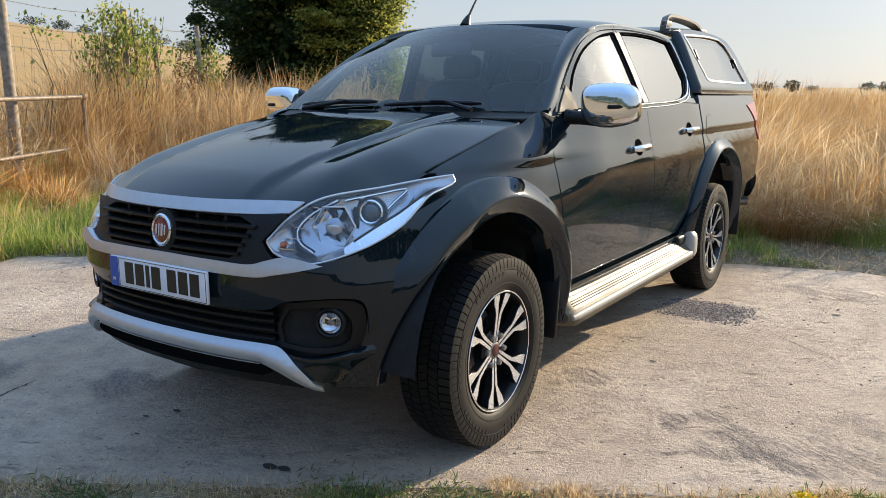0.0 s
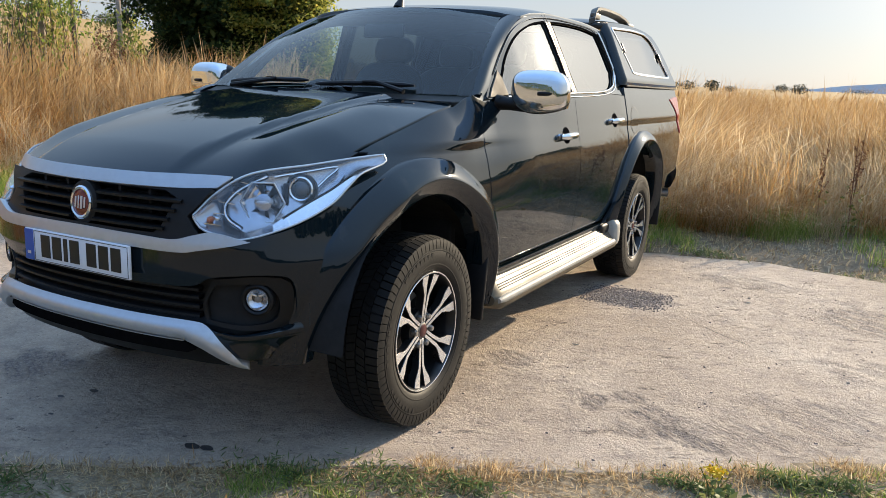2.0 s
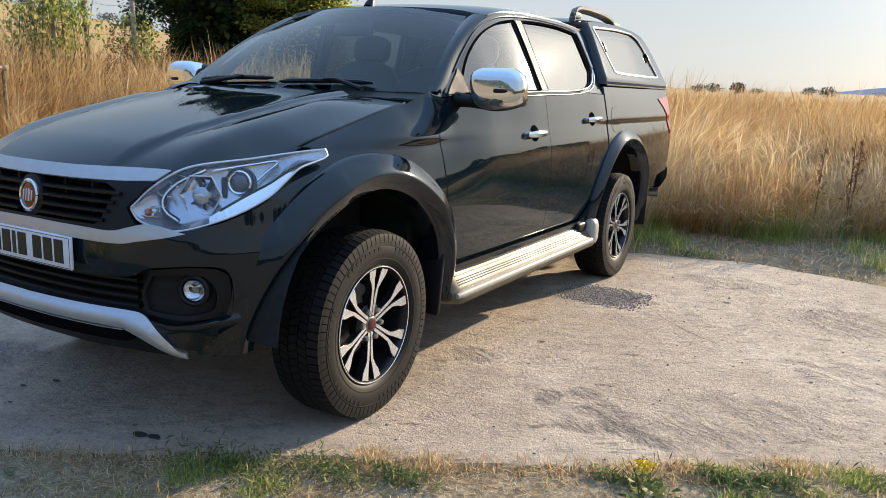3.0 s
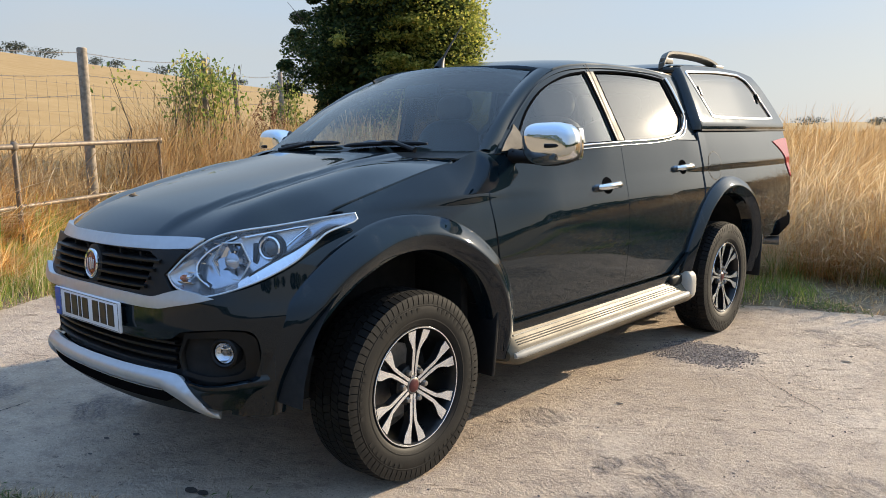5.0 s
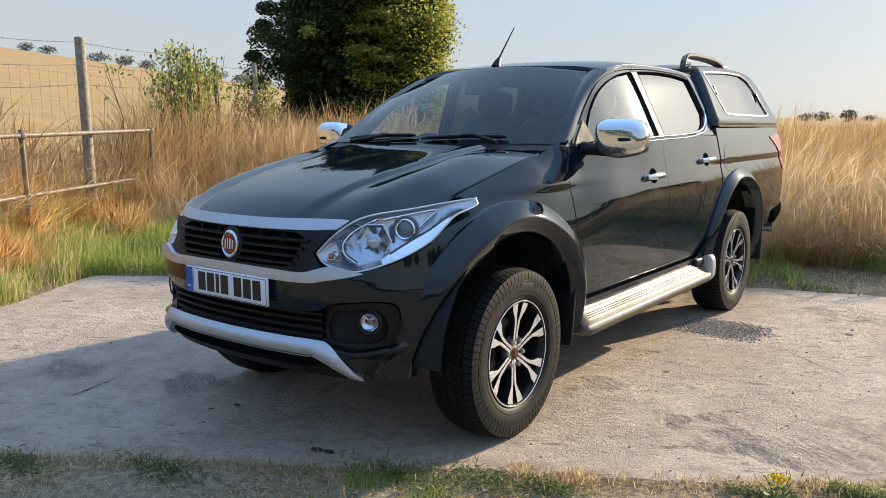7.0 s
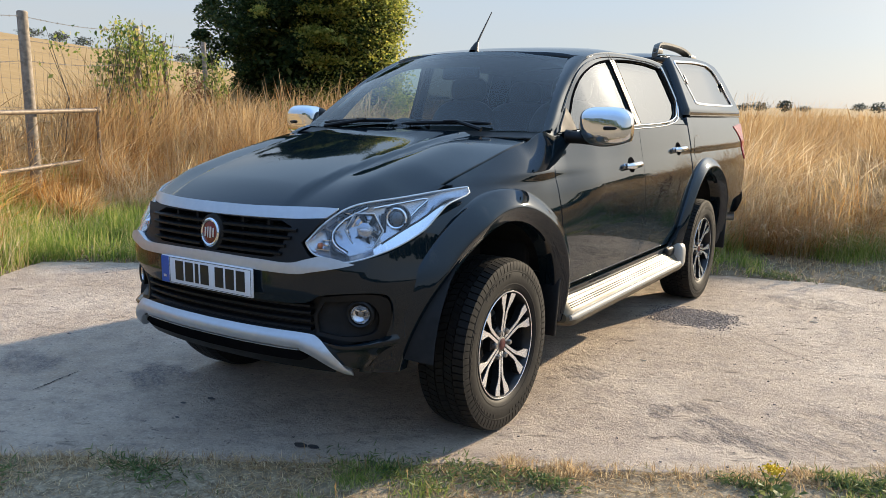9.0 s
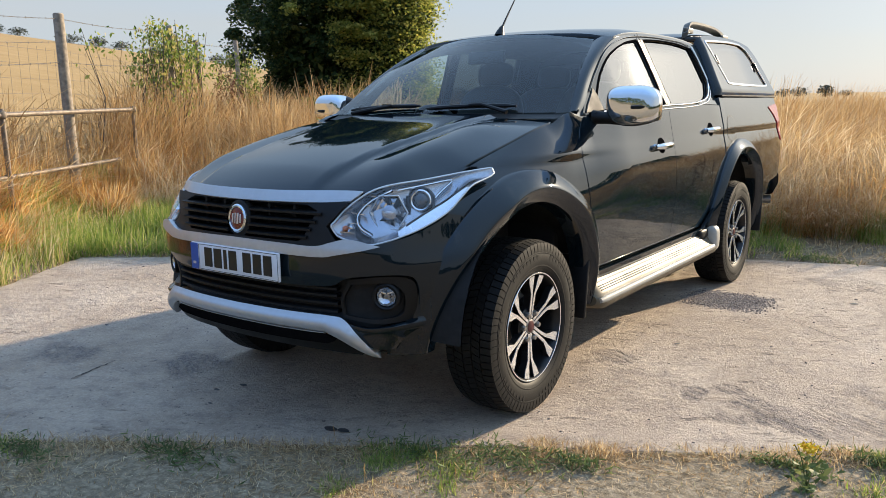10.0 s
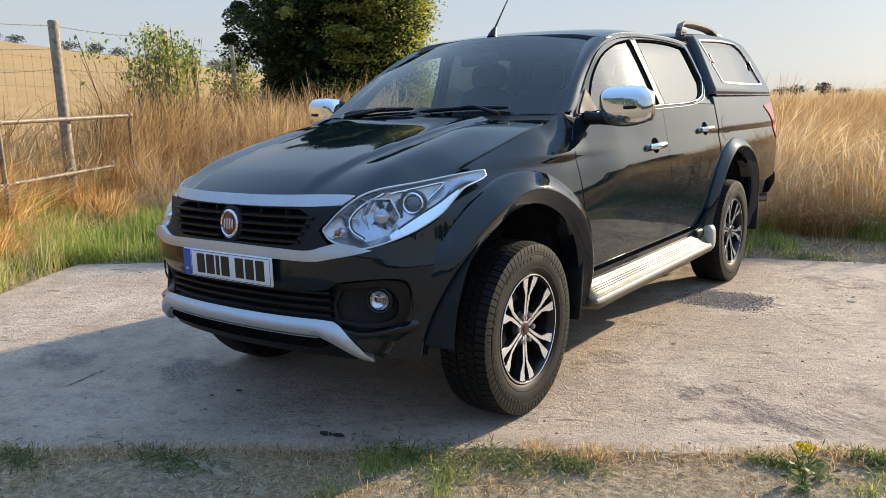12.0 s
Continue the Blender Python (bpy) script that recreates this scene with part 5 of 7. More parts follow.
def ribbon(bm, pts, out, h, d):
    """A bar of height h and depth d along points; out: the way it faces, one per point."""
    rings = []
    for p, o in zip(pts, out):
        p, o = Vector(p), Vector(o).normalized()
        up = Vector((0, 0, 1))
        c = 0.25
        sec = [(-d, -h / 2), (-d * c, -h / 2), (0, -h * 0.25), (0, h * 0.25), (-d * c, h / 2), (-d, h / 2)]
        rings.append([bm.verts.new(p + o * a + up * b) for a, b in sec])
    for q, s in zip(rings, rings[1:]):
        for k in range(6):
            bm.faces.new((q[k], q[(k + 1) % 6], s[(k + 1) % 6], s[k]))
    bm.faces.new(rings[0][::-1])
    bm.faces.new(rings[-1])
    return bm


def nose_bar(bm, u0, u1, z, off, h, d, k=24, zend=None):
    u = np.linspace(u0, u1, k)
    zz = np.full(k, z) if zend is None else z + (zend - z) * (np.abs(u) / max(abs(u0), abs(u1))) ** 2
    p = F_nose(off)(u, zz)
    o = F_nose(off + 0.01)(u, zz) - p
    return ribbon(bm, p, o, h, d)


def uy(y):
    return float(np.interp(y, _nose[:, 1], _len))


# bumper with its lower opening
flare_edge = [(uy(-math.sqrt(0.60 ** 2 - (z - 0.39) ** 2)), z) for z in (0.86, 0.80, 0.70, 0.60, 0.50, 0.415)]
top_edge = [(0, 0.768), (0.40, 0.768), (0.50, 0.785), (0.60, 0.803), (0.645, 0.812), (uy(-0.66), 0.830), (uy(-0.60), 0.852), (uy(-0.54), 0.878)]
bump_half = [(u, z) for u, z in spline(top_edge, 5)] + [(uy(-0.49), 0.905), (uy(-0.44), 0.895)] + flare_edge + [(0.72, 0.405), (0.64, 0.415), (0.55, 0.45), (0.45, 0.475), (0, 0.475)]
hole_half = [tuple(q) for q in spline([(0, 0.645), (0.30, 0.647), (0.46, 0.655), (0.53, 0.688), (0.66, 0.700), (0.755, 0.694), (0.790, 0.668), (0.803, 0.61), (0.800, 0.545), (0.775, 0.516), (0.62, 0.505), (0.50, 0.520), (0.3, 0.527), (0, 0.53)], 4)]
LEDGE = Pc([(0.28, -0.050), (0.40, -0.034), (0.46, -0.014), (0.486, 0.004), (0.500, 0.015), (0.512, 0.015), (0.530, 0.004), (0.545, 0.0), (1.1, 0.0)])


def F_bumper(u, z):
    """The nose with the ledge that runs out under the fog lamps."""
    a = np.abs(u)
    base = F_nose(0.0)(u, z)
    d = LEDGE(z)
    d = np.where(d > 0, d * smooth(a, 0.48, 0.60), d * smooth(a, 0.62, 0.74)) * (1 - smooth(a, 0.76, 1.02))
    return base + (F_nose(1.0)(u, z) - base) * d[:, None]


bumper = sheet("front_bumper", truck, PAINT, [both(bump_half), both(hole_half)], F_bumper, 0.018, 0.05, 1)
sheet("lower_grille", bumper, PLASTIC, [shrink(both(hole_half), -0.015)], F_nose(-0.045), 0.04, 0.0, 1, label="matt black lower grille insert")
for z in (0.553, 0.583, 0.613, 0.640):
    bm = nose_bar(bmesh.new(), -0.475, 0.475, z, -0.012, 0.015, 0.03)
    part("grille_slat", bm, PLASTIC, bumper)
for s in (1, -1):
    # fog lamp in its pod
    pod = [(s * u, z) for u, z in outline([(0.50, 0.532), (0.49, 0.60), (0.53, 0.680)], [(0.53, 0.680), (0.66, 0.693), (0.75, 0.686)], [(0.75, 0.686), (0.787, 0.66), (0.797, 0.60), (0.793, 0.545)], [(0.793, 0.545), (0.77, 0.522), (0.65, 0.514), (0.50, 0.532)])]
    inner = [(s * u, z) for u, z in outline([(0.505, 0.545), (0.50, 0.60), (0.535, 0.660)], [(0.535, 0.660), (0.65, 0.668), (0.705, 0.662)], [(0.705, 0.662), (0.738, 0.63), (0.748, 0.59), (0.742, 0.552)], [(0.742, 0.552), (0.71, 0.536), (0.62, 0.532), (0.505, 0.545)])]
    sheet("fog_lamp_surround", bumper, PLASTIC, [pod, inner], F_nose(-0.012), 0.02, 0.03, 1, label="raised black surround of the fog lamp")
    sheet("fog_lamp_pod", bumper, PLASTIC_DARK, [shrink(inner, -0.006)], F_nose(-0.034), 0.03, 0.0, 1)
    uf = u_at(0.648)
    c, o = F_nose(-0.022)(np.array([s * uf]), np.array([0.615]))[0], None
    o = F_nose(0.01)(np.array([s * uf]), np.array([0.615]))[0] - c
    o = Vector((o[0] * 0.6, o[1], 0.0))
    mm = facing(c, o)
    lamp = empty("fog_lamp")
    lamp.parent = truck
    bm = bmesh.new()
    lathe(bm, [(0.054, -0.02), (0.052, 0.010), (0.045, 0.014), (0.039, 0.010), (0.037, -0.02)], 32, mm)
    part("bezel", bm, PLASTIC, lamp)
    bm = bmesh.new()
    lathe(bm, [(0.035, 0.006), (0.030, -0.002), (0.018, -0.010), (0.008, -0.012), (0.0005, -0.012)], 28, mm)
    part("reflector", bm, FOG_BOWL, lamp, "chrome fog lamp bowl")
    bm = bmesh.new()
    lathe(bm, [(0.035, 0.006), (0.028, 0.010), (0.016, 0.013), (0.0005, 0.014)], 28, mm)
    part("lens", bm, GLASS_LAMP, lamp).visible_shadow = False
    bm = bmesh.new()
    lathe(bm, [(0.012, -0.008), (0.010, 0.003), (0.0005, 0.005)], 16, mm)
    part("bulb_cover", bm, STEEL, lamp)
    for k in (-1, 1):
        bm = bmesh.new()
        block(bm, (0.004, 0.020, 0.006), mm @ Matrix.Translation((0.001, 0.012 * k, 0.014)) @ Matrix.Rotation(radians(20 * k), 4, "X"), 0.001, 1)
        part("reflector_bar", bm, CHROME, lamp)

# upper grille
gh = [tuple(q) for q in [(0, 0.952), (0.30, 0.953), (0.515, 0.957), (0.48, 0.915), (0.437, 0.872), (0.468, 0.832), (0.49, 0.815), (0.40, 0.797), (0, 0.80)]]
grille = sheet("grille", truck, PLASTIC, [both(gh), both([(0, 0.945), (0.34, 0.945), (0.39, 0.925), (0.345, 0.835), (0.32, 0.812), (0, 0.812)])], F_nose(-0.005), 0.03, 0.05, 1, label="matt black grille with horizontal slats")
sheet("grille_backing", grille, PLASTIC_DARK, [both([(0, 0.95), (0.42, 0.95), (0.42, 0.80), (0, 0.80)])], F_nose(-0.075), 0.08, 0.0, 1)
for z, w in ((0.828, 0.36), (0.857, 0.375), (0.886, 0.395), (0.915, 0.415)):
    for sg in (1, -1):
        bm = nose_bar(bmesh.new(), sg * 0.055, sg * w, z, 0.006, 0.014, 0.05, 14)
        part("grille_slat", bm, PLASTIC, grille)
for x in (-0.26, -0.13, 0.13, 0.26):
    bm = bmesh.new()
    block(bm, (0.012, 0.02, 0.14), Matrix.Translation((x, float(NOSE_Y(abs(x))) + 0.07, 0.876)))
    part("grille_post", bm, PLASTIC_DARK, grille)



def F_upper_bar(u, z):
    p = F_nose(0.014)(u, z)
    p[:, 1] += 0.058 * (np.abs(u) / 0.565) ** 3
    return p


sheet("upper_grille_bar", truck, SILVER, [both([tuple(q) for q in spline([(0, 0.993), (0.2, 0.994), (0.4, 0.998), (0.50, 0.997), (0.545, 0.994)], 4)] + [(0.53, 0.980), (0.505, 0.960), (0.4, 0.955), (0, 0.952)])], F_upper_bar, 0.03, 0.03, 1, label="satin silver upper grille bar")
low = [tuple(q) for q in spline([(0, 0.808), (0.25, 0.805), (0.40, 0.802), (0.47, 0.818), (0.525, 0.831), (0.575, 0.826), (0.655, 0.806)], 5)] + [tuple(q) for q in spline([(0.655, 0.806), (0.58, 0.790), (0.50, 0.775), (0.42, 0.763), (0.2, 0.765), (0, 0.766)], 5)]
sheet("lower_grille_bar", truck, SILVER, [both(low)], F_nose(0.014), 0.025, 0.03, 1, label="satin silver strip over the number plate")


SKID_TOP = [(0, 0.545), (0.3, 0.546), (0.46, 0.545), (0.515, 0.532), (0.57, 0.475), (0.645, 0.382)]
SKID_LOW = [(0.645, 0.382), (0.60, 0.398), (0.55, 0.427), (0.50, 0.458), (0.45, 0.480), (0.40, 0.487), (0, 0.488)]


def F_skid(u, z):
    a = np.abs(u)
    top, low = np.interp(a, *zip(*spline(SKID_TOP, 5)[:, :2])), np.interp(a, *zip(*spline(SKID_LOW, 5)[::-1, :2]))
    q = np.clip((z - (top + low) / 2) / np.maximum((top - low) / 2, 0.022), -1, 1)
    out = (0.036 - 0.018 * q ** 2) * np.interp(a, [0, 0.48, 0.56, 0.645], [1, 0.9, 0.7, 0.26])
    base = F_nose(0.0)(u, z)
    return base + (F_nose(1.0)(u, z) - base) * out[:, None]


sk = [tuple(q) for q in spline(SKID_TOP, 5)] + [tuple(q) for q in spline(SKID_LOW, 5)]
sheet("skid_bar", truck, SILVER, [both(sk)], F_skid, 0.02, 0.04, 1, label="brushed silver lower bumper bar")
bm = nose_bar(bmesh.new(), -0.435, 0.435, 0.479, 0.012, 0.005, 0.02)
part("skid_lip", bm, SILVER, truck, "thin silver lip under the bumper bar")
sheet("skid_panel", truck, MATT_BLACK, [both([(0, 0.476), (0.42, 0.476), (0.45, 0.466), (0.47, 0.448), (0.44, 0.436), (0, 0.432)])], F_nose(0.006), 0.04, 0.03, 1, label="black slotted panel below the bar")
sheet("air_dam", truck, PLASTIC, [both([(0, 0.49), (0.46, 0.49), (0.55, 0.42), (0.60, 0.405), (0.56, 0.385), (0.42, 0.392), (0, 0.39)])], F_nose(-0.02), 0.05, 0.05, 1, label="matt black lower air dam")

# badge: plain bars in place of the maker's letters
bm = bmesh.new()
mm = facing((0, -0.828, 0.877), (0, -1, 0.10)) @ Matrix.Diagonal((1, 0.92, 1, 1))
lathe(bm, [(0.075, -0.03), (0.072, -0.004), (0.060, 0.0), (0.052, 0.0)], 40, mm)
badge = part("front_badge", bm, PLASTIC, truck, "round dark red badge in a chrome ring")
bm = bmesh.new()
lathe(bm, [(0.057, -0.004), (0.056, 0.006), (0.050, 0.010), (0.044, 0.008), (0.043, 0.0)], 40, mm)
part("ring", bm, CHROME, badge)
bm = bmesh.new()
lathe(bm, [(0.044, 0.004), (0.03, 0.007), (0.0005, 0.008)], 40, mm)
part("disc", bm, BADGE_RED, badge)
for k, w in ((-0.024, 0.008), (-0.009, 0.006), (0.007, 0.011), (0.024, 0.008)):
    bm = bmesh.new()
    block(bm, (0.003, w, 0.046 - abs(k) * 0.45), mm @ Matrix.Translation((0.009, k, 0)), 0.001, 1)
    part("bar", bm, BADGE_PALE, badge)

# number plate with plain bars
py = -0.862
bm = bmesh.new()
block(bm, (0.52, 0.012, 0.111), Matrix.Translation((0, py, 0.712)), 0.004)
plate = part("number_plate", bm, WHITE_PLATE, truck, "white front number plate with a blue end band")
bm = bmesh.new()
block(bm, (0.046, 0.004, 0.107), Matrix.Translation((-0.235, py - 0.0055, 0.712)), 0.001, 1)
part("band", bm, PLATE_BLUE, plate, "blue end band")
bm = bmesh.new()
block(bm, (0.016, 0.002, 0.010), Matrix.Translation((-0.235, py - 0.0085, 0.685)))
part("mark", bm, BADGE_PALE, plate)
x = -0.172
for i in range(7):
    w = 0.020 if i == 2 else 0.047
    bm = bmesh.new()
    block(bm, (w, 0.003, 0.078), Matrix.Translation((x + w / 2, py - 0.0065, 0.714)), 0.001, 1)
    part("mark", bm, PLATE_BLACK, plate)
    x += w + (0.036 if i == 3 else 0.0115)
bm = bmesh.new()
for dz in (-0.0505, 0.0505):
    block(bm, (0.455, 0.0015, 0.0018), Matrix.Translation((0.024, py - 0.0062, 0.712 + dz)))
for dx in (-0.207, 0.255):
    block(bm, (0.0018, 0.0015, 0.1025), Matrix.Translation((dx, py - 0.0062, 0.712)))
part("border_line", bm, PLATE_BLACK, plate)
bm = bmesh.new()
block(bm, (0.46, 0.03, 0.07), Matrix.Translation((0, py + 0.018, 0.712)), 0.005)
part("plate_holder", bm, PLASTIC, plate)

# headlamps
HL_TOP = spline([(0.448, -0.775, 0.876), (0.49, -0.715, 0.945), (0.555, -0.625, 1.003), (0.66, -0.46, 1.028), (0.745, -0.335, 1.049), (0.803, -0.245, 1.060)], 10)
HL_LOW = spline([(0.448, -0.775, 0.870), (0.475, -0.772, 0.838), (0.53, -0.760, 0.822), (0.606, -0.718, 0.810), (0.704, -0.602, 0.852), (0.761, -0.49, 0.909), (0.781, -0.42, 0.963), (0.791, -0.365, 1.001), (0.802, -0.30, 1.019), (0.809, -0.258, 1.030), (0.811, -0.241, 1.040)], 8)


def along(q, t):
    d = np.concatenate([[0], np.cumsum(np.linalg.norm(np.diff(q, axis=0), axis=1))])
    return np.stack([np.interp(t * d[-1], d, q[:, i]) for i in range(3)], -1)


tl = np.linspace(0, 1, 41)
A, B = along(HL_TOP, tl), along(HL_LOW, tl)
vv = np.linspace(0, 1, 15)[None, :, None]
FWD = np.array([0.55, -0.82, 0.15])


def lamp_patch(depth, k=1.0, bulge=0.018):
    mid = (A + B) / 2
    a, b = mid + (A - mid) * k, mid + (B - mid) * k
    return a[:, None] * (1 - vv) + b[:, None] * vv + (np.sin(np.pi * vv) * bulge - depth) * FWD


for s in (1, -1):
    hl = empty("headlamp")
    hl.parent = truck
    hl["label"] = "large clear headlamp with chrome reflectors"
    cover = grid_mesh("lens_cover", hl, GLASS_LAMP, lamp_patch(0.0), s, flip=-1)
    cover.visible_shadow = False
    P = lamp_patch(0.0, 1.0, 0.0)
    dd = 0.055 * np.sin(np.pi * np.clip(vv, 0.0, 1)) ** 0.5 * np.clip(np.minimum(tl * 6, (1 - tl) * 3), 0, 1)[:, None, None]
    grid_mesh("bowl", hl, LAMP_BOWL, P - dd * FWD, s, "silver reflector bowl", flip=-1)
    bm = bmesh.new()
    ring = [tuple(p * [s, 1, 1]) for p in np.vstack([A, B[::-1]])]
    tube(bm, ring + [ring[0]], 0.0036, 8, False)
    part("chrome_edge", bm, LAMP_EDGE, hl)
    # lower chrome sweep
    t2 = np.linspace(0.36, 0.97, 26)
    b2, a2 = along(HL_LOW, t2), along(HL_TOP, t2)
    w2 = (0.30 * np.sin(np.pi * np.clip((t2 - 0.30) / 0.72, 0, 1)) ** 0.7)[:, None]
    v3 = np.linspace(0, 1, 7)[None, :, None]
    P = b2[:, None] + (a2 - b2)[:, None] * w2[:, None] * v3 - FWD * (0.004 + 0.016 * v3)
    grid_mesh("chrome_sweep", hl, CHROME, P, s, "polished chrome lower trim", flip=1)
    bm = bmesh.new()
    tube(bm, [tuple((p + FWD * 0.003) * [s, 1, 1]) for p in P[2:-2, -1]], 0.0028, 6)
    part("sweep_line", bm, PLASTIC, hl)
    # dark divider between the indicator and the main lamp, with a bright lip
    dv = spline([(0.583, -0.592, 0.995), (0.535, -0.662, 0.955), (0.513, -0.705, 0.910), (0.528, -0.715, 0.868), (0.575, -0.705, 0.838)], 6)
    for r, mat, k, nm in ((0.0075, PLASTIC, 0.014, "divider"), (0.0035, CHROME, 0.003, "divider_lip")):
        bm = bmesh.new()
        tube(bm, [tuple((p - FWD * k + np.array([0.004, 0, 0.0])) * [s, 1, 1]) for p in dv], r, 8)
        part(nm, bm, mat, hl)
    # indicator shelves
    for k in range(5):
        t = k / 4
        a = np.array([0.468 + 0.062 * t, -0.752 + 0.105 * t, 0.850 + 0.125 * t]) + FWD * 0.002
        b = np.array([0.520 + 0.030 * t, -0.728 + 0.090 * t, 0.846 + 0.125 * t]) + FWD * 0.006
        bm = bmesh.new()
        ribbon(bm, [tuple(a * [s, 1, 1]), tuple((a + b) / 2 * [s, 1, 1]), tuple(b * [s, 1, 1])], [(s * FWD[0], FWD[1], FWD[2])] * 3, 0.0045, 0.014)
        part("indicator_shelf", bm, CHROME, hl)
    for dx, mat, nm in ((0.0, AMBER, "indicator_bulb"), (0.026, CHROME, "side_bulb")):
        mm = facing((s * (0.487 + dx), -0.745 + dx * 0.3, 0.863 + dx * 0.2), (s * 0.5, -0.85, 0.1))
        bm = bmesh.new()
        lathe(bm, [(0.010, -0.02), (0.010, 0.0), (0.006, 0.008), (0.0005, 0.010)], 14, mm)
        part(nm, bm, mat, hl, "orange indicator bulb" if mat is AMBER else "")
    # projector in a dark bezel
    mm = facing((s * 0.656, -0.508, 0.951), (s * 0.42, -0.90, 0.12)) @ Matrix.Scale(0.78, 4)
    bm = bmesh.new()
    lathe(bm, [(0.066, -0.03), (0.064, -0.004), (0.052, 0.002), (0.050, -0.02)], 36, mm)
    part("projector_bezel", bm, PLASTIC, hl)
    bm = bmesh.new()
    lathe(bm, [(0.052, -0.02), (0.053, 0.006), (0.047, 0.012), (0.041, 0.008), (0.039, -0.01)], 36, mm)
    part("projector_ring", bm, CHROME, hl)
    bm = bmesh.new()
    lathe(bm, [(0.040, -0.004), (0.034, 0.010), (0.021, 0.018), (0.0005, 0.021)], 36, mm)
    part("projector_lens", bm, LENS, hl, "dark glassy projector lens")
    # main reflector with its shield, dark slots round it
    mm = facing((s * 0.592, -0.617, 0.913), (s * 0.42, -0.90, 0.12))
    bm = bmesh.new()
    lathe(bm, [(0.072, 0.006), (0.060, -0.012), (0.040, -0.022), (0.0005, -0.026)], 6, mm)
    part("main_reflector", bm, CHROME, hl, sharp=20)
    bm = bmesh.new()
    hexagon = [mm @ Vector((0.007, 0.072 * math.cos(radians(60 * k)), 0.072 * math.sin(radians(60 * k)))) for k in range(7)]
    tube(bm, hexagon, 0.0032, 6, False)
    part("reflector_rim", bm, LAMP_EDGE, hl)
    for k, spread in ((48, 15), (100, 11), (232, 16), (285, 10), (335, 9)):
        bm = bmesh.new()
        low = [bm.verts.new(mm @ Vector((-0.010 + 0.012 * (r > 0.04), r * math.cos(radians(k + d)), r * math.sin(radians(k + d))))) for r, d in ((0.026, -spread), (0.064, -spread * 0.8), (0.064, spread * 0.8), (0.026, spread))]
        bm.faces.new(low)
        bmesh.ops.solidify(bm, geom=bm.faces[:], thickness=0.002)
        part("reflector_slot", bm, PLASTIC, hl)
    bm = bmesh.new()
    lathe(bm, [(0.029, -0.016), (0.028, 0.004), (0.018, 0.009), (0.0005, 0.010)], 28, mm)
    part("bulb_shield", bm, LAMP_BOWL, hl)
    bm = bmesh.new()
    lathe(bm, [(0.022, 0.0075), (0.015, 0.0105), (0.0005, 0.012)], 28, mm @ Matrix.Diagonal((1, 1, 0.35, 1)))
    part("shield_mark", bm, BADGE_PALE, hl)
    # dark recess between the reflector and the projector
    bm = bmesh.new()
    block(bm, (0.010, 0.020, 0.085), facing((s * 0.630, -0.556, 0.930), (s * 0.42, -0.90, 0.12)) @ Matrix.Translation((-0.012, 0, 0)), 0.004)
    part("recess", bm, PLASTIC, hl)
    # angular chrome fin above the projector
    fin = spline([(0.60, -0.575, 0.992), (0.66, -0.475, 1.008), (0.715, -0.39, 1.020), (0.700, -0.43, 0.985), (0.690, -0.47, 0.955)], 4)
    bm = bmesh.new()
    tube(bm, [tuple((p - FWD * 0.010) * [s, 1, 1]) for p in fin], 0.005, 8)
    part("fin", bm, CHROME, hl)

# wheel arch flares
for s in (1, -1):
    for cy, cz, ro, ri, a0, a1, name in ((0.0, 0.39, 0.648, 0.508, -4, 181, "front_arch_flare"), (3.0, 0.39, 0.660, 0.545, -6, 176, "rear_arch_flare")):
        an = np.radians(np.linspace(a0, a1, 64))
        prof = [(0.0, 0.0), (0.010, 0.012), (0.06, 0.019), (0.25, 0.034), (0.44, 0.046), (0.52, 0.049), (0.56, 0.0475), (0.62, 0.043), (0.80, 0.026), (0.95, 0.012), (1.0, 0.002), (1.0, -0.03), (1.02, -0.07)]
        P = np.zeros((len(an), len(prof), 3))
        for j, (v, o) in enumerate(prof):
            r = ro + (ri - ro) * v
            yy, zz = cy + r * np.cos(an), cz + r * np.sin(an)
            P[:, j] = np.stack([side_x(yy, np.minimum(zz, 1.04)) + o, yy, zz], 1)
        ob = grid_mesh(name, truck, PAINT, P, s, flip=1)
    # liners
    for cy, ri in ((0.0, 0.53), (3.0, 0.56)):
        bm = bmesh.new()
        an = [radians(a) for a in range(0, 181, 8)]
        for x0, x1 in ((0.35, 0.86),):
            prev = None
            for a in an:
                pr = [bm.verts.new((s * x, cy + (ri + 0.025) * math.cos(a), 0.39 + (ri + 0.025) * math.sin(a))) for x in (x0, x1)]
                if prev:
                    bm.faces.new((prev[0], prev[1], pr[1], pr[0]))
                prev = pr
        part("arch_liner", bm, PLASTIC_DARK, truck)
    # mud flaps
    for y0, x0, z0 in ((0.47, 0.865, 0.30), (3.60, 0.875, 0.30)):
        bm = bmesh.new()
        block(bm, (0.17, 0.022, 0.30), Matrix.Translation((s * (x0 - 0.075), y0 + 0.012, z0 + 0.15)) @ Matrix.Rotation(radians(-8), 4, "X"), 0.008)
        part("mud_flap", bm, PLASTIC, truck)

# ---- wheels ----


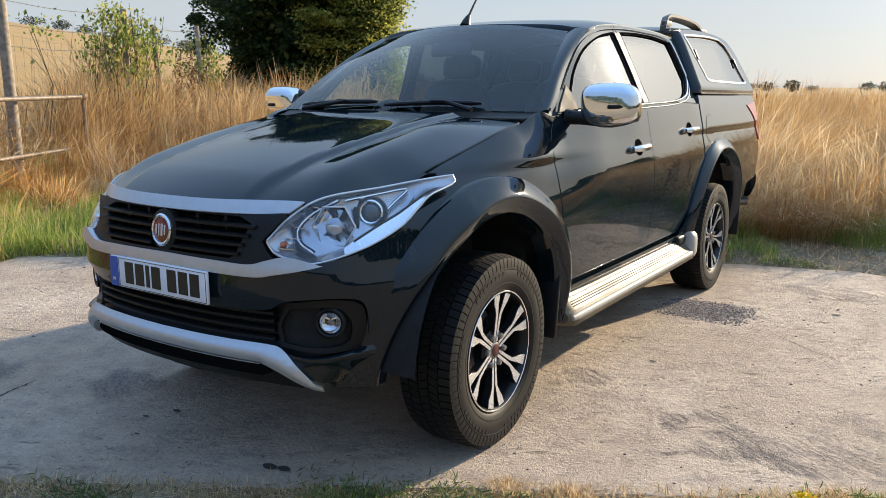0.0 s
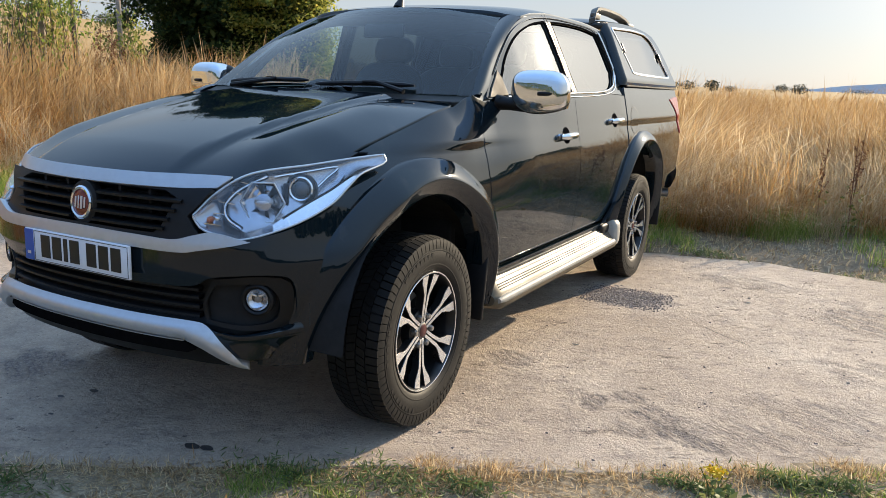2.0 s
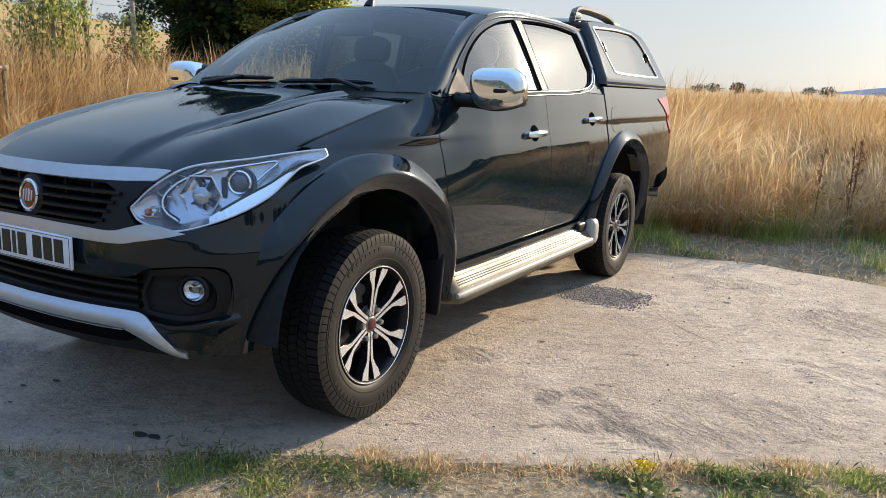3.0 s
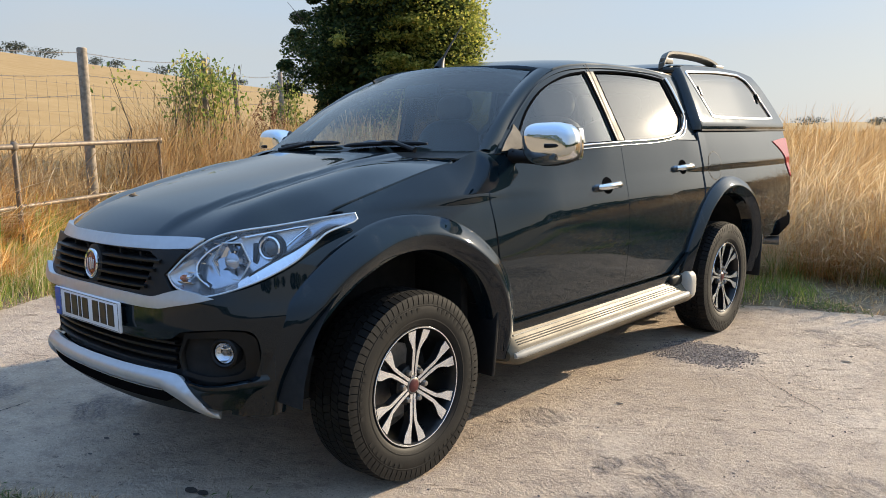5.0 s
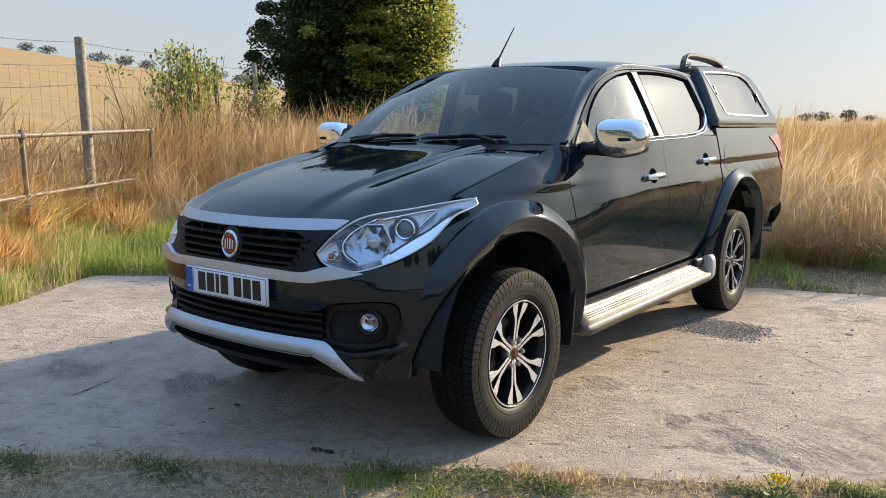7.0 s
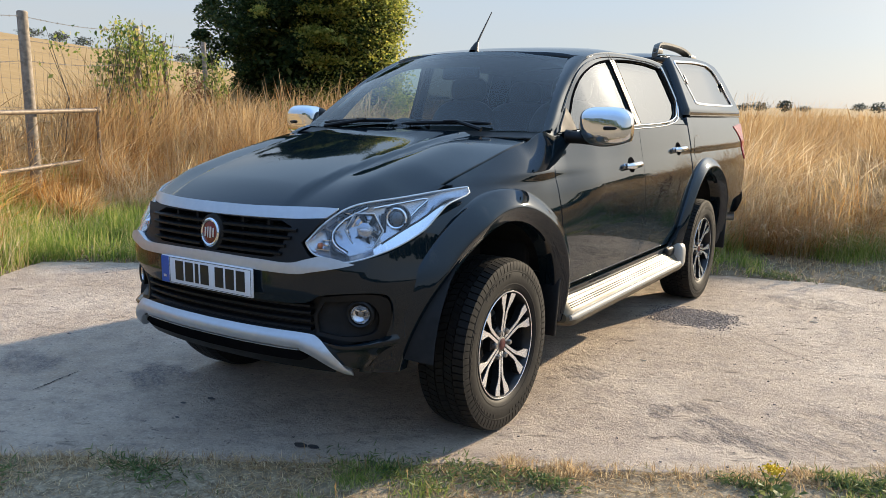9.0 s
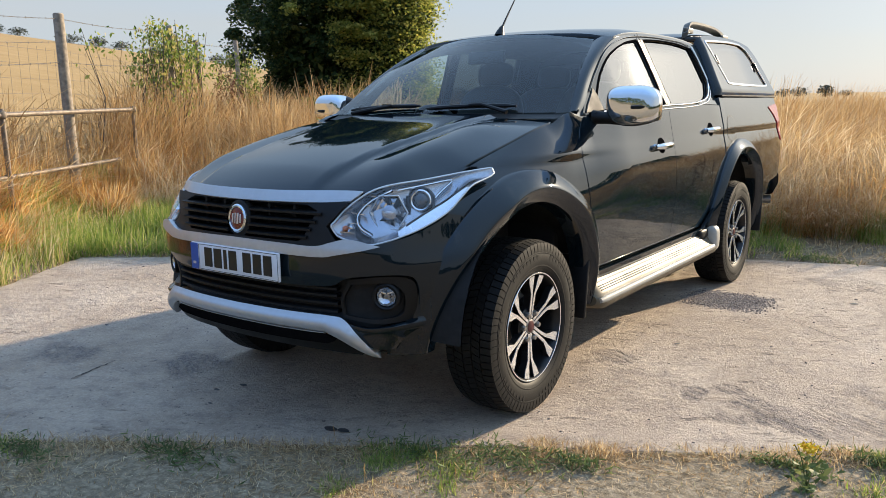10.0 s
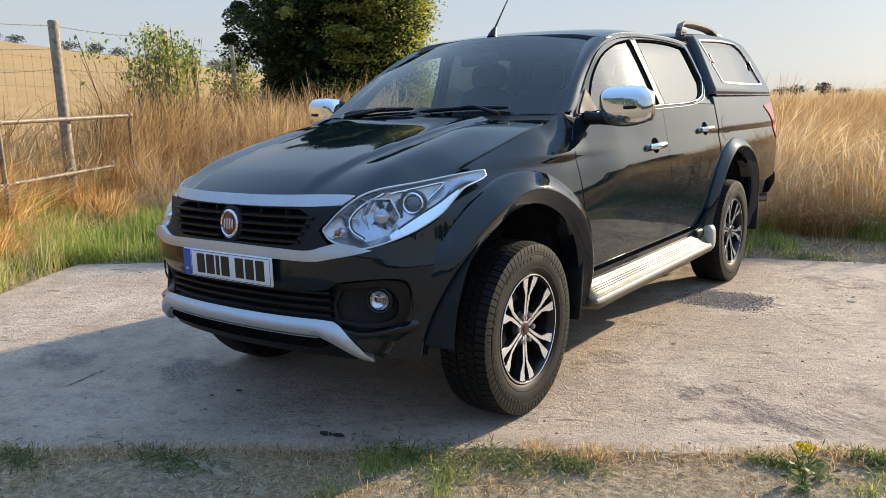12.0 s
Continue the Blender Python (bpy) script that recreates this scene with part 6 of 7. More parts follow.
def build_wheel():
    w = empty("wheel")
    bm = bmesh.new()
    # axis along x, outside towards +x; tyre 245/65 R17
    prof = [(0.228, 0.085), (0.237, 0.098), (0.252, 0.107), (0.290, 0.113), (0.320, 0.111), (0.343, 0.103), (0.354, 0.093), (0.359, 0.080), (0.361, 0.03), (0.361, -0.03), (0.359, -0.080), (0.354, -0.093), (0.343, -0.103), (0.32, -0.111), (0.290, -0.113), (0.252, -0.107), (0.237, -0.098), (0.228, -0.085)]
    lathe(bm, prof, 72)
    tyre = part("tyre", bm, TYRE, w, "dusty black all-terrain tyre")
    # raised rings on the side wall
    bm = bmesh.new()
    for r, x in ((0.318, 0.1118), (0.264, 0.109)):
        lathe(bm, [(r - 0.003, x - 0.003), (r - 0.002, x + 0.0008), (r + 0.002, x + 0.0008), (r + 0.003, x - 0.004)], 72)
    part("side_ring", bm, TYRE, tyre)
    # raised marks in place of the lettering
    bm = bmesh.new()
    for k in range(66):
        if k % 22 in (8, 9, 10, 11, 19, 20, 21):
            continue
        a = 2 * math.pi * k / 66
        m = Matrix.Rotation(a, 4, "X") @ Matrix.Translation((0.1125, 0, 0.302)) @ Matrix.Rotation(radians(2), 4, "Y")
        block(bm, (0.0016, 0.016, 0.020), m)
    tagged(part("side_mark", bm, TYRE, tyre), kind="stuff")
    # tread: rows of lugs, two rows of shoulder lugs and three of small ones
    def lugs(x0, x1, n, gap, skew, r0=0.357, r1=0.3715, shoulder=False, wrap=0.0):
        bm = bmesh.new()
        for k in range(n):
            a0 = 2 * math.pi * k / n
            a1 = a0 + 2 * math.pi / n * (1 - gap)
            vs = []
            for r in (r0, r1):
                for x, a in ((x0, a0), (x1, a0 + skew), (x1, a1 + skew), (x0, a1)):
                    rr = r - (0.010 if shoulder and abs(x) > 0.1 else 0) - (wrap if abs(x) > 0.11 else 0)
                    vs.append(bm.verts.new((x, rr * math.cos(a), rr * math.sin(a))))
            for q in ((4, 5, 6, 7), (0, 1, 5, 4), (1, 2, 6, 5), (2, 3, 7, 6), (3, 0, 4, 7)):
                bm.faces.new([vs[i] for i in q])
        return bm
    for x0, x1, n, g, sk, sh in ((0.064, 0.107, 76, 0.17, 0.012, True), (0.024, 0.060, 76, 0.13, 0.035, False), (-0.019, 0.019, 76, 0.12, -0.03, False), (-0.060, -0.024, 76, 0.13, 0.035, False), (-0.107, -0.064, 76, 0.15, -0.012, True)):
        tagged(part("tread", lugs(x0, x1, n, g, sk, shoulder=sh), TYRE, tyre), kind="stuff")
    for sg in (1, -1):
        tagged(part("shoulder_tread", lugs(sg * 0.107, sg * 0.1112, 76, 0.16, 0.003, 0.352, 0.3690, True, 0.020), TYRE, tyre), kind="stuff")
    # rim barrel
    bm = bmesh.new()
    lathe(bm, [(0.220, 0.090), (0.217, 0.101), (0.210, 0.102), (0.205, 0.094), (0.198, 0.06), (0.192, -0.02), (0.196, -0.08), (0.215, -0.09)], 64)
    rim = part("rim", bm, ALLOY_DARK, w, "black and machined alloy rim with six split spokes")
    bm = bmesh.new()
    lathe(bm, [(0.2150, 0.1015), (0.2140, 0.1035), (0.2110, 0.1030), (0.2095, 0.0990)], 64)
    part("rim_edge", bm, ALLOY, rim)
    # spokes
    for k in range(6):
        m = Matrix.Rotation(radians(60 * k - 5), 4, "X")

        def place(u, v, d, m=m):
            r = math.hypot(u, v)
            return m @ Vector((0.074 + d + 0.020 * (r / 0.205) ** 2, u, v))
        for sg in (1, -1):
            # one prong of the split spoke: face and dark flank
            lp = [(0.0018, 0.030), (0.0022, 0.100), (0.0040, 0.128), (0.0115, 0.162), (0.0185, 0.2055), (0.0570, 0.197), (0.0480, 0.172), (0.0310, 0.150), (0.0195, 0.130), (0.0160, 0.080), (0.0150, 0.030)]
            lp = [(sg * u, v) for u, v in lp]
            if sg < 0:
                lp = lp[::-1]
            bm = bmesh.new()
            prism(bm, lp, 0.030, lambda u, v, d: place(u, v, d - 0.028))
            part("spoke", bm, ALLOY_DARK, rim)
            face = shrink(lp, 0.0012)
            bm = bmesh.new()
            prism(bm, face, 0.0025, lambda u, v, d: place(u, v, d + 0.0015))
            part("spoke_face", bm, ALLOY, rim, "bright machined spoke face")
    bm = bmesh.new()
    lathe(bm, [(0.075, 0.03), (0.075, 0.066), (0.062, 0.073), (0.035, 0.073), (0.0005, 0.073)], 40)
    hub = part("hub", bm, ALLOY_DARK, rim)
    bm = bmesh.new()
    lathe(bm, [(0.031, 0.072), (0.030, 0.078), (0.026, 0.0805), (0.0005, 0.081)], 32)
    part("centre_cap", bm, STEEL, hub)
    bm = bmesh.new()
    lathe(bm, [(0.0245, 0.0805), (0.022, 0.0825), (0.0005, 0.083)], 32)
    part("cap_disc", bm, CAP_RED, hub, "dark red cap disc")
    for k in range(6):
        m = Matrix.Rotation(radians(60 * k + 25), 4, "X") @ Matrix.Translation((0, 0, 0.056))
        bm = bmesh.new()
        lathe(bm, [(0.0115, 0.060), (0.0115, 0.084), (0.009, 0.090), (0.0005, 0.091)], 6, m)
        part("wheel_nut", bm, STEEL, hub, sharp=20)
    for ob in [rim] + list(rim.children) + list(hub.children):
        ob.data.transform(Matrix.Diagonal((1, 1.085, 1.085, 1)))
    bm = bmesh.new()
    lathe(bm, [(0.0005, -0.02), (0.15, -0.02), (0.15, -0.045), (0.0005, -0.045)], 48)
    part("brake_disc", bm, STEEL, w)
    bm = bmesh.new()
    block(bm, (0.06, 0.07, 0.13), Matrix.Translation((-0.03, 0.12, 0.03)) @ Matrix.Rotation(radians(12), 4, "X"), 0.01)
    part("brake_caliper", bm, PLASTIC_DARK, w)
    return w


wheel = build_wheel()
TRACK = 0.762
for i, (x, y, turn, spin) in enumerate(((TRACK, 0.0, 0, 0), (TRACK + 0.005, 3.0, 0, 22), (-TRACK, 0.0, 180, 15), (-TRACK, 3.0, 180, 40))):
    m = pose(x, y, WHEEL_R, 0, 0, turn) @ Matrix.Rotation(radians(spin), 4, "X")
    if i == 0:
        wheel.matrix_world = m
        ob = wheel
    else:
        ob = copy_thing(wheel, m)
    ob.parent = truck

# ---- cab fittings ----


def lozenge(c, half, e=2.6, nu=28, nv=16, m=None):
    """A rounded block (superellipsoid)."""
    bm = bmesh.new()
    f = lambda v, p: math.copysign(abs(v) ** p, v)
    rings = []
    for i in range(1, nv):
        b = -math.pi / 2 + math.pi * i / nv
        ring = []
        for j in range(nu):
            a = 2 * math.pi * j / nu
            v = Vector((half[0] * f(math.cos(b), 2 / e) * f(math.cos(a), 2 / e), half[1] * f(math.cos(b), 2 / e) * f(math.sin(a), 2 / e), half[2] * f(math.sin(b), 2 / e)))
            ring.append(bm.verts.new(Vector(c) + (m @ v if m else v)))
        rings.append(ring)
    for q, s in zip(rings, rings[1:]):
        for k in range(nu):
            bm.faces.new((q[k], q[(k + 1) % nu], s[(k + 1) % nu], s[k]))
    bm.faces.new(rings[0][::-1])
    bm.faces.new(rings[-1])
    return bm


for s in (1, -1):
    # door mirror
    mir = empty("door_mirror")
    mir.parent = truck
    mir["label"] = "large chrome door mirror on a black arm"
    R = Matrix.Rotation(radians(6 * s), 3, "Z") @ Matrix.Rotation(radians(-2), 3, "X")
    for nm, c, half, e, mat, lab in (("housing", (0.962, 0.772, 1.284), (0.130, 0.056, 0.092), 3.4, PLASTIC, "black mirror housing"), ("cap", (0.972, 0.742, 1.290), (0.128, 0.066, 0.092), 3.5, CHROME, "polished chrome mirror cap")):
        bm = lozenge((s * c[0], c[1], c[2]), half, e, 40, 24, R)
        for v in bm.verts:
            a, h = (v.co.x * s - c[0]) / half[0], (v.co.z - c[2]) / half[2]
            if h < 0:                       # lower edge cut back towards the door, and rising outwards
                v.co.x += s * half[0] * 0.30 * h * h * max(0.0, -a)
                v.co.z += half[2] * 0.22 * h * h * max(0.0, a)
            v.co.x -= s * half[0] * 0.10 * max(0.0, h) ** 2 * max(0.0, a)
        part(nm, bm, mat, mir, lab)
    bm = bmesh.new()
    tube(bm, [(s * 0.77, 0.725, 1.238), (s * 0.84, 0.735, 1.232), (s * 0.93, 0.750, 1.222), (s * 1.00, 0.755, 1.226)], [0.034, 0.028, 0.026, 0.018], 12)
    part("arm", bm, PLASTIC, mir)
    bm = bmesh.new()
    block(bm, (0.105, 0.022, 0.018), Matrix.Translation((s * 1.032, 0.692, 1.282)) @ Matrix.Rotation(radians(20 * s), 4, "Z"), 0.006)
    part("indicator", bm, PLASTIC, mir, "dark indicator strip")
    bm = bmesh.new()
    block(bm, (0.19, 0.006, 0.145), Matrix.Translation((s * 0.975, 0.824, 1.288)) @ Matrix.Rotation(radians(6 * s), 4, "Z"), 0.02)
    part("mirror_glass", bm, CHROME, mir)
    # door handles
    for y0, y1, z in ((1.305, 1.555, 1.066), (2.215, 2.455, 1.128)):
        h = empty("door_handle")
        h.parent = truck
        h["label"] = "polished chrome door handle"
        ys = np.linspace(y0 + 0.01, y1 - 0.015, 9)
        xs = side_x(ys, np.full(9, z)) + 0.034 - 0.020 * np.abs(np.linspace(-1, 1, 9)) ** 3
        bm = bmesh.new()
        tube(bm, [(s * a, b, z + 0.008 * (k / 8)) for k, (a, b) in enumerate(zip(xs, ys))], [0.010, 0.0165, 0.018, 0.018, 0.018, 0.018, 0.018, 0.0165, 0.010], 12)
        part("grip", bm, CHROME, h)
        cup = [((y0 + y1) / 2 + 0.050 * math.cos(a), z + 0.004 + 0.042 * math.sin(a)) for a in np.linspace(0, 2 * math.pi, 28)[:-1]]
        sheet("cup", h, MATT_BLACK, [cup], F_side, 0.03, 0.0, 1, s, lift=0.0025)
        for yy in (y0 + 0.025, y1 - 0.03):
            bm = bmesh.new()
            xx = float(side_x(yy, z))
            tube(bm, [(s * (xx - 0.01), yy, z), (s * (xx + 0.022), yy, z + 0.003)], [0.017, 0.014], 10)
            part("handle_base", bm, CHROME, h)
    # chrome belt trim
    def trim(pts, r, name="belt_trim", mat=CHROME, off=0.004):
        q = spline(pts, 8)
        c = F_cab(q[:, 0], q[:, 1]) + np.array([off, 0, 0])
        bm = bmesh.new()
        tube(bm, [(s * a, b, z) for a, b, z in c], r, 8)
        part(name, bm, mat, truck, "bright chrome trim strip" if mat is CHROME else "")
    trim([(0.82, 1.262), (1.1, 1.272), (1.635, 1.288), (2.0, 1.296), (2.25, 1.312), (2.42, 1.345), (2.53, 1.42), (2.535, 1.45)], 0.0055)
    trim([(0.70, 1.240), (1.1, 1.254), (1.635, 1.270), (2.0, 1.278), (2.28, 1.296), (2.45, 1.330), (2.555, 1.41)], 0.0035)
    trim([(2.540, 1.45), (2.510, 1.56), (2.470, 1.665)], 0.012)
    trim([(0.76, 1.36), (0.90, 1.462), (1.08, 1.572), (1.30, 1.645), (1.55, 1.678), (1.9, 1.693), (2.3, 1.690), (2.47, 1.672)], 0.003, "rain_channel", PAINT, 0.002)
    # pillar cover between the windows
    sheet("pillar_cover", truck, PILLAR_FILM, [[(1.550, 1.655), (1.622, 1.660), (1.652, 1.47), (1.685, 1.296), (1.612, 1.294), (1.588, 1.47)]], F_cab, 0.04, 0.004, 1, s, lift=0.003)
    sheet("door_edge_gap", truck, PLASTIC_DARK, [[(1.577, 1.70), (1.583, 1.70), (1.612, 1.47), (1.637, 1.288), (1.631, 1.288), (1.606, 1.47)]], F_cab, 0.05, 0.0, 1, s, lift=0.0045)
    # running board
    st = empty("side_step")
    st.parent = truck
    st["label"] = "pale aluminium running board with grip strips"
    sec = [(0.74, 0.500), (0.795, 0.494), (0.825, 0.468), (0.862, 0.424), (0.880, 0.400), (0.889, 0.390), (0.894, 0.388), (0.906, 0.374), (0.910, 0.352), (0.902, 0.330), (0.885, 0.316), (0.78, 0.305), (0.74, 0.32)]
    ys = np.concatenate([[0.575, 0.582, 0.60], np.linspace(0.64, 2.32, 18), [2.38, 2.42, 2.44]])
    bm = bmesh.new()
    rings = []
    for y in ys:
        k = 1 - 0.35 * smooth(-y, -0.63, -0.575) ** 2 - 0.3 * smooth(y, 2.38, 2.44) ** 2
        rings.append([bm.verts.new((s * (0.74 + (x - 0.74) * (1 - (1 - k) * 0.5)), y, 0.38 + (z - 0.38) * k if z < 0.42 else z)) for x, z in sec])
    for q, r in zip(rings, rings[1:]):
        for k in range(len(sec)):
            bm.faces.new((q[k], q[(k + 1) % len(sec)], r[(k + 1) % len(sec)], r[k]))
    bm.faces.new(rings[0][::-1])
    bm.faces.new(rings[-1])
    part("board", bm, STEP, st)
    for x, z, mat, r in ((0.815, 0.4775, STEP_EDGE, 0.0030), (0.832, 0.4605, STEP_EDGE, 0.0030), (0.848, 0.4415, STEP_EDGE, 0.0030), (0.862, 0.4245, RUBBER_STRIP, 0.0028), (0.869, 0.4155, RUBBER_STRIP, 0.0028), (0.876, 0.406, RUBBER_STRIP, 0.0028)):
        bm = bmesh.new()
        tube(bm, [(s * x, 0.64, z), (s * x, 2.28, z)], r, 8)
        part("grip_strip", bm, mat, st, "dark grip strip" if mat is RUBBER_STRIP else "")
    bm = bmesh.new()
    tube(bm, [(s * 0.893, 0.59, 0.365), (s * 0.8955, 0.64, 0.366), (s * 0.8955, 2.34, 0.366)], [0.012, 0.0195, 0.0195], 14)
    part("edge_moulding", bm, STEP_EDGE, st, "smooth pale rounded edge")
    bm = lozenge((s * 0.842, 2.40, 0.412), (0.072, 0.062, 0.090), 3.6)
    part("end_cap", bm, STEP_EDGE, st)
    bm = lozenge((s * 0.836, 2.28, 0.455), (0.030, 0.085, 0.034), 3.2)
    part("recess", bm, PLASTIC, st)
    # fuel flap outline on one side only, as a ring
    if s > 0:
        fl = [(2.815 + 0.105 * math.cos(a), 1.122 + 0.092 * math.sin(a)) for a in np.linspace(0, 2 * math.pi, 36)[:-1]]
        sheet("fuel_flap_gap", truck, PLASTIC_DARK, [fl, shrink(fl, 0.004)], F_side, 0.02, 0.0, 1, s, lift=0.0012)
        sheet("fuel_flap", truck, PAINT, [shrink(fl, 0.005)], F_side, 0.03, 0.004, 1, s, lift=0.002)
    # tail lamp
    tl_ = outline([(3.98, 1.265), (4.2, 1.282), (4.352, 1.285)], [(4.352, 1.285), (4.352, 0.985)], [(4.352, 0.985), (4.312, 1.02), (4.268, 1.10), (4.18, 1.18), (3.98, 1.265)])
    sheet("tail_lamp", truck, TAIL_RED, [tl_], F_side, 0.03, 0.03, 1, s, "red rear lamp", lift=0.006)
    # roof bar on the canopy
    rb = empty("roof_bar")
    rb.parent = truck
    rb["label"] = "bronze-grey moulded canopy roof bar"
    q = spline([(0.585, 2.60, 1.765), (0.578, 2.64, 1.806), (0.570, 2.70, 1.838), (0.562, 2.82, 1.852), (0.556, 3.06, 1.856), (0.553, 3.30, 1.848), (0.553, 3.46, 1.826), (0.555, 3.58, 1.792)], 5)
    bm = bmesh.new()
    ribbon(bm, [(s * a, b, c) for a, b, c in q], [(s, 0, 0.35)] * len(q), 0.032, 0.045)
    part("rail", bm, GREY_PLASTIC, rb)
    for y in (2.68, 3.50):
        part("foot", lozenge((s * 0.560, y, 1.792), (0.015, 0.075, 0.020), 4.5), GREY_PLASTIC, rb)
    # canopy seam and catches
    bm = bmesh.new()
    ys = np.linspace(2.67, 4.35, 20)
    tube(bm, [(s * (a + 0.001), y, 1.348) for a, y in zip(canopy_x(ys, np.full(20, 1.352)), ys)], 0.006, 6)
    part("canopy_seal", bm, PLASTIC_DARK, truck)
    for y, z in ((2.85, 1.60), (3.94, 1.585)):
        bm = bmesh.new()
        block(bm, (0.012, 0.02, 0.07), Matrix.Translation((s * (float(canopy_x(y, z)) + 0.004), y, z)) @ Matrix.Rotation(radians(-26 * s), 4, "Y"), 0.004)
        part("window_catch", bm, PLASTIC, truck)
    # rear bumper corner and pipe
    bm = bmesh.new()
    block(bm, (0.15, 0.40, 0.13), Matrix.Translation((s * 0.765, 4.24, 0.625)) @ Matrix.Rotation(radians(7 * s), 4, "Z") @ Matrix.Rotation(radians(7), 4, "X"), 0.035, 3)
    part("rear_bumper_corner", bm, MATT_BLACK, truck)
    bm = bmesh.new()
    tube(bm, [(s * 0.70, 4.45, 0.712), (s * 0.79, 4.43, 0.712), (s * 0.822, 4.36, 0.705)], [0.006, 0.009, 0.005], 8)
    part("bumper_strip", bm, CHROME, truck, "chrome bumper corner strip")

bm = bmesh.new()
tube(bm, [(0.56, 3.6, 0.49), (0.62, 4.0, 0.488), (0.69, 4.19, 0.487), (0.80, 4.235, 0.487)], [0.030, 0.030, 0.034, 0.038], 16)
part("exhaust_pipe", bm, STEEL, truck, "dark steel exhaust tail pipe")
bm = bmesh.new()
tube(bm, [(-0.62, 4.43, 0.63), (0.62, 4.43, 0.63)], 0.09, 12)
part("rear_bumper", bm, PLASTIC, truck)
bm = bmesh.new()
block(bm, (1.48, 0.05, 0.66), Matrix.Translation((0, 4.32, 1.0)), 0.02)
part("tailgate", bm, PAINT, truck)

# underbody, engine block and bed floor keep the daylight out
for name, size, at in (("chassis", (1.30, 4.95, 0.16), (0, 1.85, 0.45)), ("engine_bay", (1.02, 0.95, 0.42), (0, -0.10, 0.74)), ("cab_floor", (1.58, 2.1, 0.06), (0, 1.58, 0.47)),
                       ("bed_floor", (1.0, 1.62, 0.30), (0, 3.50, 0.70)), ("bulkhead", (1.44, 0.05, 0.72), (0, 0.46, 0.84)), ("bed_front", (1.5, 0.04, 0.80), (0, 2.70, 0.92))):
    bm = bmesh.new()
    block(bm, size, Matrix.Translation(at), 0.015)
    part(name, bm, PLASTIC_DARK, truck)
for y in (0.0, 3.0):
    bm = bmesh.new()
    tube(bm, [(-0.70, y, 0.372), (0.70, y, 0.372)], 0.045, 12)
    part("axle", bm, PLASTIC_DARK, truck)

# cowl, wipers, aerial
xs = np.linspace(-0.72, 0.72, 25)
P = np.stack([np.stack([xs, 0.33 + 0.09 * xs ** 2 + (0.10 + 0.10 * xs ** 2) * t, 1.236 - 0.012 * np.sin(np.pi * t) + 0.022 * t + 0 * xs], 1) for t in np.linspace(0, 1, 5)])
grid_mesh("cowl", truck, PLASTIC, P, 1, "black plastic cowl under the windscreen", flip=-1)


def on_screen(t, sx, off):
    return tuple(screen(np.array([[t]]), np.array([[sx]]), off)[0, 0])


for x0, x1, t1, t2 in ((-0.10, -0.80, 0.052, 0.018), (0.66, -0.02, 0.040, 0.022)):
    wp = empty("wiper")
    wp.parent = truck
    bm = bmesh.new()
    tube(bm, [on_screen(-0.04, (x0 + x1) / 2 + 0.30 * (1 if x0 > 0.5 else -0.9), -0.03), on_screen(0.03, (x0 + x1) / 2 + 0.1, -0.035), on_screen((t1 + t2) / 2 + 0.01, (x0 + x1) / 2, -0.028)], [0.012, 0.009, 0.007], 8)
    part("arm", bm, PLASTIC, wp)
    bm = bmesh.new()
    tube(bm, [on_screen(t1 + (t2 - t1) * k / 10 + 0.012 * math.sin(math.pi * k / 10), x0 + (x1 - x0) * k / 10, -0.018) for k in range(11)], [0.005] + [0.011] * 9 + [0.005], 8)
    part("blade", bm, PLASTIC, wp)
aer = empty("aerial")
aer.parent = truck
bm = bmesh.new()
tube(bm, [(0, 1.115, 1.690), (0, 1.122, 1.705), (0, 1.14, 1.735), (0, 1.15, 1.748)], [0.030, 0.026, 0.015, 0.009], 14)
part("base", bm, PLASTIC, aer)
bm = bmesh.new()
tube(bm, [(0, 1.148, 1.745), (0, 1.18, 1.785), (0, 1.31, 1.935)], [0.0065, 0.0055, 0.003], 8)
part("whip", bm, PLASTIC, aer)

# windscreen shade band and mirror
tb = np.linspace(0.955, 1.0, 4)
T2, S2 = np.meshgrid(tb, ss, indexing="ij")
grid_mesh("screen_band", truck, PLASTIC_DARK, screen(T2, S2, 0.004), 1, flip=-1)
bm = bmesh.new()
block(bm, (0.24, 0.03, 0.07), Matrix.Translation((0.0, 0.98, 1.565)) @ Matrix.Rotation(radians(-12), 4, "X"), 0.012)
part("rear_view_mirror", bm, PLASTIC, truck)

# interior
cabin = empty("cabin_interior")
cabin.parent = truck
xs = np.linspace(-0.72, 0.72, 25)
rows = [(0.44, 1.22), (0.52, 1.245), (0.70, 1.215), (0.86, 1.17), (0.92, 1.08), (0.90, 0.85), (0.80, 0.62)]
P = np.stack([np.stack([xs, y + 0.05 * xs ** 2, z + (0.03 * np.exp(-((xs + 0.36) / 0.20) ** 2) if 0.6 < y < 0.9 and z > 1.1 else 0 * xs)], 1) for y, z in rows])
grid_mesh("dashboard", cabin, TRIM_DARK, P, 1, flip=-1)
bm = bmesh.new()
m = Matrix.Translation((-0.37, 1.02, 1.13)) @ Matrix.Rotation(radians(-66), 4, "X")
tube(bm, [m @ Vector((0.185 * math.cos(a), 0.185 * math.sin(a), 0)) for a in np.linspace(0, 2 * math.pi, 41)], 0.015, 10, False)
wheel_ = part("steering_wheel", bm, SEAT, cabin)
bm = bmesh.new()
for a in (0, 180, 270):
    tube(bm, [m @ Vector((0, 0, -0.01)), m @ Vector((0.18 * math.cos(radians(a)), 0.18 * math.sin(radians(a)), 0))], [0.05, 0.014], 10)
part("spokes", bm, SEAT, wheel_)


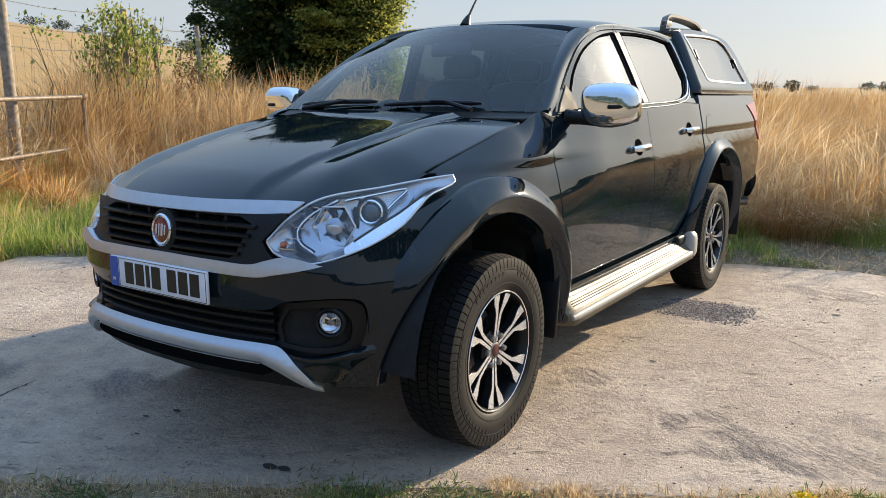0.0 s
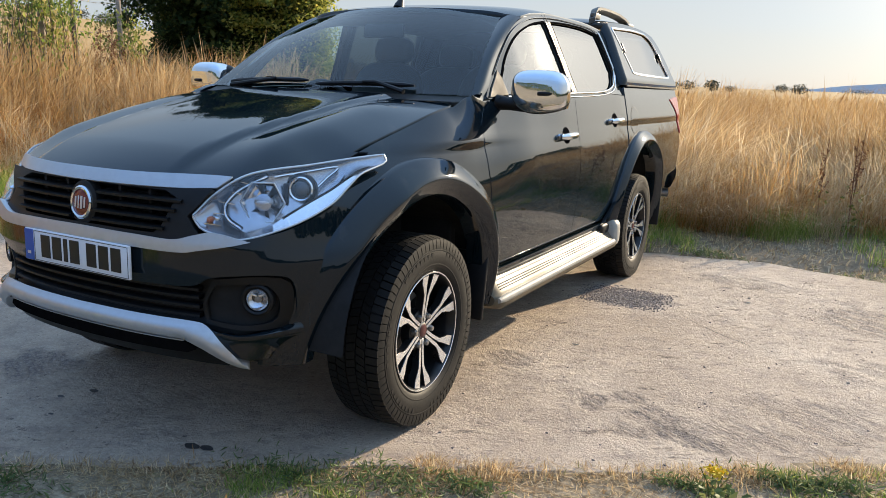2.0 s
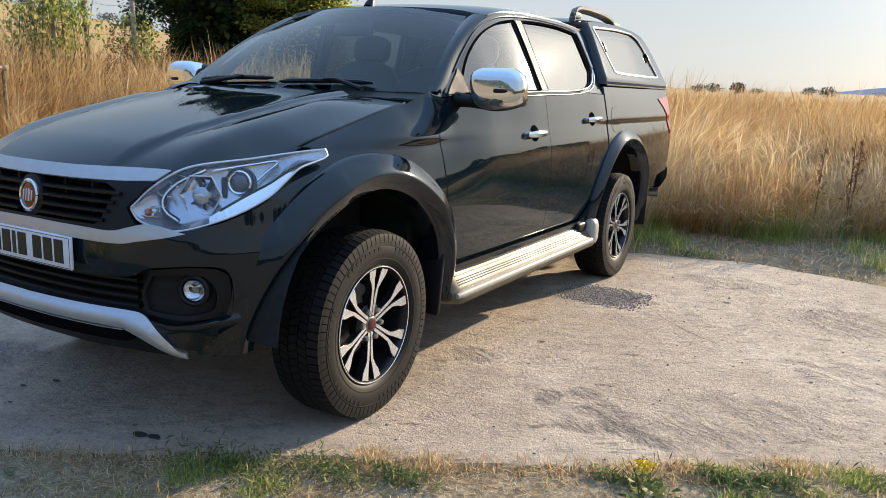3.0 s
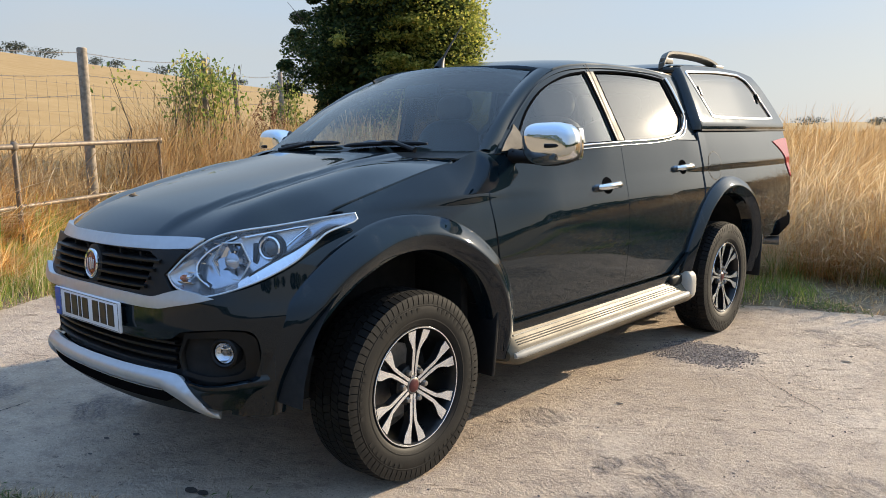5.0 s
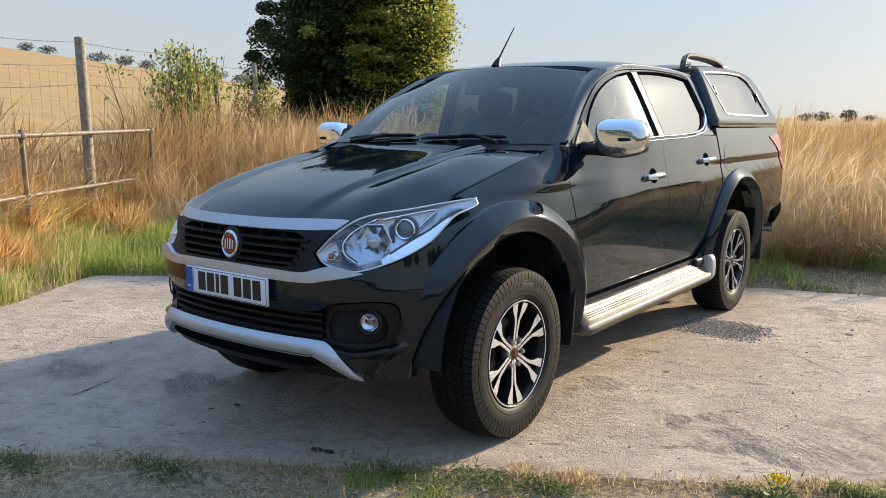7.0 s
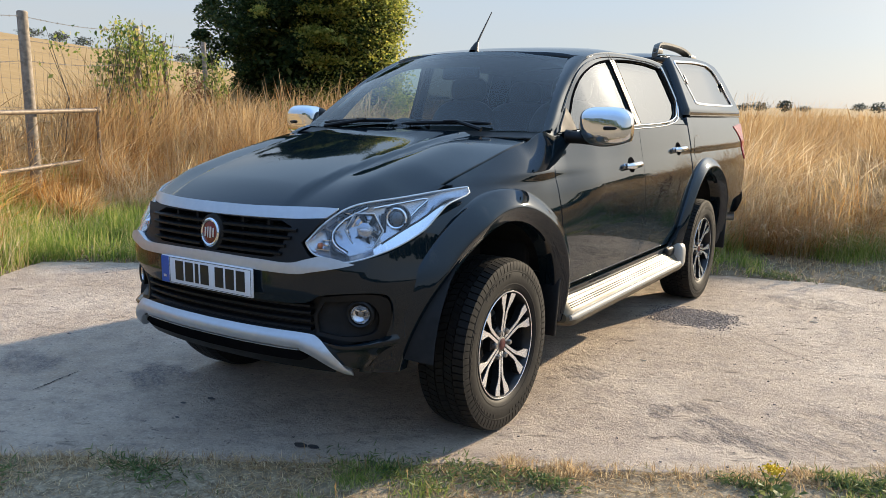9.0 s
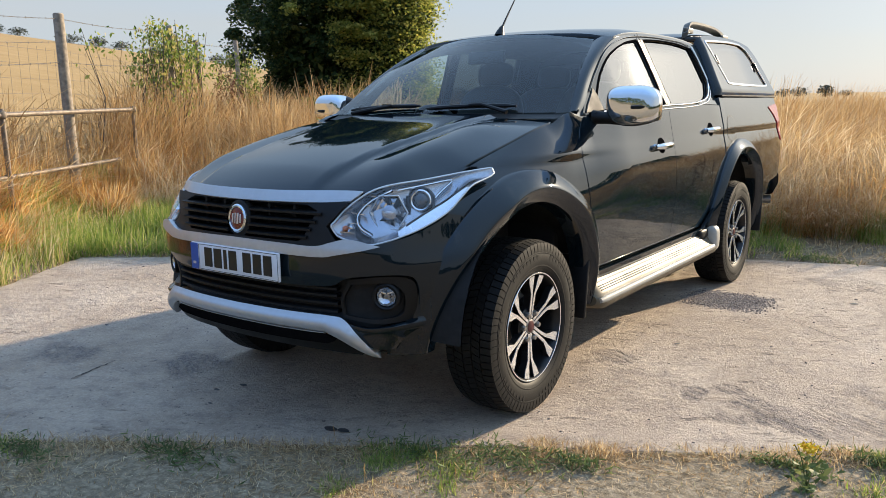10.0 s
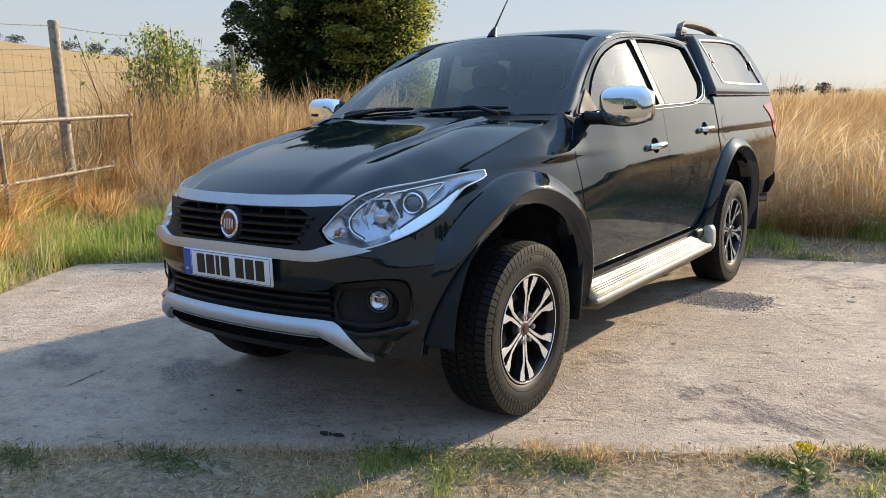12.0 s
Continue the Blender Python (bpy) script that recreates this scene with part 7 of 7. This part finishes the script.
def seat(x, y, w=0.50):
    st = empty("seat")
    st.parent = cabin
    part("cushion", lozenge((x, y + 0.02, 0.78), (w / 2, 0.27, 0.10), 3.4), SEAT, st)
    part("backrest", lozenge((x, y + 0.34, 1.10), (w / 2, 0.085, 0.34), 3.2, m=Matrix.Rotation(radians(-14), 3, "X")), SEAT, st)
    part("headrest", lozenge((x, y + 0.45, 1.50), (0.13, 0.05, 0.085), 3.0, m=Matrix.Rotation(radians(-8), 3, "X")), SEAT, st)
    for k in (-0.06, 0.06):
        bm = bmesh.new()
        tube(bm, [(x + k, y + 0.43, 1.38), (x + k, y + 0.445, 1.47)], 0.007, 8)
        part("headrest_post", bm, CHROME, st)


for x in (-0.37, 0.37):
    seat(x, 1.22)
seat(-0.36, 2.02, 0.62)
seat(0.36, 2.02, 0.62)
xs = np.linspace(-0.56, 0.56, 15)
P = np.stack([np.stack([xs, np.full(15, y), np.interp(y, [1.1, 1.5, 2.6], [1.655, 1.70, 1.69]) - 0.06 * (xs / 0.56) ** 4], 1) for y in np.linspace(1.12, 2.66, 8)])
grid_mesh("headlining", cabin, TRIM_LIGHT, P, 1, flip=1)
for s in (1, -1):
    ys = np.linspace(0.70, 2.64, 14)
    P = np.stack([np.stack([np.full(14, s * x), ys, np.full(14, z) + 0.008 * np.sin(ys * 3)], 1) for x, z in ((0.775, 0.50), (0.770, 0.95), (0.775, 1.235), (0.80, 1.255))])
    grid_mesh("door_lining", cabin, TRIM_DARK, P, 1)
bm = bmesh.new()
pts = [(-0.70, 1.22), (0.70, 1.22), (0.56, 1.68), (-0.56, 1.68)]
hole = [(-0.52, 1.30), (0.52, 1.30), (0.45, 1.60), (-0.45, 1.60)]
a = [bm.verts.new((x, 2.665, z)) for x, z in pts]
b = [bm.verts.new((x, 2.665, z)) for x, z in hole]
for k in range(4):
    bm.faces.new((a[k], a[(k + 1) % 4], b[(k + 1) % 4], b[k]))
part("rear_panel", bm, TRIM_DARK, cabin)

# ---- pad cracks and spots ----
pad_crack([(1.32, 2.29), (1.50, 2.08), (1.66, 1.93), (1.81, 1.82), (1.86, 1.74)], 0.0045, 1)
pad_crack([(-1.32, -0.61), (-1.28, -0.76), (-1.24, -0.91)], 0.006, 2)
pad_crack([(1.55, 3.3), (1.9, 3.1), (2.3, 3.05), (2.8, 2.7)], 0.003, 3)
rngp = random.Random(9)
for x, y, r in ((0.27, -0.64, 0.034), (0.325, -0.625, 0.03), (-0.51, -0.60, 0.018), (-0.45, -0.49, 0.022), (-0.39, -0.73, 0.013), (1.05, 1.25, 0.02), (1.70, 2.75, 0.03)):
    bm = bmesh.new()
    lp = [bm.verts.new((x + r * math.cos(a) * rngp.uniform(0.88, 1.08), y + 0.6 * r * math.sin(a) * rngp.uniform(0.88, 1.08), float(pad_height(x, y)) + 0.004)) for a in np.linspace(0, 2 * math.pi, 14)[:-1]]
    bm.faces.new(lp)
    tagged(part("oil_spot", bm, STAIN), "dark oil spot on the concrete", "stain", kind="structure")

def build_grit():
    """Loose crumbs of stone and soil on the pad, closer together on the worn patch."""
    r = np.random.default_rng(88)
    k = 3600
    u, n = r.uniform(-2.8, 5.0, k), r.uniform(-0.8, 2.9, k)
    X, Y = xy(u, n)
    m = 1900
    X[:m], Y[:m] = 1.0 + r.uniform(-0.27, 0.24, m) + r.normal(size=m) * 0.03, 2.40 + r.uniform(-0.22, 0.22, m) + r.normal(size=m) * 0.03
    size = 0.0015 + 0.0035 * r.random(k) ** 4
    size[:m] = r.uniform(0.0025, 0.0052, m)
    size[m:m + 25] = r.uniform(0.004, 0.008, 25)
    ok = on_pad(*un(X, Y))
    X, Y, size = X[ok], Y[ok], size[ok]
    cube = np.array([(-1, -1, -1), (1, -1, -1), (1, 1, -1), (-1, 1, -1), (-0.7, -0.7, 0.6), (0.7, -0.6, 0.6), (0.6, 0.7, 0.6), (-0.7, 0.6, 0.6)], float)
    quads = [(4, 5, 6, 7), (0, 1, 5, 4), (1, 2, 6, 5), (2, 3, 7, 6), (3, 0, 4, 7)]
    V, F = [], []
    for i, (x, y, q) in enumerate(zip(X, Y, size)):
        a = r.uniform(0, 6.28)
        p = cube * [q * r.uniform(0.7, 1.6), q, q * 0.6] * r.uniform(0.8, 1.15, (8, 1))
        p = np.stack([p[:, 0] * np.cos(a) - p[:, 1] * np.sin(a) + x, p[:, 0] * np.sin(a) + p[:, 1] * np.cos(a) + y, p[:, 2] + q * 0.45 + float(pad_height(x, y))], 1)
        V += p.tolist()
        F += [tuple(c + 8 * i for c in f) for f in quads]
    me = bpy.data.meshes.new("loose_grit")
    me.from_pydata(V, [], F)
    tagged(obj("loose_grit", me, GRIT), "loose dark stone crumbs and soil on the concrete", "grit", kind="stuff")


build_grit()

# ---- tube rail ----
rail = tagged(empty("tube_rail"), "weathered steel tube rail with two bars, half in grass", "railing")
RU = -4.36


def rail_point(n, z):
    x, y = xy(RU, n)
    return (x, y, z)


bm = bmesh.new()
tube(bm, [rail_point(-1.2, 1.20), rail_point(2.0, 1.245), rail_point(3.83, 1.285), rail_point(6.66, 1.335)], 0.027, 12)
part("top_bar", bm, RAIL_METAL, rail)
bm = bmesh.new()
tube(bm, [rail_point(-1.2, 0.60), rail_point(2.0, 0.63), rail_point(3.86, 0.665), rail_point(6.15, 0.70)], 0.024, 12)
part("lower_bar", bm, RAIL_METAL, rail)
for n, top, r in ((1.0, 1.27, 0.026), (3.83, 1.345, 0.026), (6.62, 1.345, 0.023)):
    bm = bmesh.new()
    x, y, _ = rail_point(n, 0)
    tube(bm, [(x + 0.04, y, 0.0), (x + 0.02, y, 0.7), (x, y, top)], r, 12)
    part("post", bm, RAIL_METAL, rail)
    for z in ((1.285, 0.665) if n < 5 else (1.335,)):
        part("clamp", lozenge((x + 0.01, y, z), (0.04, 0.04, 0.045), 2.6), RAIL_METAL, rail)

# ---- fence ----
fence = tagged(empty("wire_fence"), "leaning weathered posts with sagging barbed wire", "fence")
POSTS = [(-4.51, 5.29, 2.43, 0.060, 0.0), (-4.54, 8.39, 2.60, 0.050, 0.03), (-4.60, 9.75, 2.50, 0.040, -0.10), (-4.75, 12.2, 2.70, 0.048, -0.05), (-4.5, -0.5, 2.2, 0.055, 0.0), (-4.5, 2.2, 2.3, 0.05, 0.0)]
for u, n, top, r, lean in POSTS:
    x, y = xy(u, n)
    bm = bmesh.new()
    z0 = float(ground_z(x, y)) - 0.1
    dx = 0.04 if n < 6 else 0.0
    tube(bm, [(x + dx - lean * 0.3, y, z0), (x + dx * 0.5, y, (z0 + top) / 2), (x + lean, y, top - 0.012), (x + lean, y, top)], [r * 1.05, r, r * 0.97, r * 0.8], 12)
    part("post", bm, POST_WOOD if r > 0.045 else BARK, fence)
order = sorted(POSTS, key=lambda p: p[1])
for dz in (0.06, 0.32, 0.55):
    for p, q in zip(order, order[1:]):
        a, b = xy(p[0], p[1]), xy(q[0], q[1])
        pts = [(a[0] + (b[0] - a[0]) * k / 8, a[1] + (b[1] - a[1]) * k / 8, p[2] + (q[2] - p[2]) * k / 8 - dz - 0.05 * math.sin(math.pi * k / 8)) for k in range(9)]
        bm = bmesh.new()
        tube(bm, pts, 0.0035, 5)
        for k in range(1, 24):
            t = k / 24 * 8
            i, f_ = int(t), t - int(t)
            c = Vector(pts[i]).lerp(Vector(pts[min(i + 1, 8)]), f_)
            block(bm, (0.004, 0.004, 0.026), Matrix.Translation(c) @ Matrix.Rotation(k, 4, "X"))
        part("barbed_wire", bm, WIRE, fence)

# square netting on the first bays
for dz in np.arange(0.70, 1.80, 0.16):
    bm = bmesh.new()
    pts = [xy(-4.50, n) for n in np.linspace(-0.5, 8.39, 7)]
    tube(bm, [(x, y, 0.32 + dz + 0.02 * math.sin(k * 2.1)) for k, (x, y) in enumerate(pts)], 0.0012, 4)
    part("net_wire", bm, WIRE, fence)
for n in np.arange(-0.5, 8.4, 0.17):
    x, y = xy(-4.50, n)
    bm = bmesh.new()
    tube(bm, [(x, y, 0.5), (x + 0.01, y, 2.02)], 0.0014, 4)
    part("net_wire", bm, WIRE, fence)

build_grass()


def build_hedge():
    """The field's hedgerow, which closes the place behind and beside the camera."""
    r = np.random.default_rng(77)
    count = 24000
    a = np.radians(r.uniform(19, 232, count))
    lump = 1 + 0.14 * np.sin(a * 23) + 0.10 * np.sin(a * 51 + 1) + 0.08 * np.sin(a * 97)
    dist = 62 + 5 * np.sin(a * 9) + r.normal(size=count) * 0.9
    h = (3.6 + 3.0 * np.exp(-((np.degrees(a) - 195) / 35) ** 2)) * lump * r.random(count) ** 0.8
    X, Y = dist * np.sin(a), dist * np.cos(a)
    pos = np.stack([X, Y, ground_z(X, Y) + h], 1)
    tagged(leaves("hedgerow", LEAF, pos, r.uniform(0.5, 1.0, count), r), "long dark green field hedgerow", "hedge", kind="stuff")


build_hedge()

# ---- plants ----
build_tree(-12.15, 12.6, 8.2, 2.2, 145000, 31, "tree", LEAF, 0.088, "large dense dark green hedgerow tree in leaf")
# the sunlit right side: its yellow-green leaves have the light painted in
build_tree(-10.3, 12.55, 7.0, 1.12, 64000, 32, "tree", PAINTED_SUN_LEAF, 0.075, "smaller bush beside the tree, sunlight painted in as yellow-green")


def creeper(u, n, w, h, count, seed, z0=0.2, label="green climbing plant on a fence post", lo=0.35):
    r = np.random.default_rng(seed)
    x, y = xy(u, n)
    root = tagged(empty("climbing_plant", Matrix.Translation((x, y, 0))), label, "plant")
    bm = bmesh.new()
    for k in range(9 if count > 200 else 2):
        a = r.uniform(-1, 1)
        tube(bm, [(r.uniform(-0.2, 0.2), r.uniform(-0.2, 0.2), z0), (a * w * 0.5, r.uniform(-0.2, 0.2), z0 + h * 0.6), (a * w * 0.6 + r.uniform(-0.1, 0.1), r.uniform(-0.2, 0.2), z0 + h * r.uniform(0.85, 1.05))], [0.008, 0.006, 0.003], 5)
    part("stem", bm, BARK, root)
    pos = np.stack([r.normal(size=count) * w * 0.36, r.normal(size=count) * 0.16, z0 + h * (lo * 0.7 + (1 - lo * 0.7) * r.random(count))], 1)
    c = r.normal(size=(30, 3)) * [w * 0.4, 0.16, 0] + np.stack([0 * np.arange(30), 0 * np.arange(30), z0 + h * r.uniform(lo, 1.0, 30)], 1)
    pos = np.vstack([pos[: count // 4], c[r.integers(0, 30, count)] + r.normal(size=(count, 3)) * [0.10, 0.09, 0.09]])
    leaves("foliage", VINE, pos, r.uniform(0.03, 0.09, len(pos)), r, root, droop=2.2, slim=0.27)
    return root


creeper(-4.55, 8.3, 0.9, 2.32, 1500, 41, 0.25, lo=0.60)
creeper(-4.5, 8.95, 0.55, 2.2, 300, 47, 0.25, lo=0.6)
creeper(-4.55, 7.75, 0.40, 2.1, 220, 42, 0.25, "thin green climbing plant among dry grass", 0.45)
creeper(-4.6, 6.1, 0.16, 2.05, 45, 43, 0.25, "thin green climbing plant among dry grass", 0.86)
creeper(-4.8, 12.3, 0.7, 2.3, 1200, 45, 0.2, "overgrown green hedge plant by the fence")

# yellow ragwort and low weeds on the front strip


def ragwort(x, y, h, seed):
    r = np.random.default_rng(seed)
    z0 = float(ground_z(x, y))
    root = tagged(empty("ragwort", Matrix.Translation((x, y, z0))), "small yellow-flowered weed on the dry grass", "plant")
    bm = bmesh.new()
    for k in range(5):
        a = r.uniform(0, 6.28)
        tube(bm, [(0, 0, 0), (0.02 * math.cos(a), 0.02 * math.sin(a), h * 0.7), (0.045 * math.cos(a), 0.045 * math.sin(a), h)], 0.0018, 5)
    part("stem", bm, WEED, root)
    pos = np.stack([r.normal(size=200) * 0.017, r.normal(size=200) * 0.017, h + r.normal(size=200) * 0.008], 1)
    tagged(leaves("flower_head", YELLOW, pos, r.uniform(0.009, 0.016, 200), r, root, "bright yellow flower head"), kind="stuff")
    pos = np.stack([r.normal(size=70) * 0.03, r.normal(size=70) * 0.03, h * r.random(70) * 0.8], 1)
    leaves("foliage", WEED, pos, r.uniform(0.02, 0.045, 70), r, root)


ragwort(1.97, -0.10, 0.15, 1)


def dock(x, y, h, seed, label="dried reddish-brown dock stalk among the field grass", bushy=1.0):
    """A dried dock: ribbed stem with tiers of brown seeds and a few leaves."""
    r = np.random.default_rng(seed)
    z0 = float(ground_z(x, y))
    root = tagged(empty("dock_plant", Matrix.Translation((x, y, z0))), label, "plant", "dock stalks")
    bm = bmesh.new()
    tip = r.uniform(-0.08, 0.08, 2)
    tube(bm, [(0, 0, -0.02), (tip[0] * 0.4, tip[1] * 0.4, h * 0.5), (tip[0], tip[1], h)], [0.006, 0.005, 0.002], 6)
    pos = []
    for k in range(9):
        t, a = 0.35 + 0.06 * k, r.uniform(0, 6.28)
        b = np.array([tip[0] * t, tip[1] * t, h * t])
        e = b + np.array([math.cos(a) * 0.09, math.sin(a) * 0.09, 0.16]) * (1.15 - t) * bushy
        tube(bm, [tuple(b), tuple(e)], [0.003, 0.0015], 5)
        pos.append(b + (e - b) * r.uniform(0.2, 1.0, (26, 1)) + r.normal(size=(26, 3)) * 0.010 * bushy)
    part("stem", bm, DOCK, root)
    pos = np.vstack(pos)
    tagged(leaves("seed_head", DOCK, pos, r.uniform(0.012, 0.024, len(pos)) * bushy, r, root, "brown seed clusters"), kind="stuff")
    pos = np.stack([r.normal(size=26) * 0.07, r.normal(size=26) * 0.07, h * r.uniform(0.05, 0.45, 26)], 1)
    tagged(leaves("foliage", VINE, pos, r.uniform(0.03, 0.06, 26), r, root), kind="stuff")


for k, (u, n, h) in enumerate(((4.75, 4.15, 0.95), (5.0, 4.0, 1.0), (5.15, 4.25, 1.05))):
    dock(*xy(u, n), h, 300 + k)
for k, (u, n, h) in enumerate(((-4.5, 10.1, 1.85), (-4.6, 10.6, 2.05), (-4.5, 11.1, 1.9), (-4.7, 11.5, 2.1), (-4.55, 11.8, 1.75))):
    dock(*xy(u, n), h, 320 + k, "tall dried brown dock stalk by the fence", 2.2)


def weed(u, n, w, h, count, seed):
    r = np.random.default_rng(seed)
    x, y = xy(u, n)
    z0 = float(ground_z(x, y))
    root = tagged(empty("low_weed", Matrix.Translation((x, y, z0))), "low leafy green weed at the concrete's edge", "plant", "weeds along the pad")
    count *= 2
    pos = np.stack([r.normal(size=count) * w, r.normal(size=count) * w * 0.4, np.abs(r.normal(size=count)) * h * 0.32 + 0.006], 1)
    leaves("foliage", WEED, pos, r.uniform(0.022, 0.050, count), r, root, droop=0.9, slim=0.07)


for k, (u, n, w, h, c) in enumerate(((1.62, -0.95, 0.07, 0.03, 110), (0.35, -0.93, 0.14, 0.035, 180), (0.62, -0.92, 0.12, 0.035, 150), (0.86, -0.96, 0.06, 0.04, 90), (1.98, -0.93, 0.08, 0.05, 160), (2.15, -0.95, 0.06, 0.05, 110),
                                     (-0.65, -0.95, 0.12, 0.03, 140), (-1.25, -0.95, 0.10, 0.03, 100), (2.6, -0.95, 0.10, 0.04, 120), (3.2, 2.95, 0.15, 0.08, 160), (2.3, 3.2, 0.18, 0.06, 200), (4.1, 2.3, 0.2, 0.1, 220))):
    weed(u, n, w, h, c, 60 + k)

# ---- far things ----


def far_bush(x, y, w, h, seed, label="distant dark hedgerow bush on the skyline"):
    r = np.random.default_rng(seed)
    z0 = float(ground_z(x, y))
    root = tagged(empty("distant_bush", Matrix.Translation((x, y, z0))), label, "bush", "bushes on the skyline")
    d = r.normal(size=(420, 3))
    d /= np.linalg.norm(d, axis=1)[:, None]
    pos = d * (r.random(420) ** 0.4)[:, None] * [w / 2, w / 2, h * 0.55] * r.uniform(0.7, 1.1, (420, 1)) + [0, 0, h * 0.5]
    leaves("crown", FAR_LEAF, pos, r.uniform(0.10, 0.24, 420) * h, r, root)
    bm = bmesh.new()
    tube(bm, [(0, 0, -1), (0, 0, h * 0.5)], [h * 0.06, h * 0.03], 6)
    part("trunk", bm, BARK, root)


EYE0 = Vector((2.5, -2.6, 1.3))


def at_angle(az, dist):
    """A place so many degrees to the left of +y."""
    return EYE0.x - dist * math.sin(radians(az)), EYE0.y + dist * math.cos(radians(az))


rr = random.Random(3)
for az, dist, w, h in ((71, 196, 9, 4.5), (69.4, 192, 6, 4.2), (67.8, 190, 8, 3.5), (64.8, 205, 4, 3.0), (63.6, 205, 5, 3.2), (60.6, 215, 7, 3.6), (59.0, 222, 5, 4.2), (57.6, 228, 6, 3.8), (55.5, 236, 4, 2.8), (53.0, 250, 7, 4.0), (51.5, 255, 6, 4.2)):
    x, y = at_angle(az, dist)
    far_bush(x, y, w, h * 0.62, rr.randrange(9999))
for az, dist, w, h in ((10.0, 300, 6, 4.2), (11.6, 330, 9, 3.6), (12.6, 330, 7, 3.0), (8.8, 330, 6, 2.4), (5.6, 380, 7, 3.6), (4.5, 340, 8, 3.8), (1.0, 480, 20, 3), (-2.5, 500, 22, 3.2), (16.5, 420, 18, 4), (32.0, 60, 5, 2.6), (34.5, 62, 6, 3.0), (36.5, 60, 5, 2.8)):
    x, y = at_angle(az, dist)
    far_bush(x, y, w, h, rr.randrange(9999), "distant tree at the end of the dry field")
